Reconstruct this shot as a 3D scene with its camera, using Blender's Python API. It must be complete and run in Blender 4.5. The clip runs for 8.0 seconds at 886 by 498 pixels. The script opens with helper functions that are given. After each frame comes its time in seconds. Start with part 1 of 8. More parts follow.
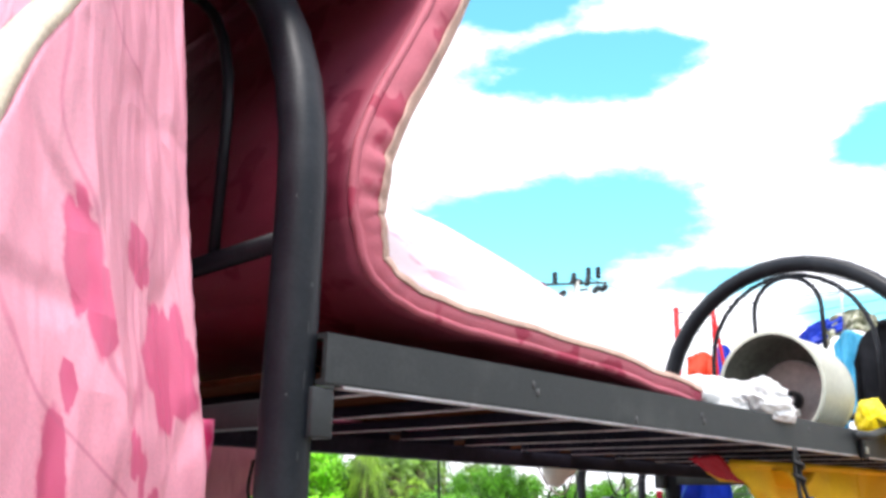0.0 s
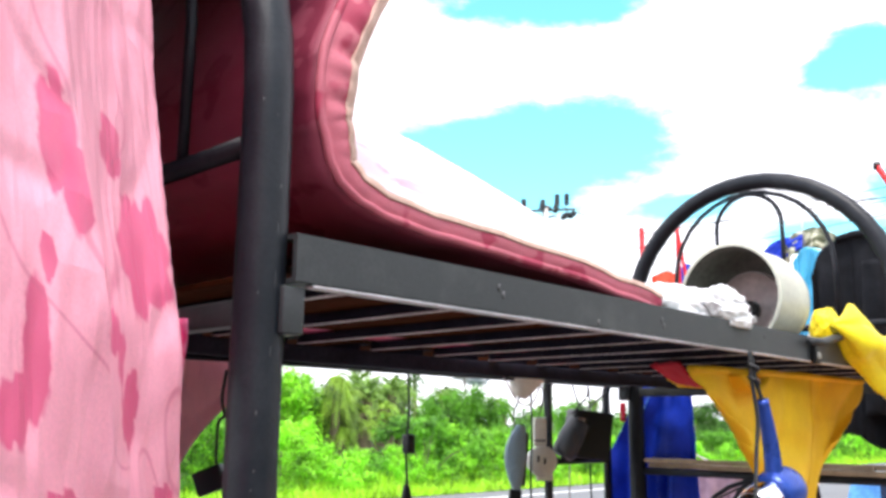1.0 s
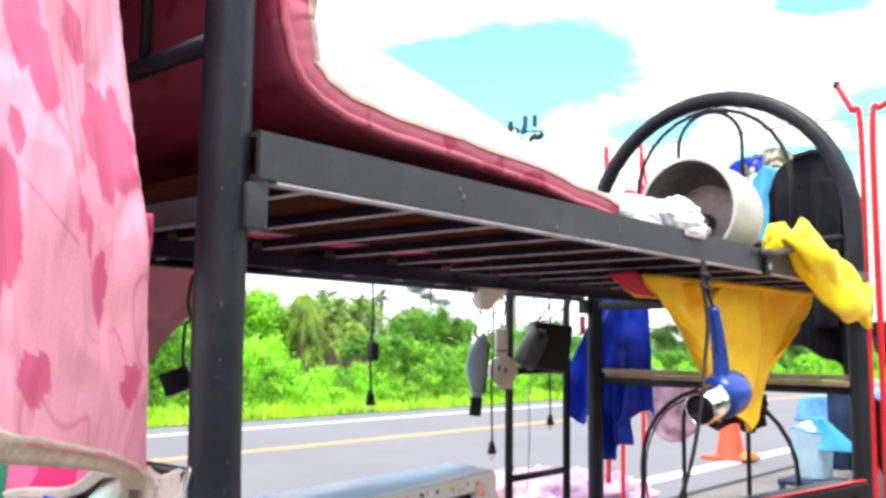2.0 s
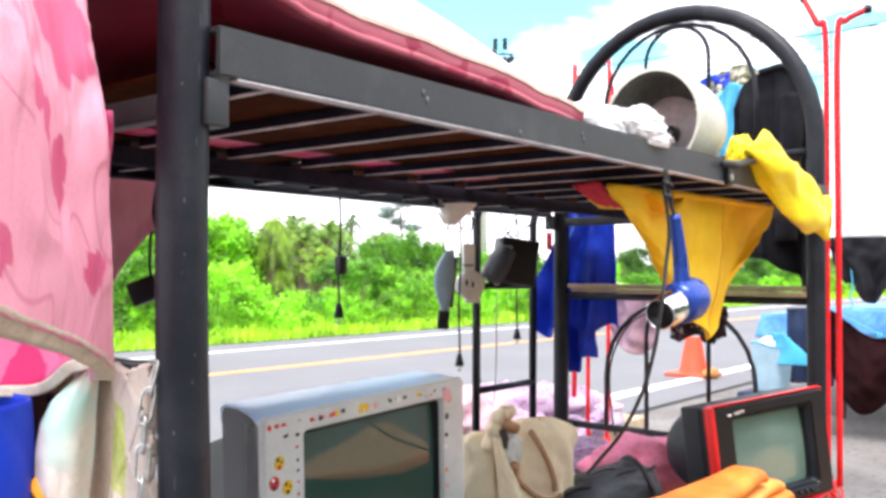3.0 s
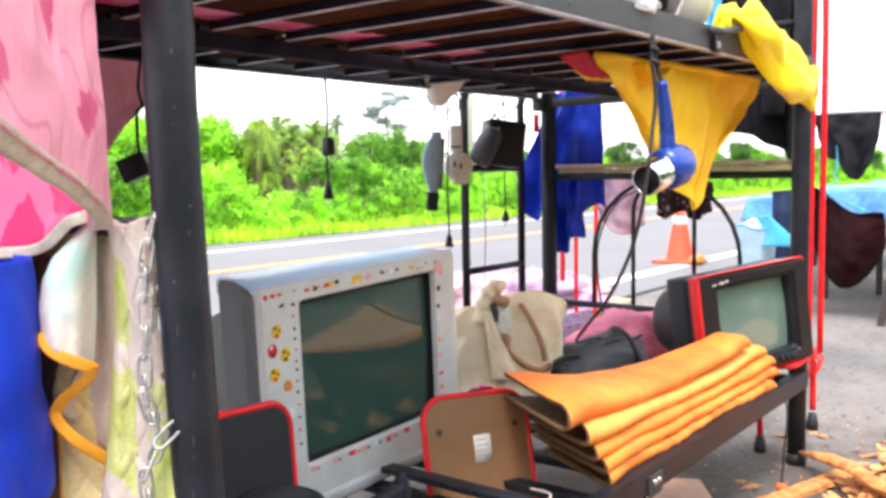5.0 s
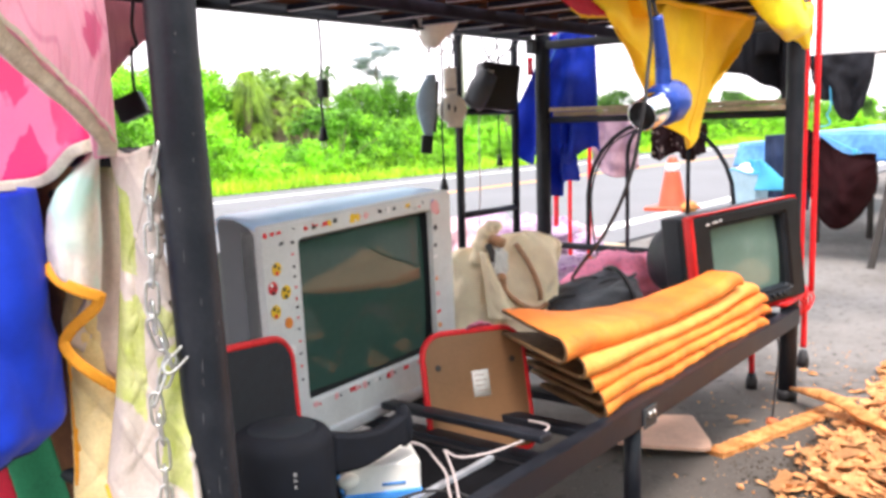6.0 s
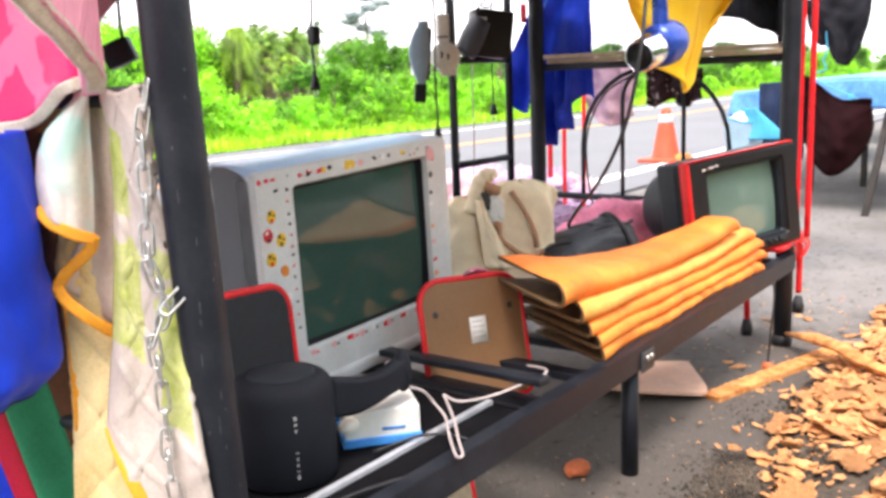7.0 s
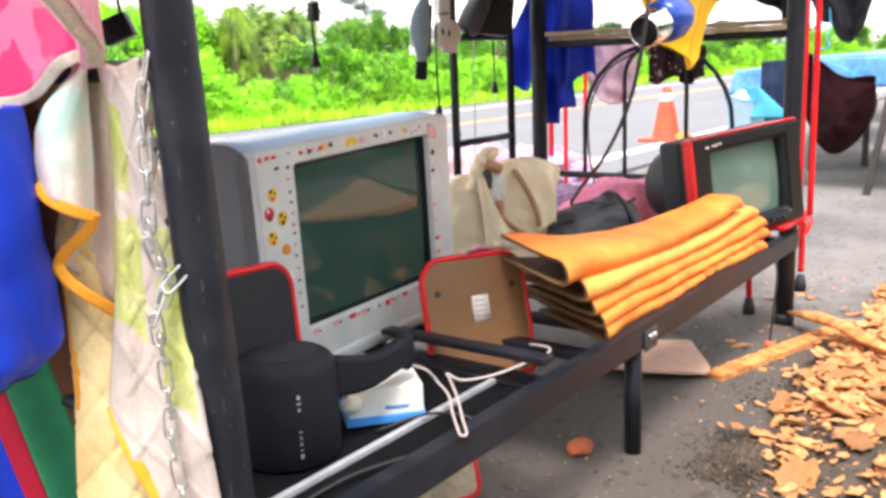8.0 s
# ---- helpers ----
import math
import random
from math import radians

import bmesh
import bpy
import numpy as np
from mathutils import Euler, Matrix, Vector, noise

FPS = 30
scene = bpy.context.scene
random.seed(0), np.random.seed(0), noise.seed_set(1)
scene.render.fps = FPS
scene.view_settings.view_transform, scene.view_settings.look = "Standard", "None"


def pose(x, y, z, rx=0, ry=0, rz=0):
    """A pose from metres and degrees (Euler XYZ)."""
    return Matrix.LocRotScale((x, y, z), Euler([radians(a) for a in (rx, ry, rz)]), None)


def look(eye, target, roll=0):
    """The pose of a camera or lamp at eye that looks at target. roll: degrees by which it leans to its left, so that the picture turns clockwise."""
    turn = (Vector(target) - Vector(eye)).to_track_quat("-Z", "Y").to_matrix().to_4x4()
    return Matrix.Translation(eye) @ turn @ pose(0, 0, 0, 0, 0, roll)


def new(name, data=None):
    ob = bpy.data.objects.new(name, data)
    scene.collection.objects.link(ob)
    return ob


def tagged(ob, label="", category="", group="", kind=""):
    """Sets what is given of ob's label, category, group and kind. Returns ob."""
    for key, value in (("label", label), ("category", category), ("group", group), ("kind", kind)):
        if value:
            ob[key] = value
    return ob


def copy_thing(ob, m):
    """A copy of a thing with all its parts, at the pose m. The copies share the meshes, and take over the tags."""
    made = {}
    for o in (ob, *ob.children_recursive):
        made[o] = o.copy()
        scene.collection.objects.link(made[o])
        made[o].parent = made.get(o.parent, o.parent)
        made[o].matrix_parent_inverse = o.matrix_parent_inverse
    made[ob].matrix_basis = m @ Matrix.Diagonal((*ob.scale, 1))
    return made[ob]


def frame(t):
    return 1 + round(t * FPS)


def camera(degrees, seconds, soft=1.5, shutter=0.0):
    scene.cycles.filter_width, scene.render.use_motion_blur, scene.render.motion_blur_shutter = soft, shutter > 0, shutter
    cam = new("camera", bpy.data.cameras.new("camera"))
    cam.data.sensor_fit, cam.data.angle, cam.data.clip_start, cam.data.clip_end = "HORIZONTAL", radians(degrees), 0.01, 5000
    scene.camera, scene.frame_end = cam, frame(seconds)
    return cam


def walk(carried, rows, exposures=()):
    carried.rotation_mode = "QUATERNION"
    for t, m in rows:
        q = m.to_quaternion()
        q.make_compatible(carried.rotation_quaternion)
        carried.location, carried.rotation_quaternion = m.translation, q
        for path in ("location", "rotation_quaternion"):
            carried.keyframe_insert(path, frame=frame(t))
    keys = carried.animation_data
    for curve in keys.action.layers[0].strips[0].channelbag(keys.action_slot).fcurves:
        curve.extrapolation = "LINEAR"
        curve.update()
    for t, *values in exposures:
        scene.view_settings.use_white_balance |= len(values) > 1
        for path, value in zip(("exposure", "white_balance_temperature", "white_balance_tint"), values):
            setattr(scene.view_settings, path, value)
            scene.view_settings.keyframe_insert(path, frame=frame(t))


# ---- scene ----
cam = camera(53.0, 8.0, soft=3.3)
PATH = [
    (0, (-0.483, -0.683, 0.972), (0.872, 0.683, 1.518), 1.4),
    (0.5, (-0.486, -0.688, 0.959), (0.899, 0.672, 1.44), 1.0),
    (1, (-0.491, -0.695, 0.942), (0.941, 0.646, 1.332), 0.5),
    (1.5, (-0.498, -0.705, 0.93), (0.973, 0.616, 1.234), 0.7),
    (3, (-0.504, -0.726, 0.887), (1.051, 0.531, 0.937), 0.3),
    (3.5, (-0.501, -0.728, 0.876), (1.067, 0.513, 0.859), -0.1),
    (4, (-0.5, -0.73, 0.865), (1.068, 0.509, 0.797), -0.4),
    (4.5, (-0.506, -0.733, 0.851), (1.059, 0.505, 0.732), -0.7),
    (6, (-0.537, -0.736, 0.812), (1.028, 0.477, 0.53), -1.6),
    (6.5, (-0.533, -0.732, 0.802), (1.03, 0.472, 0.476), -1.8),
    (7, (-0.534, -0.726, 0.791), (1.026, 0.468, 0.413), -2.3),
    (7.5, (-0.531, -0.721, 0.783), (1.025, 0.466, 0.37), -2.5),
    (8, (-0.529, -0.714, 0.785), (1.024, 0.474, 0.364), -2.4),
]
walk(cam, [(t, look(eye, target, roll)) for t, eye, target, roll in PATH],
     exposures=[(0.0, 0.63, 6250, 15), (1.0, 0.75, 6280, 16), (1.5, 0.85, 6300, 17), (3.0, 1.02, 6400, 19), (4.5, 1.12, 6500, 20), (6.0, 1.14, 6600, 20), (8.0, 1.15, 6650, 20)])

# ---- light and sky ----
SUN_EL, SUN_AZ = 67.0, -140.0          # degrees: height, and direction it stands in (from +x towards +y)


def make_world():
    w = bpy.data.worlds.new("sky")
    scene.world = w
    w.use_nodes = True
    nt = w.node_tree
    nt.nodes.clear()
    N = nt.nodes.new
    lk = nt.links.new
    out = N("ShaderNodeOutputWorld")
    bg = N("ShaderNodeBackground")
    bg.inputs["Strength"].default_value = 0.1
    sky = N("ShaderNodeTexSky")
    sky.sky_type = "NISHITA"
    sky.sun_disc = False
    sky.sun_elevation = radians(SUN_EL)
    sky.sun_rotation = radians(90 - SUN_AZ)
    sky.dust_density = 0.6
    sky.ozone_density = 2.0

    def math_node(op, a, b=None, c=None):
        m = N("ShaderNodeMath")
        m.operation = op
        for k, v in enumerate((a, b, c)):
            if v is None:
                continue
            if isinstance(v, (int, float)):
                m.inputs[k].default_value = v
            else:
                lk(v, m.inputs[k])
        return m.outputs[0]

    tc = N("ShaderNodeTexCoord")
    sep = N("ShaderNodeSeparateXYZ")
    lk(tc.outputs["Generated"], sep.inputs[0])
    noise_a = N("ShaderNodeTexNoise")
    noise_a.inputs["Scale"].default_value = 6.0
    noise_a.inputs["Detail"].default_value = 8.0
    noise_a.inputs["Roughness"].default_value = 0.6
    stretch = N("ShaderNodeMapping")
    stretch.inputs["Scale"].default_value = (1.0, 1.0, 2.6)
    lk(tc.outputs["Generated"], stretch.inputs[0])
    lk(stretch.outputs[0], noise_a.inputs["Vector"])
    az = math_node("ARCTAN2", sep.outputs["Y"], sep.outputs["X"])
    el = math_node("ARCSINE", sep.outputs["Z"])
    wob = math_node("MULTIPLY_ADD", noise_a.outputs["Fac"], 2.3, -1.15)
    # holes of blue between the clouds: azimuth, elevation, half widths, tilt
    holes = None
    for a, e, ra, re, tilt in ((38.0, 17.2, 12.0, 4.6, 0.10), (34.0, 27.6, 9.0, 2.6, 0.0), (41.0, 31.5, 8.0, 2.6, 0.0),
                               (16.5, 21.2, 3.5, 2.4, 0.0), (76.0, 27.0, 6.0, 4.5, 0.0), (20.0, 11.5, 6.0, 1.6, 0.0), (14.0, 13.5, 4.0, 2.2, 0.0), (27.0, 13.5, 4.5, 1.4, 0.0),
                               (20.0, 38.0, 12.0, 4.0, 0.1), (150.0, 35.0, 30.0, 9.0, 0.0), (-100.0, 40.0, 35.0, 10.0, 0.0)):
        da = math_node("DIVIDE", math_node("SUBTRACT", az, radians(a)), radians(ra))
        de = math_node("DIVIDE", math_node("SUBTRACT", el, radians(e)), radians(re))
        de = math_node("MULTIPLY_ADD", da, tilt * ra / re / 2, de)
        d = math_node("SQRT", math_node("ADD", math_node("MULTIPLY", da, da), math_node("MULTIPLY", de, de)))
        f = math_node("SUBTRACT", 1.0, math_node("ADD", d, wob))
        holes = f if holes is None else math_node("MAXIMUM", holes, f)
    edge = N("ShaderNodeMapRange")
    edge.interpolation_type = "SMOOTHSTEP"
    edge.inputs["From Min"].default_value = -0.12
    edge.inputs["From Max"].default_value = 0.38
    lk(holes, edge.inputs["Value"])
    tint = N("ShaderNodeMix")
    tint.data_type = "RGBA"
    tint.blend_type = "MULTIPLY"
    tint.inputs["Factor"].default_value = 1.0
    lk(sky.outputs[0], tint.inputs["A"])
    tint.inputs["B"].default_value = (1.55, 3.05, 2.40, 1.0)
    mix = N("ShaderNodeMix")
    mix.data_type = "RGBA"
    lk(edge.outputs[0], mix.inputs["Factor"])
    mix.inputs["A"].default_value = (12.5, 12.6, 12.8, 1.0)
    lk(tint.outputs["Result"], mix.inputs["B"])
    lk(mix.outputs["Result"], bg.inputs["Color"])
    lk(bg.outputs[0], out.inputs[0])


make_world()
sun = new("sun", bpy.data.lights.new("sun", "SUN"))
sun.data.energy, sun.data.angle, sun.data.color = 2.5, radians(18), (1.0, 0.95, 0.87)
_s = Vector((math.cos(radians(SUN_EL)) * math.cos(radians(SUN_AZ)), math.cos(radians(SUN_EL)) * math.sin(radians(SUN_AZ)), math.sin(radians(SUN_EL))))
sun.matrix_world = look(_s * 30, (0, 0, 0))


# ---- materials ----
def mk(name, col, rough=0.6, metal=0.0, var=0.18, scale=6.0, bump=0.15, bscale=80.0, col2=None, amount=0.5, rvar=0.12, per_object=0.0, spec=0.5):
    """A base colour that drifts at two scales (a broad stain, a fine grain), with fine relief and uneven gloss."""
    m = bpy.data.materials.new(name)
    m.use_nodes = True
    nt = m.node_tree
    b = nt.nodes["Principled BSDF"]
    N, lk = nt.nodes.new, nt.links.new
    tc = N("ShaderNodeTexCoord")
    n1 = N("ShaderNodeTexNoise")
    n1.inputs["Scale"].default_value, n1.inputs["Detail"].default_value, n1.inputs["Roughness"].default_value = scale, 5.0, 0.6
    n2 = N("ShaderNodeTexNoise")
    n2.inputs["Scale"].default_value, n2.inputs["Detail"].default_value = bscale, 3.0
    for n in (n1, n2):
        lk(tc.outputs["Object"], n.inputs["Vector"])
    ramp = N("ShaderNodeValToRGB")
    c2 = col2 if col2 else tuple(min(1.0, c * (1 + var)) for c in col)
    lo = tuple(c * (1 - var) for c in col)
    ramp.color_ramp.elements[0].position, ramp.color_ramp.elements[1].position = amount - 0.16, amount + 0.16
    ramp.color_ramp.elements[0].color, ramp.color_ramp.elements[1].color = (*lo, 1), (*c2, 1)
    lk(n1.outputs["Fac"], ramp.inputs[0])
    grain = N("ShaderNodeMapRange")
    grain.inputs["From Min"].default_value, grain.inputs["From Max"].default_value = 0.3, 0.7
    grain.inputs["To Min"].default_value, grain.inputs["To Max"].default_value = 1 - var * 0.7, 1 + var * 0.5
    lk(n2.outputs["Fac"], grain.inputs["Value"])
    mul = N("ShaderNodeVectorMath")
    mul.operation = "SCALE"
    lk(ramp.outputs[0], mul.inputs[0])
    lk(grain.outputs[0], mul.inputs["Scale"])
    last = mul.outputs[0]
    if per_object:
        oi = N("ShaderNodeObjectInfo")
        pr = N("ShaderNodeMapRange")
        pr.inputs["To Min"].default_value, pr.inputs["To Max"].default_value = 1 - per_object, 1 + per_object
        lk(oi.outputs["Random"], pr.inputs["Value"])
        m2 = N("ShaderNodeVectorMath")
        m2.operation = "SCALE"
        lk(last, m2.inputs[0])
        lk(pr.outputs[0], m2.inputs["Scale"])
        last = m2.outputs[0]
    lk(last, b.inputs["Base Color"])
    rr = N("ShaderNodeMapRange")
    rr.inputs["To Min"].default_value, rr.inputs["To Max"].default_value = max(0.02, rough - rvar), min(1.0, rough + rvar)
    lk(n1.outputs["Fac"], rr.inputs["Value"])
    lk(rr.outputs[0], b.inputs["Roughness"])
    b.inputs["Metallic"].default_value = metal
    b.inputs["Specular IOR Level"].default_value = spec
    if bump:
        bp = N("ShaderNodeBump")
        bp.inputs["Strength"].default_value, bp.inputs["Distance"].default_value = bump, 0.004
        lk(n2.outputs["Fac"], bp.inputs["Height"])
        lk(bp.outputs[0], b.inputs["Normal"])
    return m


def patterned(name, base, motif, rough=0.75, size=9.0, cut=0.56, soft=0.03, warp=0.35, bump=0.3, weave=500.0, var=0.12, field=""):
    """Printed cloth: blotches of a second colour with crisp, curling outlines, over a faint drift of the ground colour.
    field: a mesh attribute that gives the print's shapes in place of the blotches."""
    m = mk(name, base, rough, var=var, scale=3.0, bump=bump, bscale=weave)
    nt = m.node_tree
    N, lk = nt.nodes.new, nt.links.new
    b = nt.nodes["Principled BSDF"]
    src = b.inputs["Base Color"].links[0].from_socket
    tc = N("ShaderNodeTexCoord")
    n0 = N("ShaderNodeTexNoise")
    n0.inputs["Scale"].default_value, n0.inputs["Detail"].default_value = size * 1.7, 2.0
    lk(tc.outputs["Object"], n0.inputs["Vector"])
    mixv = N("ShaderNodeVectorMath")
    mixv.operation = "MULTIPLY_ADD"
    lk(n0.outputs["Color"], mixv.inputs[0])
    mixv.inputs[1].default_value = (warp, warp, warp)
    lk(tc.outputs["Object"], mixv.inputs[2])
    n1 = N("ShaderNodeTexNoise")
    n1.inputs["Scale"].default_value, n1.inputs["Detail"].default_value, n1.inputs["Roughness"].default_value = size, 1.0, 0.4
    lk(mixv.outputs[0], n1.inputs["Vector"])
    mr = N("ShaderNodeMapRange")
    mr.inputs["From Min"].default_value, mr.inputs["From Max"].default_value = cut - soft, cut + soft
    if field:
        at = N("ShaderNodeAttribute")
        at.attribute_name = field
        lk(at.outputs["Fac"], mr.inputs["Value"])
    else:
        lk(n1.outputs["Fac"], mr.inputs["Value"])
    mx = N("ShaderNodeMix")
    mx.data_type = "RGBA"
    lk(mr.outputs[0], mx.inputs["Factor"])
    lk(src, mx.inputs["A"])
    mx.inputs["B"].default_value = (*motif, 1)
    lk(mx.outputs["Result"], b.inputs["Base Color"])
    return m


def leafy(name, col, var=0.6, trans=0.30, each=0.35):
    m = bpy.data.materials.new(name)
    m.use_nodes = True
    nt = m.node_tree
    b = nt.nodes["Principled BSDF"]
    N, lk = nt.nodes.new, nt.links.new
    geo = N("ShaderNodeNewGeometry")
    oi = N("ShaderNodeObjectInfo")
    add = N("ShaderNodeMath")
    add.operation = "MULTIPLY_ADD"
    lk(oi.outputs["Random"], add.inputs[0])
    add.inputs[1].default_value = each
    tone = N("ShaderNodeTexNoise")
    tone.inputs["Scale"].default_value, tone.inputs["Detail"].default_value = 1.7, 3.0
    lk(geo.outputs["Position"], tone.inputs["Vector"])
    drift = N("ShaderNodeMapRange")
    drift.inputs["From Min"].default_value, drift.inputs["From Max"].default_value = 0.32, 0.68
    drift.inputs["To Min"].default_value, drift.inputs["To Max"].default_value = -0.62, 0.42
    drift.clamp = False
    lk(tone.outputs["Fac"], drift.inputs["Value"])
    both = N("ShaderNodeMath")
    lk(geo.outputs["Random Per Island"], both.inputs[0])
    lk(drift.outputs[0], both.inputs[1])
    lk(both.outputs[0], add.inputs[2])
    ramp = N("ShaderNodeValToRGB")
    ramp.color_ramp.elements[0].color = (*[c * (1 - var) for c in col], 1)
    ramp.color_ramp.elements[1].color = (col[0] * (1 + 1.4 * var), col[1] * (1 + var), col[2] * (1 + 0.3 * var), 1)
    ramp.color_ramp.elements[1].position = 0.96
    lk(add.outputs[0], ramp.inputs[0])
    lk(ramp.outputs[0], b.inputs["Base Color"])
    b.inputs["Roughness"].default_value = 0.55
    tr = N("ShaderNodeBsdfTranslucent")
    lk(ramp.outputs[0], tr.inputs["Color"])
    mix = N("ShaderNodeMixShader")
    mix.inputs[0].default_value = trans
    lk(b.outputs[0], mix.inputs[1])
    lk(tr.outputs[0], mix.inputs[2])
    lk(mix.outputs[0], nt.nodes["Material Output"].inputs[0])
    return m


M = {}
M["frame"] = mk("frame_paint", (0.010, 0.0135, 0.021), 0.45, var=0.25, scale=14, bump=0.12, bscale=220, col2=(0.024, 0.027, 0.034), amount=0.62, spec=0.34)
M["frame_worn"] = mk("frame_paint_worn", (0.046, 0.052, 0.056), 0.5, var=0.18, scale=10, bump=0.05, bscale=260, col2=(0.085, 0.092, 0.092), amount=0.66, spec=0.4)
M["scuff"] = mk("scuffed_paint", (0.10, 0.10, 0.105), 0.7, var=0.25, scale=60)
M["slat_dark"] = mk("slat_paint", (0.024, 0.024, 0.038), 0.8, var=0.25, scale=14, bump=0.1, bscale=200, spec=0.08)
# pale lips of the bed: the light they catch is in the colour
M["lit_edge"] = mk("lit_steel_edge", (0.58, 0.57, 0.60), 0.55, 0.0, var=0.3, scale=18, bump=0.1, bscale=200)
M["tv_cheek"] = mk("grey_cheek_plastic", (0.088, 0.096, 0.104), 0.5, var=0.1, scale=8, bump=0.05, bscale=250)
# same mattress cloth as pink, with direct sun put into its pale colour
M["pink_sunlit"] = patterned("sunlit_pink_damask", (0.86, 0.72, 0.74), (0.80, 0.48, 0.56), 0.7, size=12.0, cut=0.66, soft=0.03, warp=0.16, bump=0.15)
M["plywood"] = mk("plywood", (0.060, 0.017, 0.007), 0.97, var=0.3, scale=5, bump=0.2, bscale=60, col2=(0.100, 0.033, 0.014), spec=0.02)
M["pink"] = patterned("pink_damask", (0.90, 0.35, 0.455), (0.74, 0.10, 0.23), 0.46, size=10.0, cut=0.05, soft=0.04, warp=0.16, bump=0.12, field="petal")
_nt = M["pink"].node_tree
_b = _nt.nodes["Principled BSDF"]
_tc, _mp, _n, _bp = (_nt.nodes.new(k) for k in ("ShaderNodeTexCoord", "ShaderNodeMapping", "ShaderNodeTexNoise", "ShaderNodeBump"))
_mp.inputs["Scale"].default_value = (30.0, 30.0, 9.0)
_n.inputs["Scale"].default_value, _n.inputs["Detail"].default_value, _n.inputs["Distortion"].default_value = 1.0, 2.0, 0.25
_bp.inputs["Strength"].default_value, _bp.inputs["Distance"].default_value = 0.9, 0.012
_nt.links.new(_tc.outputs["Object"], _mp.inputs[0])
_nt.links.new(_mp.outputs[0], _n.inputs["Vector"])
_nt.links.new(_n.outputs["Fac"], _bp.inputs["Height"])
_nt.links.new(_b.inputs["Normal"].links[0].from_socket, _bp.inputs["Normal"])
_nt.links.new(_bp.outputs[0], _b.inputs["Normal"])
_vo, _n2, _mx, _mr, _b2 = (_nt.nodes.new(k) for k in ("ShaderNodeTexVoronoi", "ShaderNodeTexNoise", "ShaderNodeVectorMath", "ShaderNodeMapRange", "ShaderNodeBump"))
_vo.feature = "DISTANCE_TO_EDGE"
_vo.inputs["Scale"].default_value = 8.5
_n2.inputs["Scale"].default_value, _n2.inputs["Detail"].default_value = 6.0, 1.0
_mx.operation = "MULTIPLY_ADD"
_mx.inputs[1].default_value = (0.16, 0.16, 0.16)
_mr.inputs["From Max"].default_value = 0.22
_mr.interpolation_type = "SMOOTHSTEP"
_b2.inputs["Strength"].default_value, _b2.inputs["Distance"].default_value = 0.45, 0.006
_nt.links.new(_tc.outputs["Object"], _n2.inputs["Vector"])
_nt.links.new(_n2.outputs["Color"], _mx.inputs[0])
_nt.links.new(_tc.outputs["Object"], _mx.inputs[2])
_nt.links.new(_mx.outputs[0], _vo.inputs["Vector"])
_nt.links.new(_vo.outputs["Distance"], _mr.inputs["Value"])
_nt.links.new(_mr.outputs[0], _b2.inputs["Height"])
_nt.links.new(_bp.outputs[0], _b2.inputs["Normal"])
_nt.links.new(_b2.outputs[0], _b.inputs["Normal"])
_pp, _ln, _mx2 = (_nt.nodes.new(k) for k in ("ShaderNodeMath", "ShaderNodeMapRange", "ShaderNodeMix"))
_n3 = _nt.nodes.new("ShaderNodeTexNoise")
_n3.inputs["Scale"].default_value, _n3.inputs["Detail"].default_value, _n3.inputs["Distortion"].default_value = 3.2, 0.6, 0.9
_m3 = _nt.nodes.new("ShaderNodeMath")
_m3.operation = "MULTIPLY"
_m3.inputs[1].default_value = 5.5
_pp.operation = "PINGPONG"
_pp.inputs[1].default_value = 0.5
_ln.inputs["From Min"].default_value, _ln.inputs["From Max"].default_value = 0.035, 0.012
_ln.inputs["To Max"].default_value = 0.45
_mx2.data_type = "RGBA"
_nt.links.new(_mx.outputs[0], _n3.inputs["Vector"])
_nt.links.new(_n3.outputs["Fac"], _m3.inputs[0])
_nt.links.new(_m3.outputs[0], _pp.inputs[0])
_nt.links.new(_pp.outputs[0], _ln.inputs["Value"])
_nt.links.new(_ln.outputs[0], _mx2.inputs["Factor"])
_nt.links.new(_b.inputs["Base Color"].links[0].from_socket, _mx2.inputs["A"])
_mx2.inputs["B"].default_value = (0.62, 0.10, 0.21, 1)
_nt.links.new(_mx2.outputs["Result"], _b.inputs["Base Color"])
M["pink_print"] = patterned("pink_flower_print", (0.88, 0.17, 0.34), (0.80, 0.02, 0.16), 0.6, size=15.0, cut=0.54, soft=0.02, warp=0.06, bump=0.12)
M["pink_band"] = patterned("rose_side_band", (0.55, 0.135, 0.185), (0.42, 0.04, 0.09), 0.6, size=12.0, cut=0.60, soft=0.03, warp=0.16, bump=0.2)
# same cloth again, the shade inside the fold put into its dark rose
M["pink_shaded"] = patterned("shaded_rose_damask", (0.33, 0.058, 0.10), (0.22, 0.018, 0.05), 0.6, size=10.0, cut=0.60, soft=0.02, warp=0.16, bump=0.2)
M["rim"] = mk("faded_rim", (0.60, 0.40, 0.33), 0.85, var=0.2, scale=25, bump=0.3, bscale=300)
M["cream"] = mk("cream_edging", (0.74, 0.62, 0.47), 0.85, var=0.2, scale=25, bump=0.3, bscale=300, col2=(0.8, 0.7, 0.56))
M["quilt_cream"] = mk("quilt_cream_cotton", (0.57, 0.475, 0.41), 0.88, var=0.10, scale=14, bump=0.10, bscale=220, col2=(0.64, 0.55, 0.48))
M["quilt_lime"] = mk("quilt_lime_cotton", (0.45, 0.51, 0.09), 0.88, var=0.16, scale=22, bump=0.10, bscale=220, col2=(0.60, 0.60, 0.28))
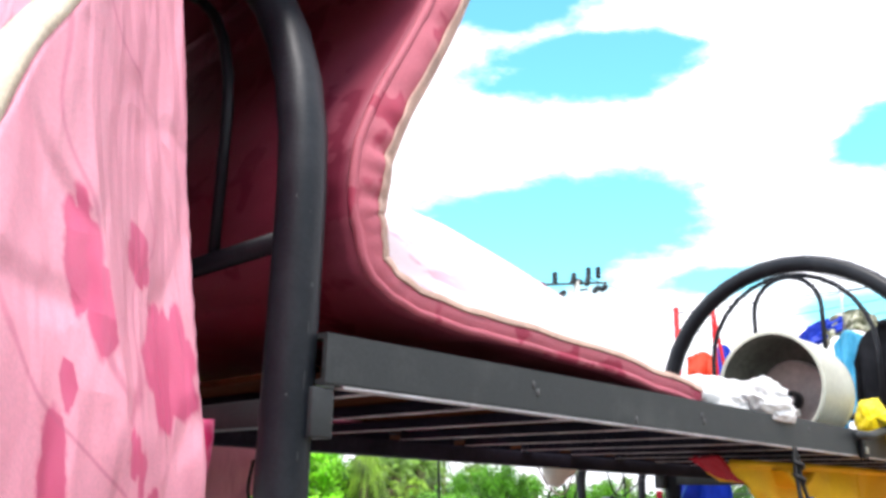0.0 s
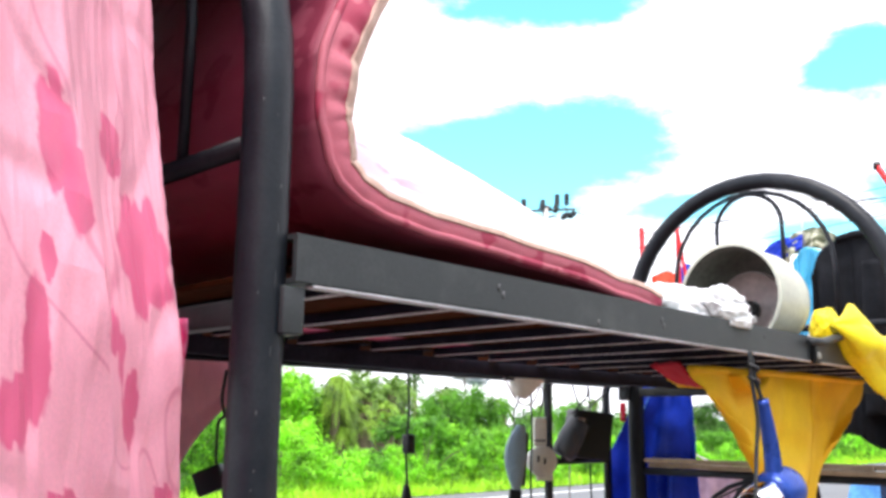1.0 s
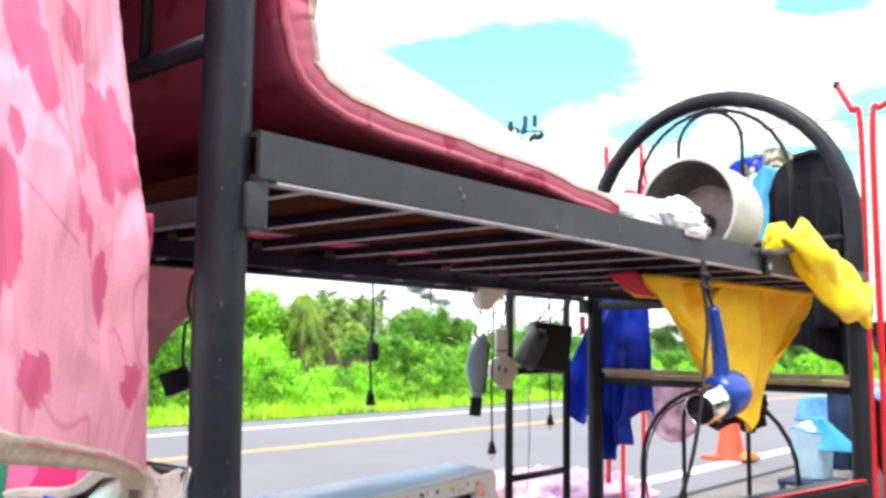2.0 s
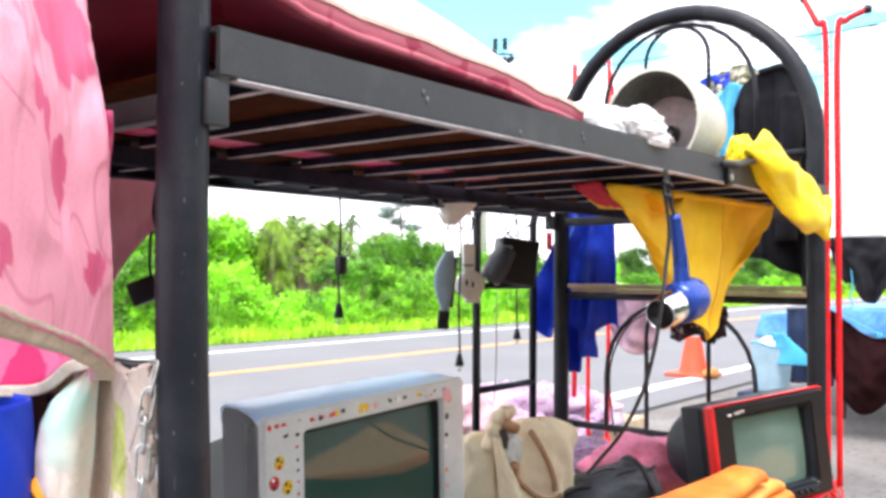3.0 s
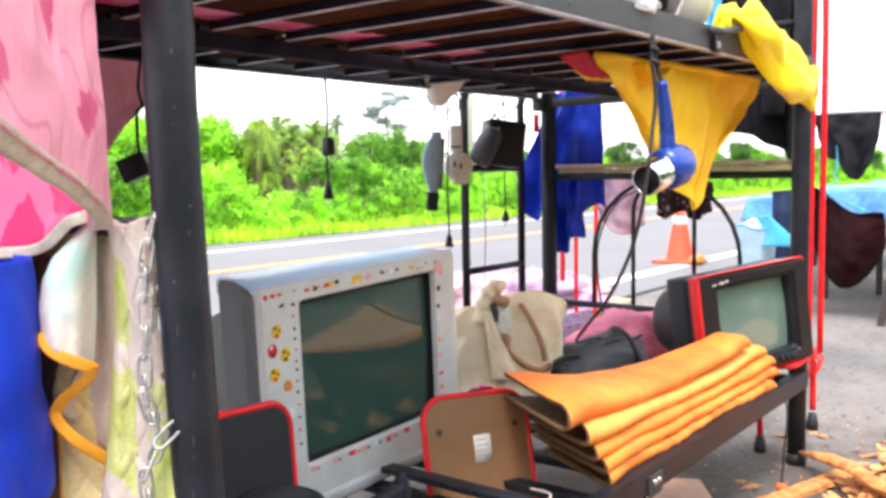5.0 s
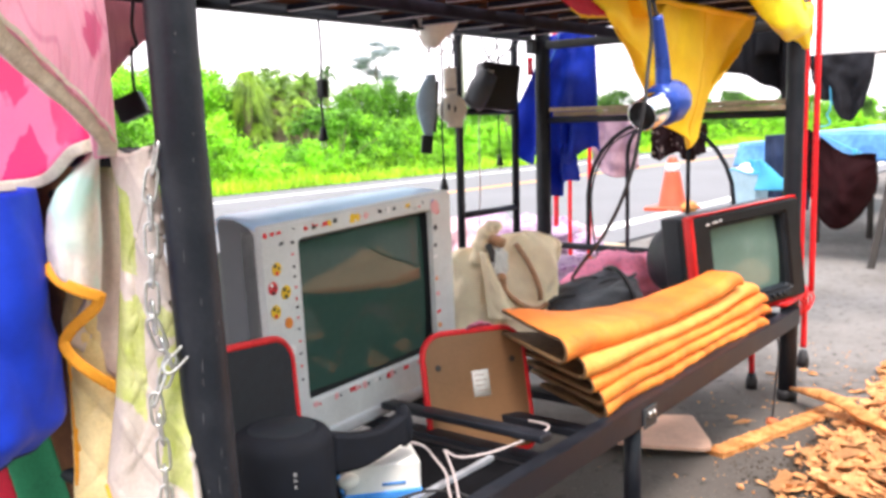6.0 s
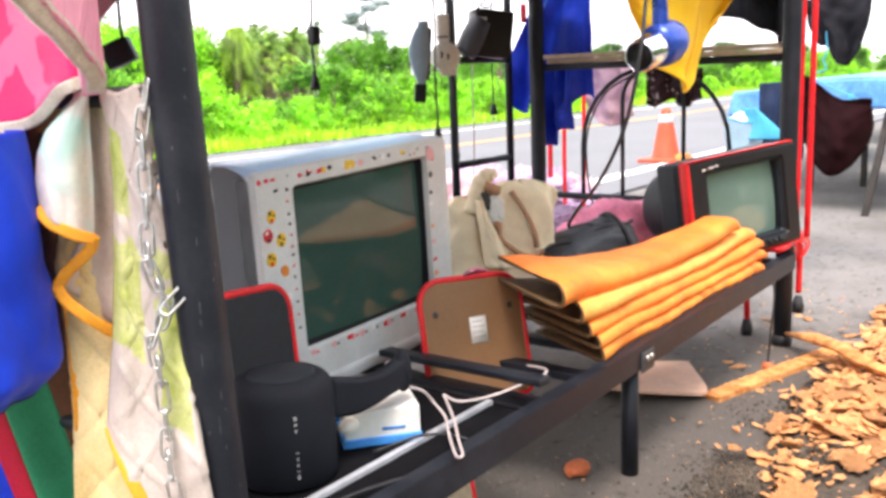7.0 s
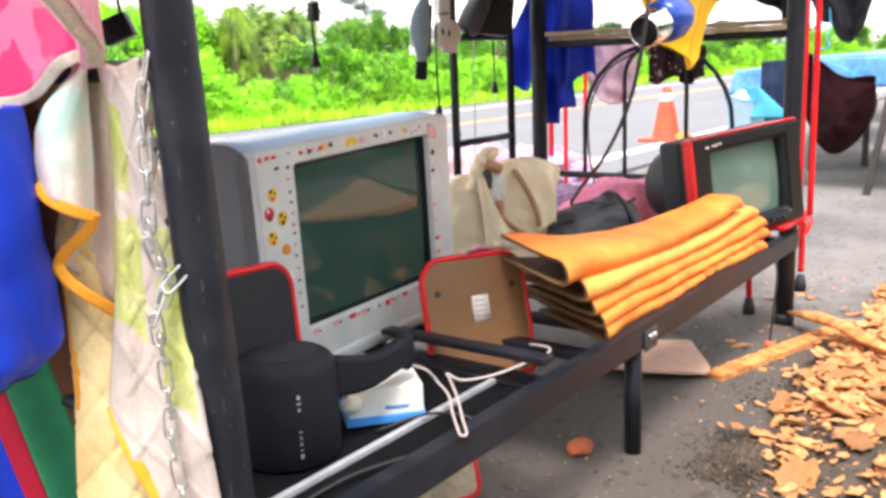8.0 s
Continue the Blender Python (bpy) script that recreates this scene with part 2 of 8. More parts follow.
M["quilt_pale"] = patterned("quilt_corner_print", (0.82, 0.74, 0.66), (0.55, 0.80, 0.70), 0.85, size=9.0, cut=0.53, soft=0.04, warp=0.05, bump=0.06, weave=160)
# recessed pleat: its shade is put into the browner base colour
M["quilt_inner"] = patterned("quilt_shaded_print", (0.62, 0.49, 0.39), (0.48, 0.50, 0.12), 0.85, size=7.0, cut=0.60, soft=0.03, warp=0.08, bump=0.06, weave=160)
M["quilt_back"] = mk("quilt_lining", (0.84, 0.60, 0.24), 0.9, var=0.12, scale=9, bump=0.25, bscale=250, col2=(0.90, 0.72, 0.38))
M["orange_bind"] = mk("orange_binding", (0.90, 0.36, 0.02), 0.8, var=0.12, bscale=300)
M["blue_cloth"] = mk("royal_blue_nylon", (0.006, 0.030, 0.42), 0.5, var=0.15, scale=8, bump=0.12, bscale=120, col2=(0.008, 0.05, 0.60), spec=0.3)
M["blue_bag"] = mk("glossy_blue_nylon", (0.004, 0.034, 0.46), 0.5, var=0.08, scale=5, bump=0.12, bscale=120, col2=(0.005, 0.052, 0.62), spec=0.3)
M["navy"] = mk("navy_cloth", (0.012, 0.02, 0.09), 0.85, var=0.3)
M["green_cloth"] = mk("green_webbing", (0.02, 0.26, 0.12), 0.85, var=0.2, bscale=300)
M["red_cloth"] = mk("red_cloth", (0.50, 0.004, 0.028), 0.8, var=0.2, bscale=250)
M["brown_cloth"] = mk("brown_cloth", (0.13, 0.05, 0.02), 0.9, var=0.3)
M["zinc"] = mk("zinc_chain", (0.62, 0.62, 0.58), 0.38, 1.0, var=0.2, scale=40, bump=0.1, bscale=300)
M["tv_silver"] = mk("silver_plastic", (0.52, 0.54, 0.54), 0.42, 0.15, var=0.1, scale=9, bump=0.03, bscale=200)
# silver plastic; the blue of the reflected sky is in the base colour
M["tv_top"] = mk("silver_top_sky_tint", (0.50, 0.70, 0.88), 0.36, 0.05, var=0.05, scale=7, bump=0.02, bscale=200)
M["tv_white"] = mk("pale_bezel", (0.62, 0.63, 0.60), 0.45, 0.05, var=0.08, scale=12, bump=0.02, bscale=200)
M["tv_grey"] = mk("grey_plastic", (0.045, 0.049, 0.056), 0.5, var=0.12, scale=10, bump=0.05, bscale=250)
M["tv_dark"] = mk("dark_housing", (0.011, 0.016, 0.022), 0.55, var=0.2, scale=10, spec=0.35)
M["screen"] = mk("tube_glass", (0.034, 0.074, 0.058), 0.06, var=0.05, scale=3, bump=0, rvar=0.02, spec=0.55)
M["screen_pale"] = mk("tube_glass_pale", (0.135, 0.215, 0.175), 0.08, var=0.05, scale=3, bump=0, rvar=0.02, spec=0.7)
M["slate"] = mk("slate_blue_plastic", (0.27, 0.37, 0.44), 0.45, var=0.1, scale=12)
M["black"] = mk("black_plastic", (0.007, 0.0075, 0.009), 0.45, var=0.25, scale=20, bump=0.08, bscale=250, spec=0.35)
M["black_soft"] = mk("black_mesh", (0.007, 0.009, 0.014), 0.7, var=0.25, scale=20, bump=0.5, bscale=700, spec=0.22)
M["deck_sheet"] = mk("black_deck_sheet", (0.004, 0.004, 0.005), 0.85, var=0.3, scale=12, spec=0.1)
M["rubber"] = mk("black_rubber", (0.016, 0.016, 0.018), 0.6, var=0.2)
M["red_paint"] = mk("red_paint", (0.72, 0.013, 0.018), 0.38, var=0.18, scale=15, bump=0.08, bscale=200, spec=0.4)
M["red_plastic"] = mk("red_plastic", (0.74, 0.014, 0.013), 0.38, var=0.12, scale=12, bump=0.04, spec=0.4)
M["orange_sheet"] = mk("orange_rubber_sheet", (0.86, 0.20, 0.018), 0.65, var=0.14, scale=9, bump=0.35, bscale=160, col2=(0.93, 0.31, 0.04))
M["orange_pale"] = mk("faded_orange_sheet", (0.90, 0.34, 0.055), 0.65, var=0.14, scale=9, bump=0.35, bscale=160, col2=(0.94, 0.46, 0.10))
M["sheet_back"] = mk("sheet_underside", (0.17, 0.095, 0.038), 0.9, var=0.3, scale=14, bump=0.4, bscale=120)
M["yellow"] = mk("yellow_cloth", (0.92, 0.52, 0.003), 0.75, var=0.08, scale=10, bump=0.1, bscale=220, col2=(0.95, 0.60, 0.006))
M["yellow_glossy"] = mk("yellow_nylon", (0.97, 0.76, 0.006), 0.45, var=0.1, scale=10, bump=0.15, bscale=150)
M["dryer_blue"] = mk("metallic_blue_plastic", (0.025, 0.07, 0.36), 0.28, 0.35, var=0.15, scale=15, bump=0.02)
M["chrome"] = mk("chrome", (0.78, 0.80, 0.82), 0.14, 1.0, var=0.05, bump=0)
M["white_plastic"] = mk("white_plastic", (0.82, 0.78, 0.69), 0.4, var=0.1, bump=0.03)
M["white_bag"] = mk("white_carrier_bag", (0.83, 0.82, 0.83), 0.4, var=0.06, bump=0.1, bscale=60)
M["pot"] = mk("pale_enamel", (0.60, 0.62, 0.52), 0.38, var=0.14, scale=8, bump=0.04)
M["pot_in"] = mk("pot_inside", (0.17, 0.18, 0.155), 0.5, 0.3, var=0.25, scale=10, bump=0.08)
M["pot_disc"] = mk("pot_bottom", (0.46, 0.40, 0.38), 0.45, 0.2, var=0.18, scale=18)
M["canvas"] = mk("beige_canvas", (0.96, 0.78, 0.53), 0.9, var=0.10, scale=8, bump=0.3, bscale=300)
M["strap"] = mk("tan_leather_strap", (0.52, 0.27, 0.14), 0.6, var=0.2)
M["lilac"] = patterned("lilac_print", (0.46, 0.33, 0.46), (0.30, 0.14, 0.32), 0.85, size=14, cut=0.6, bump=0.2)
M["net"] = patterned("olive_net", (0.20, 0.21, 0.13), (0.55, 0.55, 0.42), 0.85, size=45, cut=0.52, warp=0.02, bump=0.2)
M["rose"] = mk("rose_cloth", (0.86, 0.25, 0.37), 0.85, var=0.2)
M["pale_pink"] = mk("pale_pink_cloth", (0.56, 0.37, 0.42), 0.85, var=0.12)
M["jacket"] = mk("charcoal_cloth", (0.010, 0.011, 0.015), 0.85, var=0.3, scale=9, bump=0.25, bscale=250, col2=(0.024, 0.026, 0.033), spec=0.2)
M["grey_nylon"] = mk("grey_black_nylon", (0.050, 0.052, 0.060), 0.55, var=0.25, scale=9, bump=0.25, bscale=250, col2=(0.085, 0.088, 0.098))
M["maroon"] = mk("maroon_jersey", (0.016, 0.004, 0.005), 0.85, var=0.25, scale=12, bump=0.25, bscale=400, spec=0.08)
M["white_cloth"] = mk("white_cotton", (0.80, 0.80, 0.80), 0.85, var=0.05, bump=0.15)
M["aqua"] = mk("aqua_plastic", (0.06, 0.44, 0.72), 0.4, var=0.12, scale=8)
M["pale_aqua"] = mk("pale_aqua_plastic", (0.36, 0.54, 0.64), 0.4, var=0.1, scale=9)
M["tarp"] = mk("blue_tarpaulin", (0.05, 0.23, 0.62), 0.5, var=0.18, scale=5, bump=0.2, bscale=40, col2=(0.13, 0.40, 0.76))
M["tarp_dark"] = mk("dark_blue_tarpaulin", (0.008, 0.022, 0.065), 0.75, var=0.2)
M["dotted"] = patterned("dotted_maroon", (0.030, 0.010, 0.014), (0.45, 0.36, 0.36), 0.85, size=60, cut=0.66, warp=0.0)
M["cone"] = mk("cone_orange", (0.88, 0.085, 0.03), 0.5, var=0.12, scale=10)
M["timber"] = mk("weathered_batten", (0.46, 0.36, 0.24), 0.8, var=0.2, scale=12, bump=0.3, bscale=90)
M["hardboard"] = mk("brown_hardboard", (0.24, 0.12, 0.05), 0.62, var=0.1, scale=7, bump=0.06, bscale=200)
M["cardboard"] = mk("grey_brown_board", (0.40, 0.28, 0.21), 0.85, var=0.12, scale=8)
M["paper"] = mk("paper_label", (0.78, 0.76, 0.70), 0.8, var=0.06)
M["ink"] = mk("grey_print", (0.20, 0.19, 0.18), 0.8, var=0.1)
M["box_blue"] = mk("blue_card", (0.05, 0.28, 0.70), 0.5, var=0.1)
M["foil"] = mk("brushed_alloy", (0.66, 0.67, 0.68), 0.35, 0.9, var=0.12, scale=20, bump=0.05)
M["bright_strip"] = mk("bright_aluminium_trim", (0.50, 0.52, 0.55), 0.35, 0.3, var=0.1, scale=20, bump=0.05)
M["cord"] = mk("grey_white_cord", (0.50, 0.43, 0.41), 0.6, var=0.1)
M["concrete"] = mk("pole_concrete", (0.58, 0.57, 0.54), 0.9, var=0.12, scale=2)
M["bark_chip"] = mk("wood_flake", (0.84, 0.33, 0.11), 0.95, var=0.3, scale=26, bump=0.9, bscale=170, col2=(0.90, 0.46, 0.18), per_object=0.24)
M["decayed"] = mk("crumbling_board", (0.54, 0.185, 0.035), 0.95, var=0.3, scale=30, bump=1.0, bscale=90, col2=(0.74, 0.34, 0.11))
M["brick"] = mk("brick_lump", (0.52, 0.13, 0.045), 0.95, var=0.25, scale=20, bump=0.6, bscale=90)
M["road"] = mk("road_asphalt", (0.150, 0.156, 0.166), 0.85, var=0.10, scale=0.6, bump=0.35, bscale=60)
M["line_white"] = mk("road_paint_white", (0.72, 0.72, 0.70), 0.8, var=0.12, scale=4)
M["line_orange"] = mk("road_paint_orange", (0.68, 0.33, 0.12), 0.8, var=0.12, scale=4)
M["tan_board"] = mk("tan_board", (0.60, 0.37, 0.26), 0.8, var=0.14, scale=9, bump=0.2, bscale=120)
M["earth_heap"] = mk("sandy_earth", (0.62, 0.38, 0.22), 0.95, var=0.2, scale=3, bump=0.5, bscale=30)
M["soil"] = mk("dark_crumbly_soil", (0.050, 0.040, 0.030), 0.97, var=0.4, scale=16, bump=1.0, bscale=110, col2=(0.11, 0.085, 0.06))
M["wood_dark"] = mk("dark_timber_leg", (0.045, 0.039, 0.034), 0.7, var=0.25, scale=14)
M["leaf"] = leafy("leaf_bright", (0.21, 0.58, 0.022))
M["leaf_mid"] = leafy("leaf_mid", (0.100, 0.33, 0.020))
M["leaf_deep"] = leafy("leaf_deep", (0.050, 0.165, 0.018))
M["leaf_palm"] = leafy("palm_leaf", (0.13, 0.28, 0.05), 0.75, 0.3)
M["leaf_vine"] = leafy("palm_leaf_olive", (0.17, 0.33, 0.035), 0.7)
# green leaves paled towards blue: the haze of distance is in the colour
M["leaf_hazed"] = leafy("hazed_leaf", (0.34, 0.43, 0.47), 0.2)
M["grass"] = leafy("verge_grass", (0.36, 0.70, 0.03), 0.3)
M["trunk"] = mk("trunk_bark", (0.16, 0.12, 0.085), 0.95, var=0.3, scale=9, bump=0.5, bscale=30)
for _n, _c in (("st_red", (0.70, 0.02, 0.03)), ("st_yellow", (0.80, 0.50, 0.02)), ("st_black", (0.02, 0.02, 0.025)), ("st_white", (0.8, 0.78, 0.75)),
               ("st_blue", (0.06, 0.12, 0.45)), ("st_green", (0.12, 0.30, 0.05)), ("st_orange", (0.78, 0.25, 0.04)), ("st_pink", (0.75, 0.38, 0.38))):
    M[_n] = mk("sticker" + _n[2:], _c, 0.35, var=0.05, bump=0)


def ground_material():
    """Trodden grey shoulder: fine grit, darker earthy patches and crumbs of orange."""
    m = mk("shoulder_grit", (0.185, 0.173, 0.158), 0.95, var=0.25, scale=1.6, bump=1.0, bscale=150, col2=(0.222, 0.214, 0.203), amount=0.50)
    nt = m.node_tree
    N, lk = nt.nodes.new, nt.links.new
    b = nt.nodes["Principled BSDF"]
    src = b.inputs["Base Color"].links[0].from_socket
    tc = N("ShaderNodeTexCoord")

    def noise_of(scale, detail, rough):
        n = N("ShaderNodeTexNoise")
        n.inputs["Scale"].default_value, n.inputs["Detail"].default_value, n.inputs["Roughness"].default_value = scale, detail, rough
        lk(tc.outputs["Object"], n.inputs["Vector"])
        return n.outputs["Fac"]

    def blend(fac, lo, hi, under, colour):
        mr = N("ShaderNodeMapRange")
        mr.interpolation_type = "SMOOTHSTEP"
        mr.inputs["From Min"].default_value, mr.inputs["From Max"].default_value = lo, hi
        lk(fac, mr.inputs["Value"])
        mx = N("ShaderNodeMix")
        mx.data_type = "RGBA"
        lk(mr.outputs[0], mx.inputs["Factor"])
        lk(under, mx.inputs["A"])
        mx.inputs["B"].default_value = (*colour, 1)
        return mx.outputs["Result"]
    # trodden black soil round the stall, with a ragged edge
    off = N("ShaderNodeVectorMath")
    off.operation = "DISTANCE"
    lk(tc.outputs["Object"], off.inputs[0])
    off.inputs[1].default_value = (1.15, -0.45, 0.0)
    far = N("ShaderNodeMath")
    far.operation = "MULTIPLY_ADD"
    lk(noise_of(3.2, 6.0, 0.65), far.inputs[0])
    far.inputs[1].default_value = 1.5
    lk(off.outputs["Value"], far.inputs[2])
    neg = N("ShaderNodeMath")
    neg.operation = "MULTIPLY"
    lk(far.outputs[0], neg.inputs[0])
    neg.inputs[1].default_value = -1.0
    col = blend(neg.outputs[0], -2.35, -1.55, src, (0.080, 0.069, 0.058))
    col = blend(noise_of(24.0, 6.0, 0.75), 0.54, 0.66, col, (0.034, 0.028, 0.022))
    col = blend(noise_of(85.0, 3.0, 0.6), 0.64, 0.70, col, (0.24, 0.215, 0.185))
    col = blend(noise_of(60.0, 2.0, 0.6), 0.70, 0.74, col, (0.42, 0.20, 0.07))
    lk(col, b.inputs["Base Color"])
    return m


M["ground"] = ground_material()

# ---- building helpers ----
WORLD = {}


def thing(name, label, category, m=None, group="", kind=""):
    """An Empty at the base of a thing; its parts hang under it."""
    ob = new(name)
    ob.empty_display_size = 0.05
    m = m if m is not None else Matrix.Identity(4)
    if isinstance(m, (tuple, list)):
        m = Matrix.Translation(m)
    ob.matrix_basis = m
    WORLD[ob] = m
    return tagged(ob, label, category, group, kind)


def finish(bm, smooth):
    bmesh.ops.recalc_face_normals(bm, faces=bm.faces)
    for f in bm.faces:
        f.smooth = smooth


def link(name, bm, material, smooth=True, recalc=True):
    if recalc:
        finish(bm, smooth)
    else:
        for f in bm.faces:
            f.smooth = smooth
    me = bpy.data.meshes.new(name)
    bm.to_mesh(me)
    bm.free()
    for mt in (material if isinstance(material, (list, tuple)) else [material]):
        me.materials.append(mt)
    return new(name, me)


def part(name, bm, material, parent, label="", smooth=True, world=True, recalc=True):
    """Links a bmesh as one mesh under a thing or part. world: its points are given in the world, else in the thing's own axes."""
    if world:
        bm.transform(WORLD[parent].inverted())
    ob = link(name, bm, material, smooth, recalc)
    ob.parent = parent
    WORLD[ob] = WORLD[parent]
    return tagged(ob, label) if label else ob


def solo(name, bm, material, label, category, group="", kind="", smooth=True, recalc=True):
    ob = link(name, bm, material, smooth, recalc)
    WORLD[ob] = Matrix.Identity(4)
    return tagged(ob, label, category, group, kind)


def V(*a):
    return Vector(a)


def smooth_path(pts, n=6):
    """A Catmull-Rom curve through the points."""
    p = [Vector(q) for q in pts]
    if len(p) < 3:
        return p
    p = [p[0] * 2 - p[1]] + p + [p[-1] * 2 - p[-2]]
    out = []
    for i in range(1, len(p) - 2):
        for k in range(n):
            t = k / n
            out.append(0.5 * ((2 * p[i]) + (p[i + 1] - p[i - 1]) * t + (2 * p[i - 1] - 5 * p[i] + 4 * p[i + 1] - p[i + 2]) * t * t
                              + (3 * p[i] - p[i - 1] - 3 * p[i + 1] + p[i + 2]) * t ** 3))
    out.append(p[-2])
    return out


def tube(pts, r, seg=12, bm=None, caps=True, radii=None):
    bm = bm or bmesh.new()
    pts = [Vector(p) for p in pts]
    rings = []
    side = None
    for i, p in enumerate(pts):
        a = pts[max(i - 1, 0)]
        b = pts[min(i + 1, len(pts) - 1)]
        d = (b - a).normalized()
        if side is None:
            side = d.cross(V(0, 0, 1) if abs(d.z) < 0.9 else V(1, 0, 0)).normalized()
        else:
            side = (side - d * side.dot(d)).normalized()
        up = d.cross(side)
        rr = radii[i] if radii else r
        rings.append([bm.verts.new(p + (side * math.cos(2 * math.pi * k / seg) + up * math.sin(2 * math.pi * k / seg)) * rr) for k in range(seg)])
    for ra, rb in zip(rings, rings[1:]):
        for k in range(seg):
            bm.faces.new((ra[k], ra[(k + 1) % seg], rb[(k + 1) % seg], rb[k]))
    if caps:
        bm.faces.new(rings[0][::-1])
        bm.faces.new(rings[-1])
    return bm


def box(lo, hi, bevel=0.003, bm=None, m=None, seg=2):
    bm2 = bmesh.new()
    lo, hi = Vector(lo), Vector(hi)
    bmesh.ops.create_cube(bm2, size=1.0)
    bm2.transform(Matrix.Translation((lo + hi) / 2) @ Matrix.Diagonal((*(hi - lo), 1)))
    if bevel:
        bmesh.ops.bevel(bm2, geom=bm2.edges[:], offset=bevel, segments=seg, affect="EDGES", profile=0.6)
    if m is not None:
        bm2.transform(m)
    return join(bm, bm2)


def join(bm, bm2):
    if bm is None:
        return bm2
    me = bpy.data.meshes.new("joined")
    bm2.to_mesh(me)
    bm2.free()
    bm.from_mesh(me)
    bpy.data.meshes.remove(me)
    return bm


def lathe(profile, seg=32, m=None, bm=None):
    """Turns (radius, height) pairs round z."""
    b = bmesh.new()
    rings = []
    for r, z in profile:
        rings.append([b.verts.new((r * math.cos(2 * math.pi * k / seg), r * math.sin(2 * math.pi * k / seg), z)) for k in range(seg)] if r > 1e-5 else [b.verts.new((0, 0, z))])
    for ra, rb in zip(rings, rings[1:]):
        for k in range(seg):
            q = [ra[k % len(ra)], ra[(k + 1) % len(ra)], rb[(k + 1) % len(rb)], rb[k % len(rb)]]
            q = list(dict.fromkeys(q))
            if len(q) > 2:
                b.faces.new(q)
    if m is not None:
        b.transform(m)
    return join(bm, b)


def cloth(f, nu, nv, thick=0.003, two=False, round_rim=False):
    """A sheet given by f(u, v), with thickness. two: the back face takes the second material."""
    P = np.array([[tuple(f(u / nu, v / nv)) for v in range(nv + 1)] for u in range(nu + 1)])
    du, dv = np.gradient(P, axis=0), np.gradient(P, axis=1)
    nrm = np.cross(du, dv)
    nrm /= np.linalg.norm(nrm, axis=2, keepdims=True) + 1e-9
    bm = bmesh.new()
    A = [[bm.verts.new(P[i, j] + nrm[i, j] * thick / 2) for j in range(nv + 1)] for i in range(nu + 1)]
    B = [[bm.verts.new(P[i, j] - nrm[i, j] * thick / 2) for j in range(nv + 1)] for i in range(nu + 1)]
    for i in range(nu):
        for j in range(nv):
            bm.faces.new((A[i][j], A[i + 1][j], A[i + 1][j + 1], A[i][j + 1]))
            fb = bm.faces.new((B[i][j], B[i][j + 1], B[i + 1][j + 1], B[i + 1][j]))
            if two:
                fb.material_index = 1
    for i in range(nu):
        bm.faces.new((A[i][0], B[i][0], B[i + 1][0], A[i + 1][0]))
        bm.faces.new((A[i][nv], A[i + 1][nv], B[i + 1][nv], B[i][nv]))
    for j in range(nv):
        bm.faces.new((A[0][j], A[0][j + 1], B[0][j + 1], B[0][j]))
        bm.faces.new((A[nu][j], B[nu][j], B[nu][j + 1], A[nu][j + 1]))
    return bm


def nz(x, y=0.0, z=0.0):
    return noise.noise(Vector((x, y, z)))


def lerp(a, b, t):
    return a + (b - a) * t


def along(pts, t):
    """The point at t (0 to 1) of a smooth curve that was sampled into pts."""
    k = min(max(t, 0), 1) * (len(pts) - 1)
    i = min(int(k), len(pts) - 2)
    return pts[i].lerp(pts[i + 1], k - i)


def blob(center, size, amp=0.15, freq=2.0, sub=4, seed=0, flat=0.0):
    """A soft lump with an uneven skin; flat: how far its underside is pressed flat."""
    bm = bmesh.new()
    bmesh.ops.create_icosphere(bm, subdivisions=sub, radius=1.0)
    for v in bm.verts:
        d = v.co.normalized()
        r = 1 + amp * (noise.noise(d * freq + Vector((seed, 0, 0))) + 0.5 * noise.noise(d * freq * 2.7 + Vector((0, seed, 3))))
        q = d * r
        if flat and q.z < -1 + flat:
            q.z = -1 + flat + (q.z + 1 - flat) * 0.05
        v.co = Vector((q.x * size[0], q.y * size[1], q.z * size[2])) + Vector(center)
    return bm

# ---- ground and road ----
def ground_height(x, y):
    """Gentle unevenness of the shoulder; level under the bed, the road and the tables."""
    z = 0.012 * nz(x * 1.3, y * 1.3, 1) + 0.006 * nz(x * 4, y * 4, 2)
    k = min(1, max(0, (-0.12 - y) / 0.3)) * min(1, max(0, (2.8 - abs(x - 1.2)) / 0.6))
    return z * k


def build_ground():
    bm = bmesh.new()
    xs = [-900, -120, -30, -8, -3] + [-1.5 + 0.1 * i for i in range(56)] + [5, 8, 15, 40, 150, 1500]
    ys = [-900, -100, -25, -8, -4] + [-2.4 + 0.1 * i for i in range(40)] + [2.0, 3, 8, 20, 60, 300, 1500]
    g = [[bm.verts.new((x, y, ground_height(x, y) - (0.03 if y > 1.9 else 0))) for y in ys] for x in xs]
    for i in range(len(xs) - 1):
        for j in range(len(ys) - 1):
            bm.faces.new((g[i][j], g[i + 1][j], g[i + 1][j + 1], g[i][j + 1]))
    solo("ground", bm, M["ground"], "grey gritty roadside shoulder with dark damp patches", "ground", kind="structure")
    bm = box((-300, 1.9, -0.2), (1200, 7.95, 0.0), 0)
    solo("road", bm, M["road"], "pale grey asphalt country road", "road", kind="structure", smooth=False)
    for name, y0, y1, mt, lab in (("edge_line", 2.24, 2.38, "line_white", "painted white line along the road edge"),
                                  ("edge_line", 7.14, 7.24, "line_white", "painted white line along the road edge"),
                                  ("centre_line", 5.47, 5.59, "line_orange", "faded orange centre line on the asphalt")):
        solo(name, box((-300, y0, -0.01), (1200, y1, 0.005), 0), M[mt], lab, "road line", kind="structure", smooth=False)


build_ground()

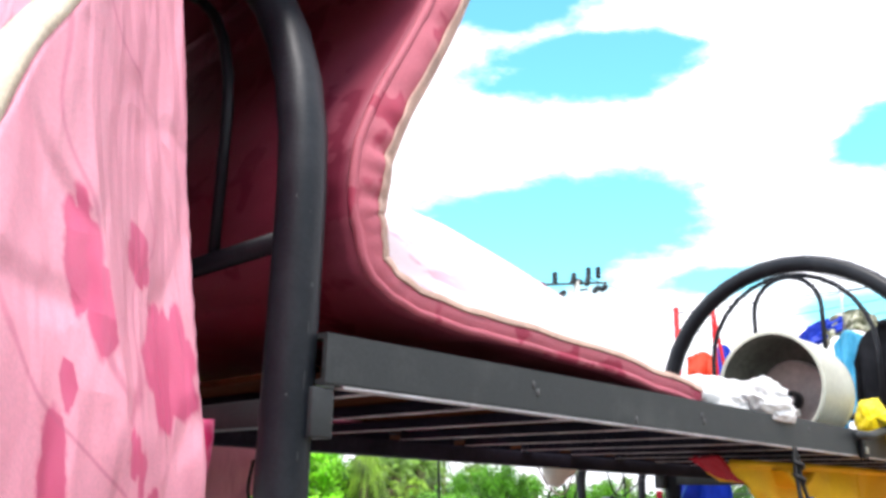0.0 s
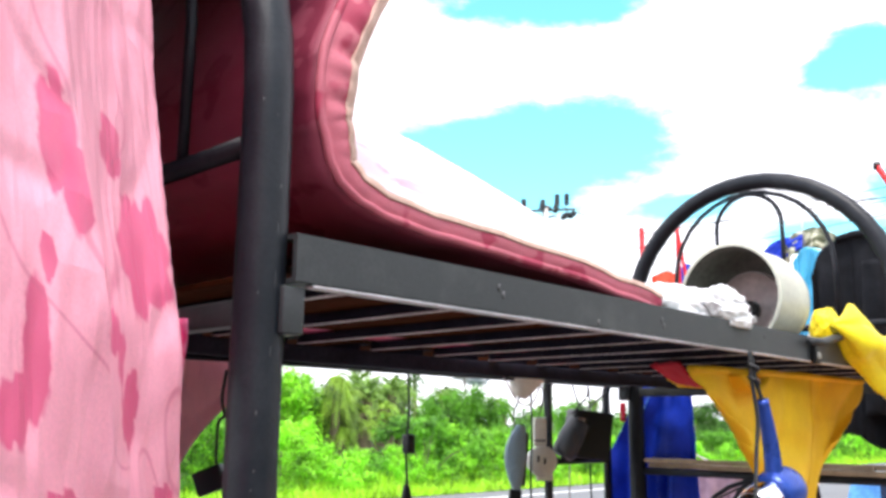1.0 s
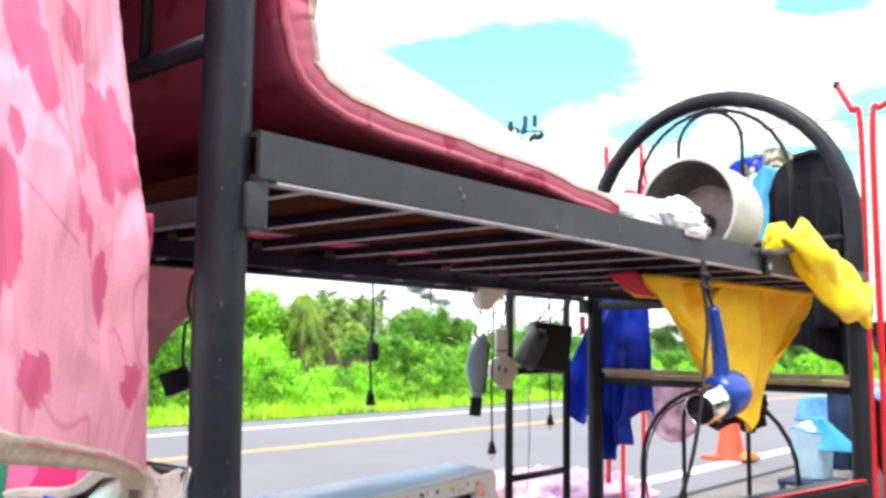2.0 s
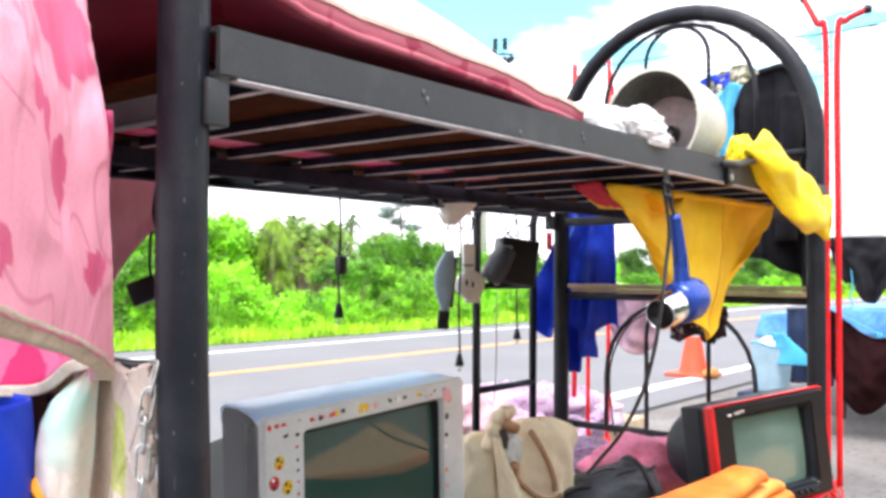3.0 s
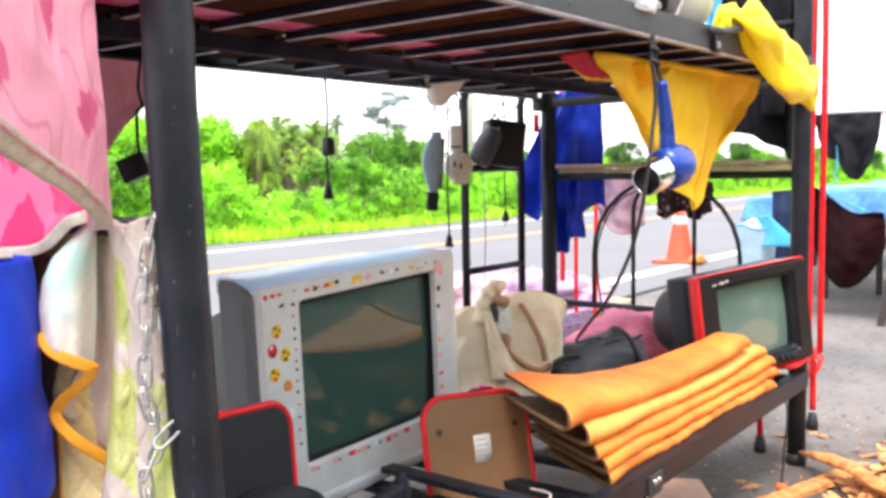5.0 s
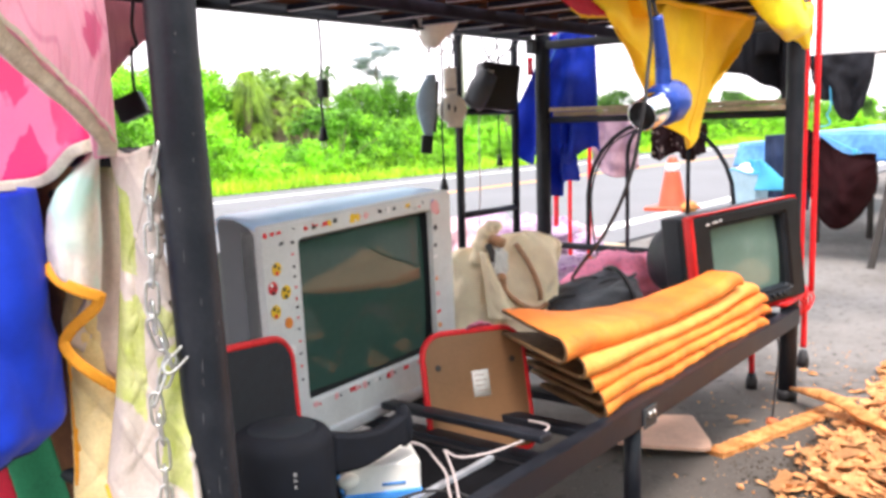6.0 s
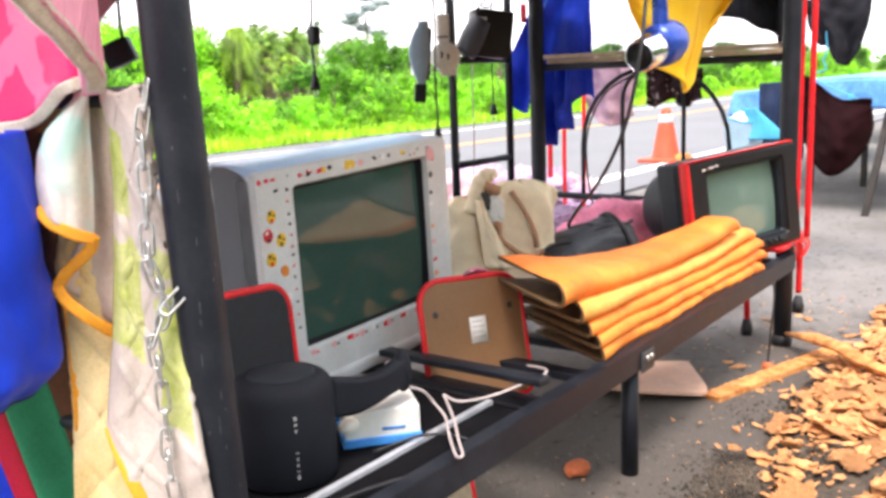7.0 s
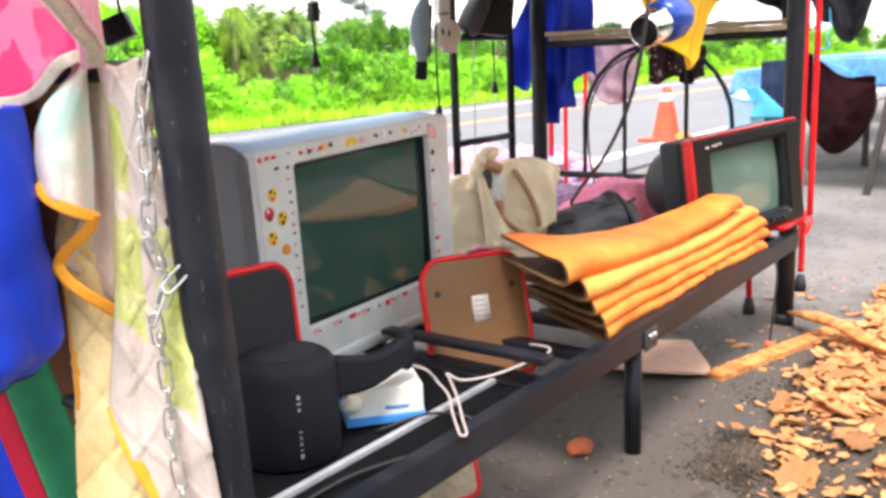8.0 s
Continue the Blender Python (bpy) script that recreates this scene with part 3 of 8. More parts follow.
# ---- bunk bed ----
BED_L, BED_W, RAIL_TOP, RAIL_LOW = 2.0, 0.8, 1.12, 0.275
bed = thing("bunk_bed", "dark grey tubular steel bunk bed with arched ends, scuffed paint", "bunk bed", (1.0, 0.4, 0.0))


def end_frame(x, lean):
    """One arched end: a bent post tube, crossbars and the inner bent rods."""
    pts = [V(x + lean * max(-0.08, 1 - z / 0.8), 0, z) for z in (0.0, 0.3, 0.6, 0.8, 0.9, 1.1, 1.2)]
    n = 20
    for k in range(n + 1):
        a = math.pi * (1 - k / n)
        pts.append(V(x - lean * 0.08 * (1 - k / n), 0.4 + 0.4 * math.cos(a), 1.262 + 0.4 * math.sin(a)))
    pts += [V(x, 0.8, 1.2), V(x, 0.8, 0.5), V(x, 0.8, 0.0)]
    post = part("end_post", tube(pts, 0.0245, 20), M["frame"], bed, "bent steel tube arching from post to post")
    for y in (0, 0.8):
        part("foot_cap", lathe([(0, 0), (0.027, 0), (0.028, 0.02), (0.025, 0.03), (0, 0.03)], 16, Matrix.Translation((x + (lean if y == 0 else 0), y, 0.0))), M["rubber"], post, "black rubber foot cap")
    for z, r in ((0.40, 0.011), (0.785 if x < 1 else 0.81, 0.011), (1.217, 0.011)):
        part("crossbar", tube([(x, 0.02, z), (x, 0.78, z)], r, 10), M["frame"], bed)
    for r, spring, base in ((0.235, 0.565, 0.40), (0.098, 0.70, 0.40), (0.24, 1.39, 1.217), (0.10, 1.525, 1.217)):
        p = [V(x, 0.4 + r, base)] + [V(x, 0.4 + r * math.cos(math.pi * k / 14), spring + r * math.sin(math.pi * k / 14)) for k in range(15)] + [V(x, 0.4 - r, base)]
        part("bent_rod", tube(p, 0.0068, 8), M["frame"], bed)


end_frame(0.0, 0.029)
end_frame(BED_L, 0.0)


def angle_bar(x0, x1, y_out, y_in, z0, z1):
    """A rolled angle: an upright web and a lip turned in along its lower edge."""
    s = 1 if y_in > y_out else -1
    d = abs(y_in - y_out)
    prof = [(0, z0), (d, z0), (d, z0 + 0.005), (0.006, z0 + 0.005), (0.006, z1 - 0.005), (0.028, z1 - 0.005), (0.028, z1), (0, z1)]
    bm = bmesh.new()
    a = [bm.verts.new((x0, y_out + s * y, z)) for y, z in prof]
    b = [bm.verts.new((x1, y_out + s * y, z)) for y, z in prof]
    for k in range(8):
        bm.faces.new((a[k], a[(k + 1) % 8], b[(k + 1) % 8], b[k]))
    bm.faces.new(a[::-1])
    bm.faces.new(b)
    bmesh.ops.bevel(bm, geom=[e for e in bm.edges if abs(e.verts[0].co.x - e.verts[1].co.x) > 0.1], offset=0.0013, segments=2, affect="EDGES")
    return bm


part("upper_side_rail", angle_bar(0.014, 1.985, -0.034, -0.002, 1.0725, RAIL_TOP), M["frame_worn"], bed, "worn dark grey steel side rail", False)
part("upper_side_rail", angle_bar(0.014, 1.985, 0.834, 0.80, 1.062, 1.112), M["frame"], bed)
part("lower_side_rail", angle_bar(0.02, 1.985, -0.034, 0.0, 0.227, RAIL_LOW), M["frame"], bed, "dark grey steel side rail", False)
part("lower_side_rail", angle_bar(0.02, 1.985, 0.834, 0.80, 0.222, RAIL_LOW), M["frame"], bed, "", False)
part("rail_lip", box((0.036, -0.0335, 1.0700), (1.95, -0.0190, 1.0722), 0.0006), M["lit_edge"], bed, "lower lip, caught light in its pale colour", False)
beam = part("centre_beam", box((0.0, 0.478, 1.044), (1.99, 0.503, 1.0712), 0.002), M["slat_dark"], bed)
part("beam_lip", box((0.0, 0.5035, 1.0600), (1.99, 0.5085, 1.0620), 0.0005), M["lit_edge"], beam, "steel lip, caught light in its pale colour", False)
part("centre_beam", box((0.0, 0.475, 0.205), (1.99, 0.507, 0.235), 0.002), M["frame"], bed)
for y in (-0.030, 0.805):
    part("rail_bracket", box((0.004, y, 1.024), (0.029, y + 0.03, 1.069), 0.002), M["frame_worn"], bed)
    part("rail_bracket", box((1.955, y, 1.024), (1.99, y + 0.03, 1.069), 0.002), M["frame_worn"], bed)
for x in (0.006, 1.994):
    part("deck_end_bar", box((x - 0.006, 0.02, 1.036), (x + 0.016, 0.78, 1.062), 0.002), M["frame_worn"], bed)
    part("deck_end_bar", box((x - 0.006, 0.02, 0.225), (x + 0.016, 0.78, 0.25), 0.002), M["frame"], bed)
for i in range(12):
    # pressed slats: upright web, lip turned under it, bounced light painted into its colour
    x = 0.088 + i * 0.162
    for y0, y1 in ((-0.016, 0.476), (0.506, 0.806)):
        bm = box((x, y0, 1.0735), (x + 0.003, y1, 1.0865), 0.0005)
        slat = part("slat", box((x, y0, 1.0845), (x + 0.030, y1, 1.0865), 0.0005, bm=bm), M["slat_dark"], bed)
        part("turned_lip", box((x, y0, 1.0716), (x + 0.009, y1, 1.0734), 0.0005), M["lit_edge"], slat, "steel lip, caught light in its pale colour", False)
for i in range(12):
    x = 0.04 + i * 0.162
    part("slat", box((x - 0.018, 0.0, 0.2355), (x + 0.018, 0.806, 0.2505), 0.001), M["frame"], bed)
for y in (0.0, 0.8):
    part("middle_leg", tube([(1.0, y, 0.0), (1.0, y, 0.222)], 0.017, 16), M["frame"], bed)
    plate = part("leg_plate", box((0.975, y - 0.038 if y == 0 else y + 0.034, 0.222), (1.03, y - 0.034 if y == 0 else y + 0.038, 0.262), 0.001), M["frame_worn"], bed)
    for dx in ((0.0, 0.018) if y == 0 else ()):
        part("bolt", lathe([(0, -0.006), (0.006, -0.005), (0.006, 0), (0, 0)], 6, Matrix.Translation((0.992 + dx, -0.038, 0.249)) @ pose(0, 0, 0, -90, 0, 0)), M["zinc"], plate, "bright zinc bolt head")
# chipped paint along the near post and rail
rng = random.Random(4)
for i in range(46):
    z = rng.uniform(0.3, 1.25)
    a = rng.uniform(-2.6, -0.7)
    px = 0.029 * max(-0.08, 1 - z / 0.8)
    c = V(px + 0.0245 * math.cos(a), 0.0245 * math.sin(a), z)
    bm = bmesh.new()
    h, w = (rng.uniform(0.0006, 0.003), rng.uniform(0.0003, 0.0009)) if i % 3 else (rng.uniform(0.004, 0.012), 0.00035)
    t = V(-math.sin(a), math.cos(a), 0)
    o = V(math.cos(a), math.sin(a), 0) * 0.0006
    k = [bm.verts.new(c + o + t * w * math.cos(q) + V(0, 0, h * math.sin(q))) for q in (0, 0.9, 1.7, 2.6, 3.5, 4.4, 5.3)]
    bm.faces.new(k)
    part("paint_chip", bm, M["scuff"], bed)
for x, z in ((0.31, 1.098), (0.318, 1.09), (0.69, 1.094), (0.695, 1.086), (1.05, 1.1), (0.52, 1.075)):
    part("paint_chip", box((x, -0.0348, z), (x + 0.004, -0.0338, z + 0.009), 0), M["scuff"], bed)

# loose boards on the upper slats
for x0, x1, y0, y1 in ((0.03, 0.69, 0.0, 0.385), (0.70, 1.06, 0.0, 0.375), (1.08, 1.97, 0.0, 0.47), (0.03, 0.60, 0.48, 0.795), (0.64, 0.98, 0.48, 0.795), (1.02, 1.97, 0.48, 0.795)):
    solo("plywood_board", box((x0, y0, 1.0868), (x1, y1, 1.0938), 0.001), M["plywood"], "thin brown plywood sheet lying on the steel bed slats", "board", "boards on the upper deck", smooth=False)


solo("bedding", cloth(lambda u, v: V(lerp(0.05, 1.06, u), lerp(0.376, 0.468, v), 1.0895 + 0.001 * nz(u * 9, v * 4, 2)), 40, 6, 0.003), M["pink_print"], "bright pink bedding showing between the boards and the beam", "bedding")


def bay(s, d, z):
    """A point by the near post: s across, d away from the open side, z up."""
    return V(0.8645 * s + 0.5026 * d, -0.5026 * s + 0.8645 * d, z)


def steps(z, table):
    """Reads a (height, value) table, heights falling."""
    if z >= table[0][0]:
        return table[0][1]
    for (z0, a), (z1, b) in zip(table, table[1:]):
        if z >= z1:
            return lerp(a, b, (z0 - z) / (z0 - z1))
    return table[-1][1]


def tape(pts, width, thick=0.004, n=30):
    """Flat binding that follows a line, its breadth square to the line and facing out."""
    p = smooth_path(pts, 8)
    out = V(0.5026, 0.8645, 0)

    def f(u, v):
        c = along(p, u)
        d = (along(p, min(1, u + 0.02)) - along(p, max(0, u - 0.02))).normalized()
        return c + d.cross(out).normalized() * width * (v - 0.5)
    return cloth(f, n, 4, thick)


# ---- pink mattress folded over the bed's end ----
def mattress():
    t = thing("folding_mattress", "thick pink damask mattress with cream edging, folded over the bed end", "mattress", (0.1, 0.4, 1.08))
    # front-edge profile in x, z: from its end on the deck, up the bed end, over the top and down outside
    prof = smooth_path([(0.72, 0, 1.128), (0.60, 0, 1.142), (0.38, 0, 1.160), (0.22, 0, 1.166), (0.125, 0, 1.175), (0.078, 0, 1.21), (0.060, 0, 1.26), (0.064, 0, 1.325), (0.098, 0, 1.41), (0.160, 0, 1.53),
                        (0.195, 0, 1.64), (0.20, 0, 1.70), (0.19, 0, 1.74)], 6)
    TH = 0.026

    def roof(y):
        # lies over the arched tube of the bed end
        k = min(1, max(0, (y + 0.06) / 0.32))
        return 1.60 + 0.135 * k * k * (3 - 2 * k)

    def f(u, v):
        p = along(prof, u)
        y = lerp(-0.012, 0.80, v)
        ripple = 0.006 * nz(u * 14, v * 4, 5) + 0.004 * nz(u * 30, v * 11, 2)
        sag = 0.012 * math.sin(v * math.pi) * (1 if p.z > 1.2 else 0)
        up = 1.0 if p.z > 1.17 else 0.15
        z = min(max(p.z + ripple, 1.109) if p.x > 0.15 and p.z < 1.3 else p.z + ripple, roof(y))
        return V(p.x - sag + ripple * up, y, z)

    part("cover", cloth(f, 96, 40, TH), M["pink_shaded"], t, "damask cover, shade in its deep rose")

    # the upper layer, which climbs towards the back over the bedding under it
    def upper(u, v):
        p = along(prof, u * 0.42)
        y = lerp(0.012, 0.76, v)
        up = max(0.0, y - 0.02)
        climb = 0.80 * up * (1 - 0.28 * up) * min(1, max(0, (p.x - 0.055) / 0.10))
        return V(p.x + 0.010 + 0.004 * nz(u * 9, v * 7, 6), y, min(p.z + TH / 2 + 0.006 + climb + 0.006 * nz(u * 7, v * 6, 8), 1.72))
    part("upper_layer", cloth(upper, 60, 40, 0.010), M["pink_sunlit"], t, "inner face, sunlight in its pale colour")
    for v, s in ((0, -1), (1, 1)):
        for side in (1, -1):
            pts = []
            for k in range(0, 97, 2):
                p = f(k / 96, v)
                q = f(min(k + 1, 96) / 96, v) - f(max(k - 1, 0) / 96, v)
                n = V(-q.z, 0, q.x).normalized()
                pts.append(p + V(0, s * 0.003, 0) + n * side * (TH / 2 - 0.003))
            part("piping", tube(pts, 0.0055 if side > 0 else 0.0042, 7), M["rim"] if side < 0 else M["pink_band"], t, "padded edging")
    # the quilted side between the two pipings, with a pale outer rim; fuller where it stands up
    def g(u, v):
        p = f(u, 0)
        q = f(min(u + 0.01, 1), 0) - f(max(u - 0.01, 0), 0)
        n = V(-q.z, 0, q.x).normalized()
        full = 0.003 + 0.020 * min(1, max(0, (p.z - 1.17) / 0.12))
        return p + V(0, -0.004 - (0.003 + 0.004 * min(1, max(0, (p.z - 1.17) / 0.12))) * math.sin(v * math.pi) * (1 + 0.9 * nz(u * 40, 3, 7)), 0) + n * lerp(-TH / 2 - full, TH / 2 - 0.004, v)
    part("edge_band", cloth(lambda u, v: g(u, lerp(0.30, 1.0, v)), 160, 8, 0.003), M["pink_band"], t, "quilted side band")
    part("edge_band", cloth(lambda u, v: g(u, lerp(0.0, 0.32, v)) - V(0, 0.002, 0), 160, 4, 0.003), M["rim"], t, "pale brown outer rim")

    # outer half: hangs down in front of the bed end
    def plan(u, z):
        # u 0: free left edge, 1: turned in behind the bed end
        w = smooth_path([(-0.46, -0.40, 0), (-0.375, -0.315, 0), (-0.285, -0.215, 0), (-0.205, -0.13, 0), (-0.155, -0.075, 0), (-0.128, -0.03, 0), (-0.120, 0.03, 0), (-0.122, 0.14, 0), (-0.13, 0.30, 0), (-0.13, 0.55, 0), (-0.10, 0.78, 0), (-0.03, 0.88, 0)], 6)
        return along(w, u)

    def hang(u, v, off, zb, top=1.74):
        z = lerp(top, zb(u), v ** 0.9)
        # the free edge slants in towards the top
        u = lerp(min(0.3, max(0.0, 0.098 + (z - 1.12) * 0.50)), 1.0, u)
        p = plan(u, z) + V(-0.72, 0.69, 0) * (0.11 * (z - 0.93))
        deep = min(1, max(0, (1.9 - z) / 0.6))
        fold = 0.013 * deep * min(1, max(0.15, (z - 0.84) / 0.15)) * (1.2 - 2.0 * abs(math.sin(u * 17 + 1.5 * nz(u * 5, z * 2.2))) ** 0.8) * (0.45 + 0.55 * min(1, (1.3 - z) * 2 if z < 1.3 else 0.2)) + 0.009 * nz(u * 9, z * 3.0, 9) + 0.004 * nz(u * 34, z * 10, 4)
        bulge = 0.02 * math.exp(-((z - 0.95) / 0.12) ** 2) * math.sin(math.pi * min(1, u * 2.25))
        n = V(0.66, -0.75, 0) if u < 0.32 else V(0.66, -0.75, 0).lerp(V(-0.6, -0.3, 0), min(1, (u - 0.32) / 0.16))
        p = p + bay(0, 0.13, 0) * min(1, max(0, (0.99 - z) / 0.20)) ** 1.5 * min(1, u / 0.3)
        p = p - bay(0.0075, 0, 0) * math.exp(-((z - 0.945) / 0.055) ** 2) * min(1, u / 0.25)
        return V(p.x, p.y, min(z, roof(p.y))) + n * (fold + bulge + off)

    zb1 = lambda u: 0.905 - 0.118 * min(1, u / 0.36) ** 1.15 - 0.004 * math.sin(u * 17) + 0.20 * min(1, max(0, u - 0.362) / 0.05)
    bm = cloth(lambda u, v: hang(u, v, 0.010, zb1), 240, 170, 0.02)
    # sprays of scalloped petals: place along the fold, height, half width, half height
    sprays = ((-0.248, 1.050, 0.042, 0.042), (-0.224, 1.060, 0.030, 0.038), (-0.332, 0.992, 0.038, 0.013), (-0.305, 0.975, 0.022, 0.024), (-0.268, 0.950, 0.014, 0.026), (-0.302, 0.946, 0.014, 0.014), (-0.282, 1.117, 0.022, 0.022), (-0.406, 1.084, 0.013, 0.036),
              (-0.392, 1.062, 0.010, 0.027), (-0.433, 0.976, 0.012, 0.034), (-0.440, 0.955, 0.018, 0.011), (-0.460, 0.944, 0.016, 0.014), (-0.402, 0.898, 0.028, 0.013), (-0.190, 0.886, 0.024, 0.016), (-0.420, 1.020, 0.007, 0.012), (-0.500, 1.050, 0.010, 0.007))
    petal = bm.verts.layers.float.new("petal")
    for w in bm.verts:
        a, z = 0.75 * w.co.x + 0.66 * w.co.y, w.co.z
        best = 0.0
        for k, (a0, z0, ha, hz) in enumerate(sprays):
            da, dz = (a - a0) / ha, (z - z0) / hz
            if abs(da) < 1.4 and abs(dz) < 1.4:
                lobes = 0.74 + 0.34 * abs(math.sin((5 + k % 3) * 0.5 * math.atan2(dz, da) + k)) + 0.22 * nz(a * 75, z * 75, k)
                best = max(best, 1 - math.hypot(da, dz) / lobes)
        w[petal] = best
    part("outer_fold", bm, M["pink"], t, "pink damask fold hanging down")
    part("hem", tape([hang(0.345 * k / 44, 1.0, 0.012, zb1) + V(0, 0, 0.001) for k in range(45)], 0.016, 0.012, 60), M["cream"], t, "cream bound hem")
    # inner layer along the bed end, printed with bright flowers
    def inner(u, v):
        y = lerp(0.06, 0.62, u)
        zb = 0.803 - 0.30 * (y - 0.06) + 0.22 * (y - 0.06) ** 2 - 0.004 * math.sin(y * 40)
        return V(-0.048 - 0.05 * max(0, y - 0.25) - 0.010 * math.sin(y * 26) * v + 0.004 * nz(u * 8, v * 5, 3), y, lerp(1.04, zb, v))
    part("inner_fold", cloth(inner, 60, 30, 0.016), M["pink_print"], t, "bright pink flower print")
    part("hem", tape([inner(k / 40, 1.0) + V(-0.003, -0.004, 0.0) for k in range(41)], 0.012, 0.012, 50), M["cream"], t, "cream bound hem")
    part("free_edge", cloth(lambda u, v: hang(0.0, u, 0.010, zb1) + V(0.66, -0.75, 0) * lerp(-0.010, 0.010, v) + V(-0.004, -0.004, 0), 60, 3, 0.006), M["cream"], t, "cream side band of the fold")
    # unseen top of the fold, drawn shut to keep the inside dark
    part("crest", cloth(lambda u, v: f(1.0, u).lerp(hang(u, 0.0, 0.0, zb1), v) + V(0, 0, 0.03 * math.sin(v * math.pi) + 0.01 * nz(u * 6, v * 5)), 40, 16, 0.02), M["pink_shaded"], t)
    # unseen far side: an added panel that keeps light out of the fold
    part("side_tuck", cloth(lambda u, v: V(lerp(-0.15, 0.12 + 0.30 * max(0, v * 0.58 - 0.15), u), 0.815 + 0.04 * (1 - u) + 0.008 * nz(u * 6, v * 6, 3), lerp(1.14, 1.72, v)), 20, 24, 0.014), M["pink_shaded"], t)
    # the rear flap that hangs behind the back rail
    def flap(u, v):
        top = V(lerp(0.02, 0.62, u), 0.845, 1.115)
        drop = lerp(0.44, 0.05, max(0.0, (u - 0.45) / 0.55) ** 0.9)
        return top + V(0.012 * math.sin(u * 14), 0.012 + 0.008 * nz(u * 6, v * 3), -drop * v)
    part("rear_flap", cloth(flap, 30, 24, 0.014), M["pink"], t)
    return t


mattress()


# ---- things hanging by the near post ----
def quilt():
    t = thing("quilt", "cream quilt with lime green print and orange binding", "quilt", (-0.05, 0.1, 0.4))
    left = ((0.790, -0.079), (0.772, -0.097), (0.751, -0.116), (0.730, -0.126), (0.700, -0.131), (0.660, -0.132))
    ridge = ((0.790, -0.076), (0.748, -0.079), (0.696, -0.081), (0.640, -0.086))

    def corner(u, v):
        z = lerp(0.792, lerp(0.672, 0.640, u), v)
        s = lerp(steps(z, left), steps(z, ridge), u)
        return bay(s, 0.076 + 0.040 * abs(2 * u - 1) ** 3 - 0.006 * math.sin(v * 3) + 0.002 * nz(u * 5, v * 7, 2), z)

    def pleat(u, v):
        z = lerp(0.792, lerp(0.588, 0.527, u), v)
        s = lerp(steps(z, ((0.79, -0.085), (0.640, -0.094), (0.588, -0.123))), -0.060, u)
        return bay(s, 0.120 + 0.012 * u + 0.008 * math.sin(u * 5) + 0.003 * nz(u * 4, v * 6, 5), z)

    dl = ((0.792, -0.060), (0.748, -0.055), (0.680, -0.057), (0.594, -0.066), (0.536, -0.073), (0.447, -0.088), (0.38, -0.095))
    dr = ((0.792, -0.026), (0.682, -0.022), (0.573, -0.014), (0.50, -0.011), (0.427, -0.009), (0.35, -0.003), (0.2, 0.008))

    def front(u, v):
        z = lerp(0.793, lerp(0.436, 0.225, u), v)
        s = lerp(steps(z, dl), steps(z, dr), u)
        d = 0.050 - 0.036 * u + 0.024 * max(0, 1 - u * 7) ** 2 + 0.005 * math.sin(u * 7 + z * 9) + 0.004 * nz(u * 5, v * 8, 3) + 0.0030 * min(1, 3 * abs(math.sin(z * 42 + u * 4.5))) + 0.0030 * min(1, 3 * abs(math.sin(z * 42 - u * 4.5)))
        d -= 0.042 * u * u * min(1, max(0, (0.56 - z) / 0.14))
        return bay(s, d, z - 0.004 * math.sin(u * 5))

    def lining(u, v):
        z = lerp(0.67, 0.16, v)
        s = lerp(steps(z, ((0.66, -0.112), (0.608, -0.124), (0.532, -0.122), (0.43, -0.125), (0.31, -0.137), (0.16, -0.15))), -0.02, u)
        return bay(s, 0.150 + 0.012 * math.sin(u * 6 + z * 6) - 0.02 * u + 0.003 * nz(u * 6, v * 9, 8) - 0.003 * min(1, 3 * abs(math.sin(z * 40 + u * 6))) - 0.003 * min(1, 3 * abs(math.sin(z * 40 - u * 6))), z)

    part("folded_corner", cloth(corner, 32, 30, 0.007), M["quilt_pale"], t, "cream and pale aqua corner")
    part("inner_pleat", cloth(pleat, 24, 34, 0.006), M["quilt_inner"], t, "recessed pleat, shade in its beige")
    bm = cloth(front, 56, 150, 0.009)
    # lime patches printed on the cream ground
    bm.faces.ensure_lookup_table()
    for i in range(56):
        for j in range(150):
            u, v = (i + 0.5) / 56, (j + 0.5) / 150
            z = lerp(0.793, lerp(0.436, 0.225, u), v)
            e = 0.012 * nz(u * 5, z * 30, 6)
            high = 0.670 < z + e < 0.752 and 0.02 < u + 3 * e < 0.30 + 0.9 * (0.752 - z)
            block = 0.532 - 0.16 * max(0, u - 0.34) < z + e < 0.648 - 0.02 * u and (u < 0.46 + 2 * e or z > 0.60 and u > 0.74)
            low = 0.452 - 0.05 * (u - 0.7) < z + e * 0.5 < 0.548 + 0.05 * u and u > 0.66 + 3 * e
            if high or block or low:
                for q in (0, 1):
                    bm.faces[2 * (i * 150 + j) + q].material_index = 1
    part("front_layer", bm, [M["quilt_cream"], M["quilt_lime"]], t, "cream patchwork with lime print")
    part("lining", cloth(lining, 44, 110, 0.006), M["quilt_back"], t, "ochre quilt lining")
    for pts, w in (([bay(-0.134, 0.098, 0.676), bay(-0.122, 0.078, 0.662), bay(-0.104, 0.070, 0.651), bay(-0.084, 0.072, 0.642)], 0.012),
                   ([bay(-0.084, 0.071, 0.646), bay(-0.090, 0.080, 0.630), bay(-0.113, 0.100, 0.607), bay(-0.124, 0.110, 0.590), bay(-0.124, 0.112, 0.580)], 0.012),
                   ([bay(-0.125, 0.109, 0.590), bay(-0.118, 0.108, 0.574), bay(-0.098, 0.104, 0.553), bay(-0.062, 0.118, 0.520)], 0.012)):
        part("binding", tape(pts, w), M["orange_bind"], t, "orange binding tape")
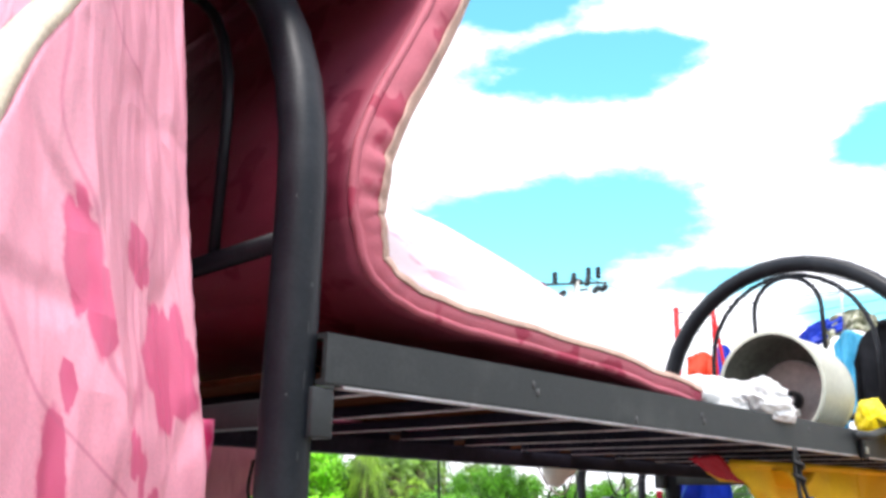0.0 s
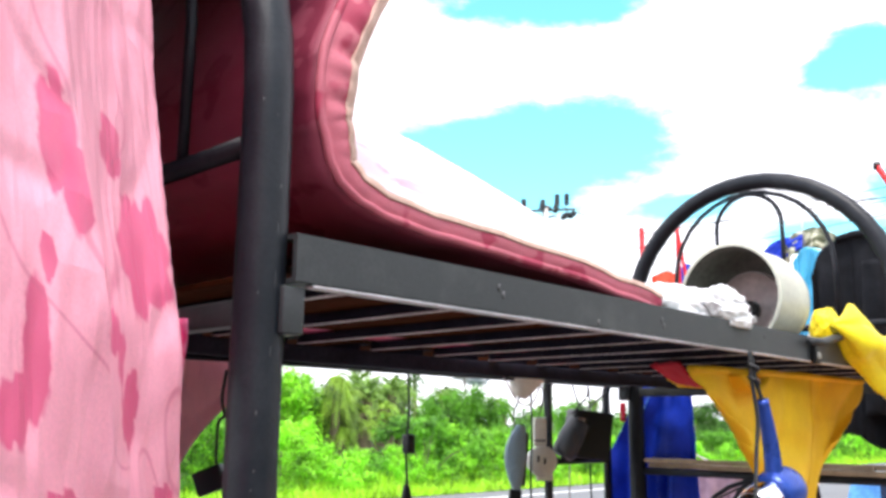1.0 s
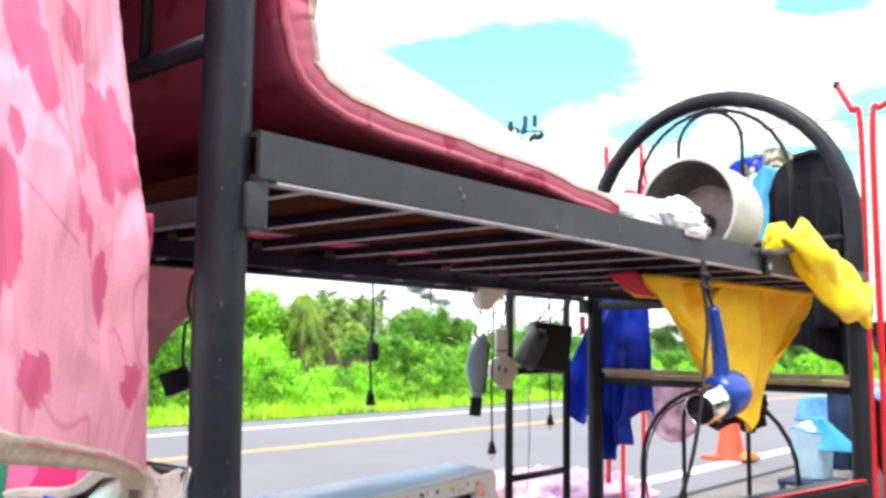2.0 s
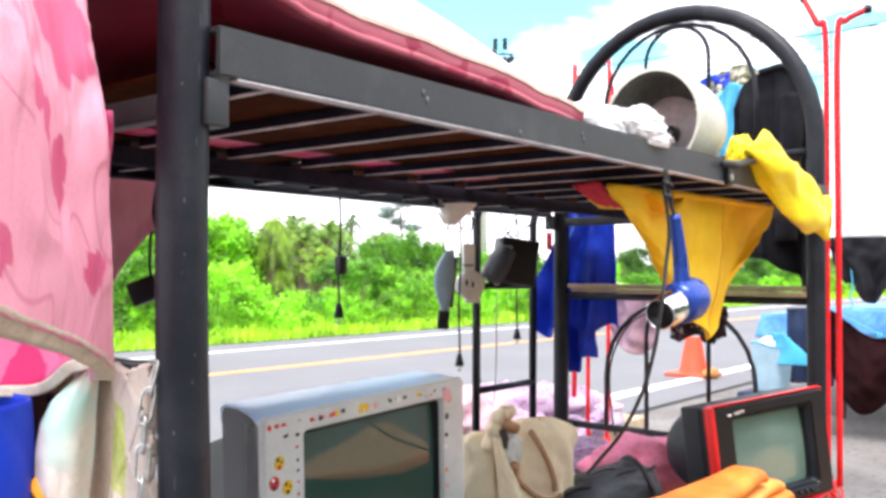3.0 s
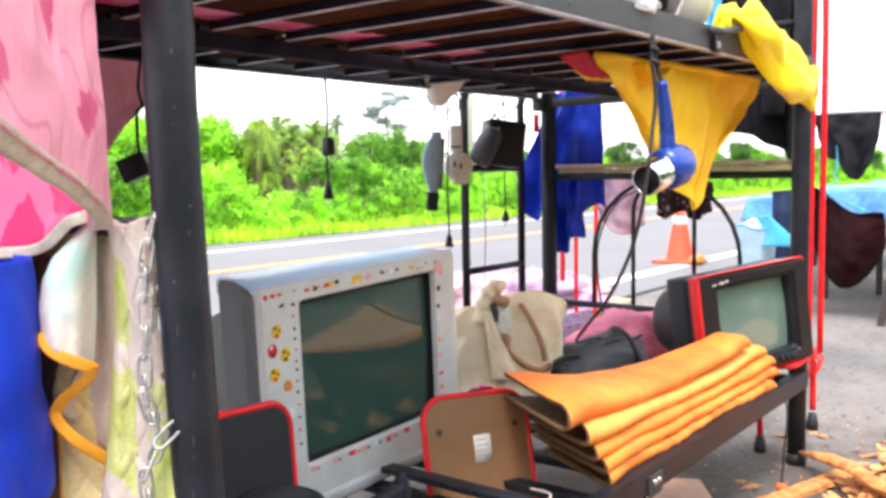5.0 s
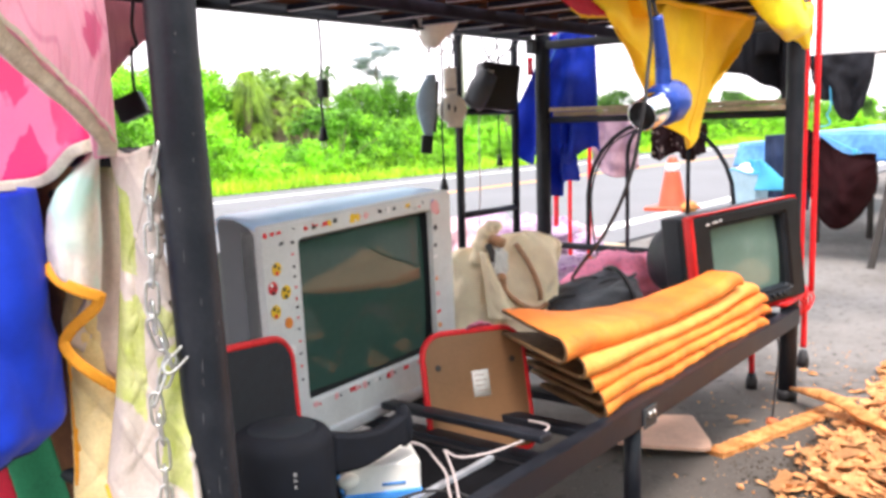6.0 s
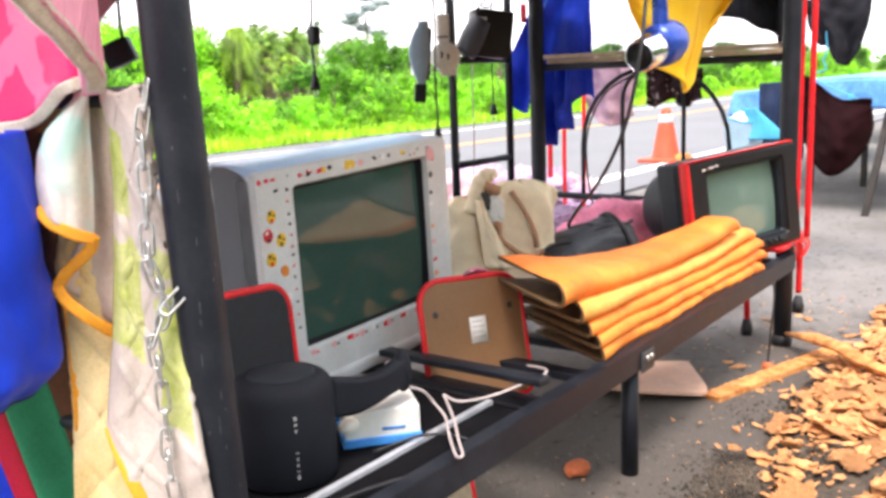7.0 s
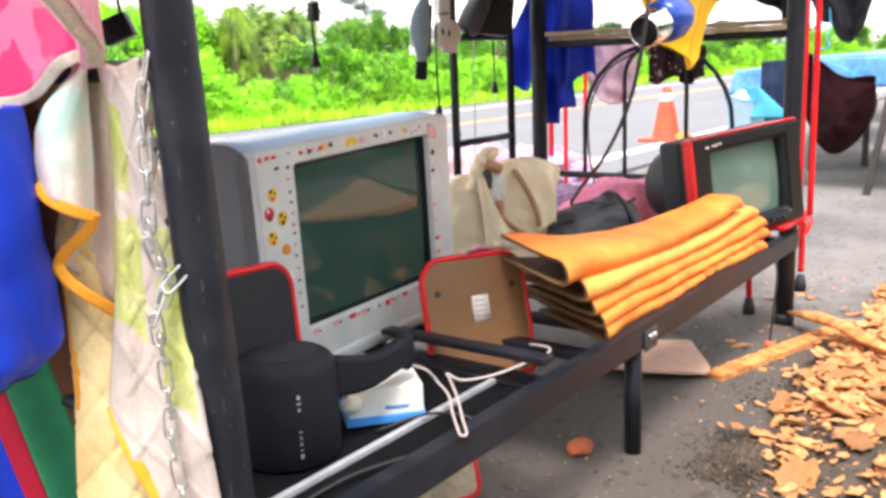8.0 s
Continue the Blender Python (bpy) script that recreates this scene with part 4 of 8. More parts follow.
    part("binding", tape([front(k / 12, 1.0) + bay(0, -0.004, 0.003) for k in range(13)], 0.013), M["orange_bind"], t, "orange binding tape")
    part("binding", tape([lining(0, k / 12) + bay(0.003, -0.004, 0) for k in range(1, 7)], 0.007), M["orange_bind"], t, "orange binding tape")


quilt()


def blue_bag():
    t = thing("storage_bag", "royal blue nylon bag hanging with creased sides", "bag", (-0.11, 0.16, 0.47))

    def f(u, v):
        z = lerp(0.755, 0.490, v)
        a = lerp(-3.0, 1.3, u)
        r = 0.084 * (0.97 + 0.09 * math.sin(v * 2.5)) * (1 - 0.25 * max(0, v - 0.9) / 0.1)
        crease = 0.009 * abs(math.sin(a * 2.4 + 1.2 * nz(v * 1.5, 1, 4))) - 0.006 + 0.003 * abs(nz(u * 14, v * 4, 2))
        c = bay(-0.238, 0.13, 0)
        return V(c.x + (r + crease) * 1.12 * math.cos(a) + 0.006 * nz(u * 6, v * 5, 1), c.y + (r + crease) * 1.25 * math.sin(a) + 0.006 * nz(u * 8, v * 4, 7), z - 0.012 * math.sin(u * 3.1) * v)
    part("body", cloth(f, 60, 44, 0.003), M["blue_bag"], t)
    part("bottom_panel", cloth(lambda u, v: f(u, 1.0).lerp(V(-0.12, 0.235, 0.483), v * 0.9), 40, 6, 0.003), M["navy"], t)
    part("bottom_seam", tube([f(k / 40, 1.0) for k in range(41)], 0.003, 6), M["navy"], t)


blue_bag()


def striped_cloth():
    t = thing("striped_cloth", "red, green and brown striped cloth hanging below a blue bag", "cloth", (-0.16, 0.16, 0.2))

    def f(u, v):
        z = lerp(0.79, 0.10, v)
        return bay(lerp(-0.36, -0.06, u) + max(0, 0.475 - z) * 0.20, 0.222 + 0.010 * math.sin(u * 22) + 0.006 * nz(u * 6, v * 5), z)
    cuts = (0.0, 0.30, 0.42, 0.50, 0.68, 0.86, 1.0)
    order = ("blue_cloth", "blue_cloth", "red_cloth", "green_cloth", "brown_cloth", "pale_pink")
    for a, b, c in zip(cuts, cuts[1:], order):
        part("stripe", cloth(lambda u, v, a=a, b=b: f(lerp(a, b, u), v), 10, 24, 0.004), M[c], t, c.split("_")[0] + " stripe")


striped_cloth()


def chain():
    t = thing("chain", "galvanised welded steel chain hanging beside the bed post", "chain", (-0.05, 0.0, 0.35))
    path = smooth_path([bay(s + 0.011, -0.004, z) for s, z in ((-0.034, 0.800), (-0.044, 0.751), (-0.046, 0.703), (-0.049, 0.650), (-0.048, 0.617), (-0.038, 0.582), (-0.052, 0.548), (-0.050, 0.511), (-0.049, 0.459), (-0.050, 0.420), (-0.046, 0.360), (-0.044, 0.29))], 8)
    out = V(0.5026, 0.8645, 0)
    n = 20
    L, W = 0.0172, 0.0063

    def ring(c, d, side, L=L, W=W):
        pts = []
        for k in range(25):
            a = 2 * math.pi * k / 24
            s = L - W
            pts.append(c + d * (math.sin(a) * W + s * max(-1, min(1, 3 * math.sin(a)))) + side * math.cos(a) * W)
        part("link", tube(pts, 0.0017, 7, caps=False), M["zinc"], t)
    for i in range(n):
        c = along(path, (i + 0.5) / n)
        d = (along(path, min(1, (i + 0.9) / n)) - along(path, (i + 0.1) / n)).normalized()
        flat = d.cross(out).normalized()
        tilt = radians(20 if i % 2 else 82)
        ring(c, d, flat * math.cos(tilt) + d.cross(flat) * math.sin(tilt))
    ring(bay(-0.018, -0.012, 0.588), bay(0.75, 0.1, 0.66).normalized(), bay(-0.6, 0.4, 0.7).normalized(), 0.018, 0.006)


chain()


# ---- things on the lower deck ----
DECK = 0.2505


def screen_mesh(w, h, bulge, y, n=20):
    bm = bmesh.new()
    g = []
    for i in range(n + 1):
        row = []
        for j in range(n + 1):
            a, b = 2 * i / n - 1, 2 * j / n - 1
            row.append(bm.verts.new((a * w / 2, y - bulge * (1 - a * a * 0.6 - b * b * 0.4), b * h / 2)))
        g.append(row)
    for i in range(n):
        for j in range(n):
            bm.faces.new((g[i][j], g[i + 1][j], g[i + 1][j + 1], g[i][j + 1]))
    return bm


def ring_frame(w, h, iw, ih, y0, y1, cx=0, cz=0, r=0.01, ic=(0, 0)):
    """A bezel: a rounded rectangle with a rectangular hole, from depth y0 (front) to y1."""
    bm = bmesh.new()

    def loop(ww, hh, rr, y, ox=0.0, oz=0.0):
        out = []
        for sx, sz, a0 in ((1, 1, 0), (-1, 1, 90), (-1, -1, 180), (1, -1, 270)):
            for k in range(5):
                a = radians(a0 + 90 * k / 4)
                out.append(bm.verts.new((cx + ox + sx * (ww / 2 - rr) + rr * math.cos(a), y, cz + oz + sz * (hh / 2 - rr) + rr * math.sin(a))))
        return out
    loops = [loop(w, h, r, y1), loop(w, h, r, y0 + 0.004), loop(w - 0.006, h - 0.006, r, y0), loop(iw + 0.012, ih + 0.012, 0.01, y0, *ic), loop(iw, ih, 0.008, y0 + 0.012, *ic), loop(iw, ih, 0.008, y1, *ic)]
    for a, b in zip(loops, loops[1:]):
        for k in range(len(a)):
            bm.faces.new((a[k], a[(k + 1) % len(a)], b[(k + 1) % len(b)], b[k]))
    return bm


def big_tv():
    """Boxy silver television; its own axes: x along the front, y into the set, z up, origin at the screen's middle."""
    m = Matrix.Translation((0.686, 0.396, 0.484)) @ pose(0, 0, 0, 0, 0, -1.5) @ pose(0, 0, 0, 1.0, 0, 0) @ pose(0, 0, 0, 0, -2.9, 0)
    t = thing("television", "silver boxy tube television with cartoon stickers round its pale bezel", "television", m)
    W, H = 0.502, 0.389
    cx, cz = -0.009, -0.0150
    P = lambda n, bm, mt, lab="", sm=True, par=None: part(n, bm, mt, par or t, lab, sm, world=False)
    bezel = P("bezel", ring_frame(W, H, 0.345, 0.285, -0.018, 0.03, cx, cz, 0.012, (-cx, -cz)), M["tv_white"], "pale silver bezel", False)
    P("screen", screen_mesh(0.356, 0.296, 0.012, 0.006), M["screen"], "dark convex glass tube face")
    P("screen_mask", ring_frame(0.352, 0.292, 0.334, 0.274, -0.010, 0.004, 0, 0, 0.01), M["black"], "", False)
    # rounded top shell and side cheeks
    def shell(u, v):
        # rises behind the bezel, runs level, then rolls over its back edge
        y = -0.012 + 0.108 * min(1.0, v / 0.85)
        x = lerp(-0.258, 0.242, u)
        rise = math.sin(min(1, (y + 0.012) / 0.062) * math.pi / 2)
        z = lerp(0.174, lerp(0.1905, 0.1795, u), rise) - 0.022 * max(0.0, (v - 0.85) / 0.15) ** 1.6
        return V(x, y, z - 0.006 * abs(2 * u - 1) ** 40)
    P("top_shell", cloth(shell, 72, 44, 0.005), M["tv_top"], "silver top shell, sky reflection in its blue")
    def cheek(x0, x1, top):
        # side wall whose upper edge follows the shell
        edge = [(-0.004, -0.2095), (-0.004, 0.166)] + [(-0.004 + 0.060 * q / 8, 0.166 + (top - 0.166) * math.sin(q / 8 * math.pi / 2)) for q in range(1, 9)] + [(0.084, top), (0.092, top - 0.010), (0.084, -0.2095)]
        bm = bmesh.new()
        a, b = [[bm.verts.new((x, y, z)) for y, z in edge] for x in (x0, x1)]
        bm.faces.new(a)
        bm.faces.new(b[::-1])
        for k in range(len(a)):
            bm.faces.new((a[k], b[k], b[(k + 1) % len(b)], a[(k + 1) % len(a)]))
        return bm
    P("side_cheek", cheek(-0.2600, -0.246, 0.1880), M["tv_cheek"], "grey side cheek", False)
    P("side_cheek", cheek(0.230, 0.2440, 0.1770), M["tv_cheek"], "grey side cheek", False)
    bm = bmesh.new()
    rings = []
    for y, w, h, z in ((0.03, 0.472, 0.352, -0.024), (0.118, 0.468, 0.350, -0.025), (0.16, 0.40, 0.32, -0.040), (0.34, 0.27, 0.24, -0.06), (0.38, 0.24, 0.21, -0.07)):
        rings.append([bm.verts.new((sx * w / 2, y, z + sz * h / 2)) for sx, sz in ((-1, -1), (1, -1), (1, 1), (-1, 1))])
    for a, b in zip(rings, rings[1:]):
        for k in range(4):
            bm.faces.new((a[k], a[(k + 1) % 4], b[(k + 1) % 4], b[k]))
    bm.faces.new(rings[0][::-1])
    bm.faces.new(rings[-1])
    bmesh.ops.bevel(bm, geom=bm.edges[:], offset=0.008, segments=2, affect="EDGES")
    P("rear_housing", bm, M["tv_dark"], "dark rear housing")
    P("base_plinth", box((-0.20, 0.0, -H / 2 + cz - 0.034), (0.21, 0.20, -H / 2 + cz + 0.002), 0.006), M["tv_grey"])
    bm = box((-0.248, -0.024, -H / 2 + cz - 0.022), (0.222, 0.02, -H / 2 + cz + 0.004), 0.008)
    P("lower_sill", bm, M["tv_silver"])
    # stickers: (x, z, radius, colour); each a small rounded disc on the bezel
    rows = []
    rng = random.Random(12)
    for x, c, w in zip((-0.240, -0.225, -0.211, -0.152, -0.131, -0.103, -0.094, -0.080, 0.036, 0.059, 0.077, 0.116), ("st_red", "st_red", "st_red", "st_red", "st_black", "st_red", "st_yellow", "st_black", "st_black", "st_white", "st_black", "st_yellow"), (45, 45, 45, 35, 40, 65, 50, 50, 50, 60, 40, 60)):
        rows.append((x, 0.1645 + rng.uniform(-0.002, 0.002), w * 1e-4, c))
    for k in range(22):
        rows.append((rng.uniform(-0.20, 0.17), 0.163 + rng.uniform(-0.006, 0.006), rng.uniform(0.0016, 0.0032), rng.choice(("st_black", "st_red", "st_black", "st_white", "st_pink"))))
    for z in (0.144, 0.124, 0.102, 0.085, 0.066, 0.046, 0.031, 0.012, -0.008, -0.030, -0.052, -0.075, -0.10):
        rows.append((-0.183 + rng.uniform(-0.001, 0.001), z, rng.uniform(0.0024, 0.0036), rng.choice(("st_black", "st_black", "st_red", "st_black"))))
    rows.append((-0.207, 0.146, 0.0045, "st_black"))
    for z, c in ((0.109, "st_black"), (0.073, "st_black"), (0.050, "st_white"), (0.004, "st_orange"), (-0.028, "st_pink"), (-0.066, "st_red"), (-0.095, "st_orange")):
        rows.append((0.193 + rng.uniform(-0.004, 0.004), z, rng.uniform(0.004, 0.006), c))
    for x, c in ((-0.157, "st_pink"), (-0.106, "st_pink"), (-0.065, "st_red"), (-0.056, "st_pink"), (-0.032, "st_pink"), (-0.001, "st_white"), (0.035, "st_red"), (0.043, "st_pink"), (0.086, "st_red"), (0.125, "st_pink")):
        rows.append((x, -0.155 + rng.uniform(-0.003, 0.002), rng.uniform(0.0055, 0.0075), c))
        rows.append((x + 0.010, -0.156, 0.0028, rng.choice(("st_red", "st_black", "st_white"))))
    big = [(-0.221, 0.105, 0.0105, "st_yellow"), (-0.232, 0.074, 0.0105, "st_red"), (-0.205, 0.062, 0.011, "st_yellow"), (-0.230, 0.033, 0.011, "st_yellow"), (-0.204, 0.008, 0.009, "st_orange"), (-0.201, -0.041, 0.009, "st_white"),
           (-0.036, 0.163, 0.008, "st_yellow"), (-0.024, 0.163, 0.007, "st_yellow"), (-0.002, 0.163, 0.006, "st_pink"), (0.197, 0.151, 0.013, "st_pink"), (0.204, 0.143, 0.007, "st_red"), (0.192, 0.160, 0.006, "st_blue")]
    shapes = []
    for kind in range(3):
        bm = bmesh.new()
        k = (8, 6, 4)[kind]
        top = [bm.verts.new((math.cos(2 * math.pi * (q + 0.5) / k) * (1, 1.2, 1.5)[kind], -0.00035, math.sin(2 * math.pi * (q + 0.5) / k) * (1.15, 0.9, 0.8)[kind])) for q in range(k)]
        bot = [bm.verts.new((v.co.x, 0.0004, v.co.z)) for v in top]
        bm.faces.new(top)
        for q in range(k):
            bm.faces.new((top[q], top[(q + 1) % k], bot[(q + 1) % k], bot[q]))
        shapes.append(bm)
    cache = {}
    for i, (x, z, r, c) in enumerate(rows + big):
        key = (i % 3 if i < len(rows) else 0, c)
        if key not in cache:
            me = bpy.data.meshes.new("sticker")
            shapes[key[0]].to_mesh(me)
            me.materials.append(M[c])
            cache[key] = me
        s = new("sticker", cache[key])
        s.parent = bezel
        s.matrix_basis = Matrix.Translation((x + cx, -0.0186 - 0.0002 * (i % 5), z)) @ pose(0, 0, 0, 0, rng.uniform(-25, 25), 0) @ Matrix.Diagonal((r, 1, r, 1))
    for i in range(4):
        x, z = big[(0, 2, 3, 1)[i]][:2]
        for dx, dz, c, rr in ((-0.004, 0.006, "st_black" if i < 3 else "st_white", 0.0030), (0.004, 0.001, "st_black", 0.0022), (-0.001, -0.007, "st_black" if i % 2 else "st_red", 0.0034)):
            s = new("sticker", cache.get((0, c)) or cache[(1, "st_black")])
            s.parent = bezel
            s.matrix_basis = Matrix.Translation((x + cx + dx, -0.0200 - 0.0003 * i, z + dz)) @ Matrix.Diagonal((rr, 1, rr, 1))
    for b in shapes:
        b.free()


big_tv()


def red_tv():
    m = Matrix.Translation((1.786, 0.047, 0.436)) @ pose(0, 0, 0, 0, 0, -25) @ pose(0, 0, 0, -4, 0, 0) @ pose(0, 0, 0, 0, -5.0, 0)
    t = thing("portable_television", "red portable tube television with black front and pale screen", "television", m)
    P = lambda n, bm, mt, lab="", sm=True, par=None: part(n, bm, mt, par or t, lab, sm, world=False)
    W, H = 0.395, 0.278
    front = P("front_frame", ring_frame(W - 0.014, H - 0.014, 0.268, 0.202, -0.012, 0.05, 0, 0, 0.006, (0.006, 0.0)), M["black"], "black recessed front", False)
    P("red_surround", ring_frame(W, H, W - 0.016, H - 0.016, -0.004, 0.014, 0, 0, 0.008), M["red_plastic"], "red plastic surround", False)
    P("screen", screen_mesh(0.278, 0.214, 0.018, 0.030), M["screen_pale"], "pale grey-green glass tube face")
    for o in (t.children[-1],):
        o.location.x = 0.006
    P("inner_bezel", ring_frame(0.272, 0.206, 0.258, 0.192, -0.006, 0.03, 0.006, 0, 0.012), M["tv_dark"], "", False)
    bm = box((-W / 2 + 0.004, 0.034, -H / 2 + 0.006), (W / 2 - 0.006, 0.105, H / 2 - 0.006), 0.008)
    P("rear_shell", bm, M["tv_dark"], "black rear shell")
    bm = bmesh.new()
    prof = [(0.118, 0.10), (0.112, 0.16), (0.095, 0.21), (0.065, 0.245), (0.0, 0.25)]
    P("tube_bulge", lathe(prof, 28, Matrix.Translation((-0.07, 0, 0)) @ pose(0, 0, 0, -90, 0, 0)), M["tv_dark"], "rounded rear housing")
    P("red_trim", box((-W / 2 - 0.001, -0.015, -H / 2 + 0.002), (-W / 2 + 0.010, 0.006, H / 2 - 0.002), 0.003), M["red_plastic"], "red side trim")
    strip = P("control_strip", box((-0.09, -0.016, -H / 2 + 0.014), (0.13, -0.010, -H / 2 + 0.034), 0.002), M["tv_dark"])
    for x in (0.06, 0.08, 0.10):
        P("knob", lathe([(0, 0.010), (0.006, 0.010), (0.006, 0), (0, 0)], 12, Matrix.Translation((x, -0.016, -H / 2 + 0.024)) @ pose(0, 0, 0, 90, 0, 0)), M["black"], "", True, strip)
    for i, w in enumerate((0.012, 0.018, 0.010)):
        P("maker_mark", box((-0.145 + 0.022 * i, -0.0135, H / 2 - 0.030 + 0.002 * i), (-0.145 + 0.022 * i + w, -0.0122, H / 2 - 0.025 + 0.002 * i), 0.0), M["st_white"], "pale illegible lettering bar", True, front)


red_tv()


def speaker():
    t = thing("bluetooth_speaker", "black cylindrical mesh speaker with a rubber strap handle", "speaker", (0.249, 0.161, 0.2575))
    r = 0.070
    can = part("body", lathe([(0, 0), (r - 0.006, 0), (r, 0.006), (r + 0.001, 0.08), (r, 0.124), (r - 0.0025, 0.134), (r - 0.008, 0.141), (r - 0.016, 0.1455), (r - 0.024, 0.147), (0, 0.147)], 40), M["black_soft"], t, world=False)
    part("top_panel", lathe([(0, 0.1485), (r - 0.026, 0.1485), (r - 0.024, 0.1472), (0, 0.1472)], 40), M["tv_dark"], t, "smooth dark top panel", world=False)
    # handle
    def hf(u, v):
        x = lerp(0.048, 0.190, u)
        y = -0.045 - 0.012 * u - 0.010 * math.sin(u * 3.1)
        low = 0.078 - 0.004 * math.sin(u * 6) + 0.004 * u
        high = 0.134 - 0.012 * math.sin(u * 3.1) - 0.006 * u
        return V(x, y, lerp(low, high, v))
    part("strap_handle", cloth(hf, 24, 8, 0.022), M["black_soft"], t, "black rubber strap", world=False)
    part("handle_end", blob((0.188, -0.058, 0.106), (0.013, 0.015, 0.034), 0.02, 1, 3), M["black_soft"], t, world=False)
    d = V(-0.50, -0.86, 0).normalized()
    side = V(-d.y, d.x, 0)
    for i, (h, w) in enumerate(((0.0060, 0.004), (0.0016, 0.005), (0.0035, 0.004), (0.0050, 0.0025), (0.0020, 0.005), (0.0046, 0.003), (0.0030, 0.005), (0.0056, 0.004))):
        z = 0.024 + 0.0085 * i + 0.022 * (i > 4)
        b = bmesh.new()
        q = [b.verts.new(d * (r + 0.0016) + side * sx * w / 2 + V(0, 0, z + sz * h / 2)) for sx, sz in ((-1, -1), (1, -1), (1, 1), (-1, 1))]
        b.faces.new(q)
        part("lettering_bar", b, M["foil"], can, "pale illegible lettering bar", world=False)


speaker()


def small_box():
    m = Matrix.Translation((0.420, 0.142, 0.2585)) @ pose(0, 0, 0, 0, 0, -40)
    t = thing("carton", "small white carton with a blue lower edge", "box", m)
    part("body", box((-0.055, -0.038, 0.012), (0.058, 0.04, 0.054), 0.002), M["paper"], t, "white card", world=False, smooth=False)
    part("tray", box((-0.060, -0.042, 0.0), (0.060, 0.043, 0.013), 0.002), M["box_blue"], t, "blue card", world=False, smooth=False)
    part("print_bar", box((0.0, -0.0392, 0.022), (0.035, -0.0380, 0.026), 0), M["box_blue"], t, "blue print", world=False)


small_box()
solo("earbud_case", blob((0.352, 0.140, 0.296), (0.019, 0.013, 0.011), 0.02, 1.0, 3), M["white_plastic"], "white oval plastic case", "case")
solo("blue_card_sheet", box((0.30, 0.235, 0.262), (0.46, 0.33, 0.268), 0.001), M["box_blue"], "bright blue card lying behind the speaker", "card", smooth=False)
solo("alloy_strip", box((0.02, 0.066, 0.2562), (0.62, 0.076, 0.2642), 0.001), M["bright_strip"], "long bright alloy strip lying on the slats", "strip", smooth=False)
base = thing("base_panel", "flat black panel lying on the bed slats", "panel", (0.33, 0.15, 0.2508))
part("sheet", box((0.03, 0.002, 0.2508), (0.63, 0.30, 0.2558), 0.001), M["deck_sheet"], base, "", False)
for y in (0.002, 0.288):
    part("edge_lip", box((0.03, y, 0.2559), (0.63, y + 0.010, 0.2600), 0.001), M["black"], base, "", False)
part("end_lip", box((0.62, 0.013, 0.2559), (0.63, 0.287, 0.2600), 0.001), M["black"], base, "", False)
solo("loose_flat_bar", box((0.660, -0.01, 0.264), (0.692, 0.36, 0.276), 0.002, m=Matrix.Translation((0, 0, 0.02)) @ Matrix.Translation((0.68, 0.17, 0.26)) @ pose(0, 0, 0, -2, 0, -4) @ Matrix.Translation((-0.68, -0.17, -0.26))), M["frame"], "loose dark steel flat bar across the slats", "bar")
solo("cord", tube(smooth_path([(0.440, 0.100, 0.338), (0.470, 0.092, 0.322), (0.486, 0.085, 0.300), (0.468, 0.050, 0.290), (0.430, 0.015, 0.284), (0.388, -0.026, 0.280), (0.379, -0.038, 0.280), (0.388, -0.040, 0.280), (0.420, -0.010, 0.283), (0.470, 0.035, 0.288), (0.505, 0.075, 0.300), (0.520, 0.090, 0.300), (0.535, 0.072, 0.288), (0.584, 0.046, 0.286), (0.658, 0.028, 0.288), (0.704, 0.017, 0.292), (0.735, 0.034, 0.290), (0.750, 0.080, 0.284)], 8), 0.0021, 8), M["cord"], "pale grey plaited cord looped over the rail", "cord")
solo("black_cable", tube(smooth_path([(0.03, 0.03, 0.262), (0.12, 0.04, 0.258), (0.22, 0.03, 0.266), (0.30, 0.01, 0.264), (0.36, -0.012, 0.26), (0.37, -0.02, 0.24)], 8), 0.0028, 6), M["rubber"], "thin black cable lying on the bed frame", "cable")
solo("black_cable", tube(smooth_path([(0.36, 0.10, 0.262), (0.43, 0.06, 0.272), (0.47, 0.02, 0.262), (0.475, 0.0, 0.25)], 8), 0.0024, 6), M["rubber"], "thin black cable lying on the bed frame", "cable")


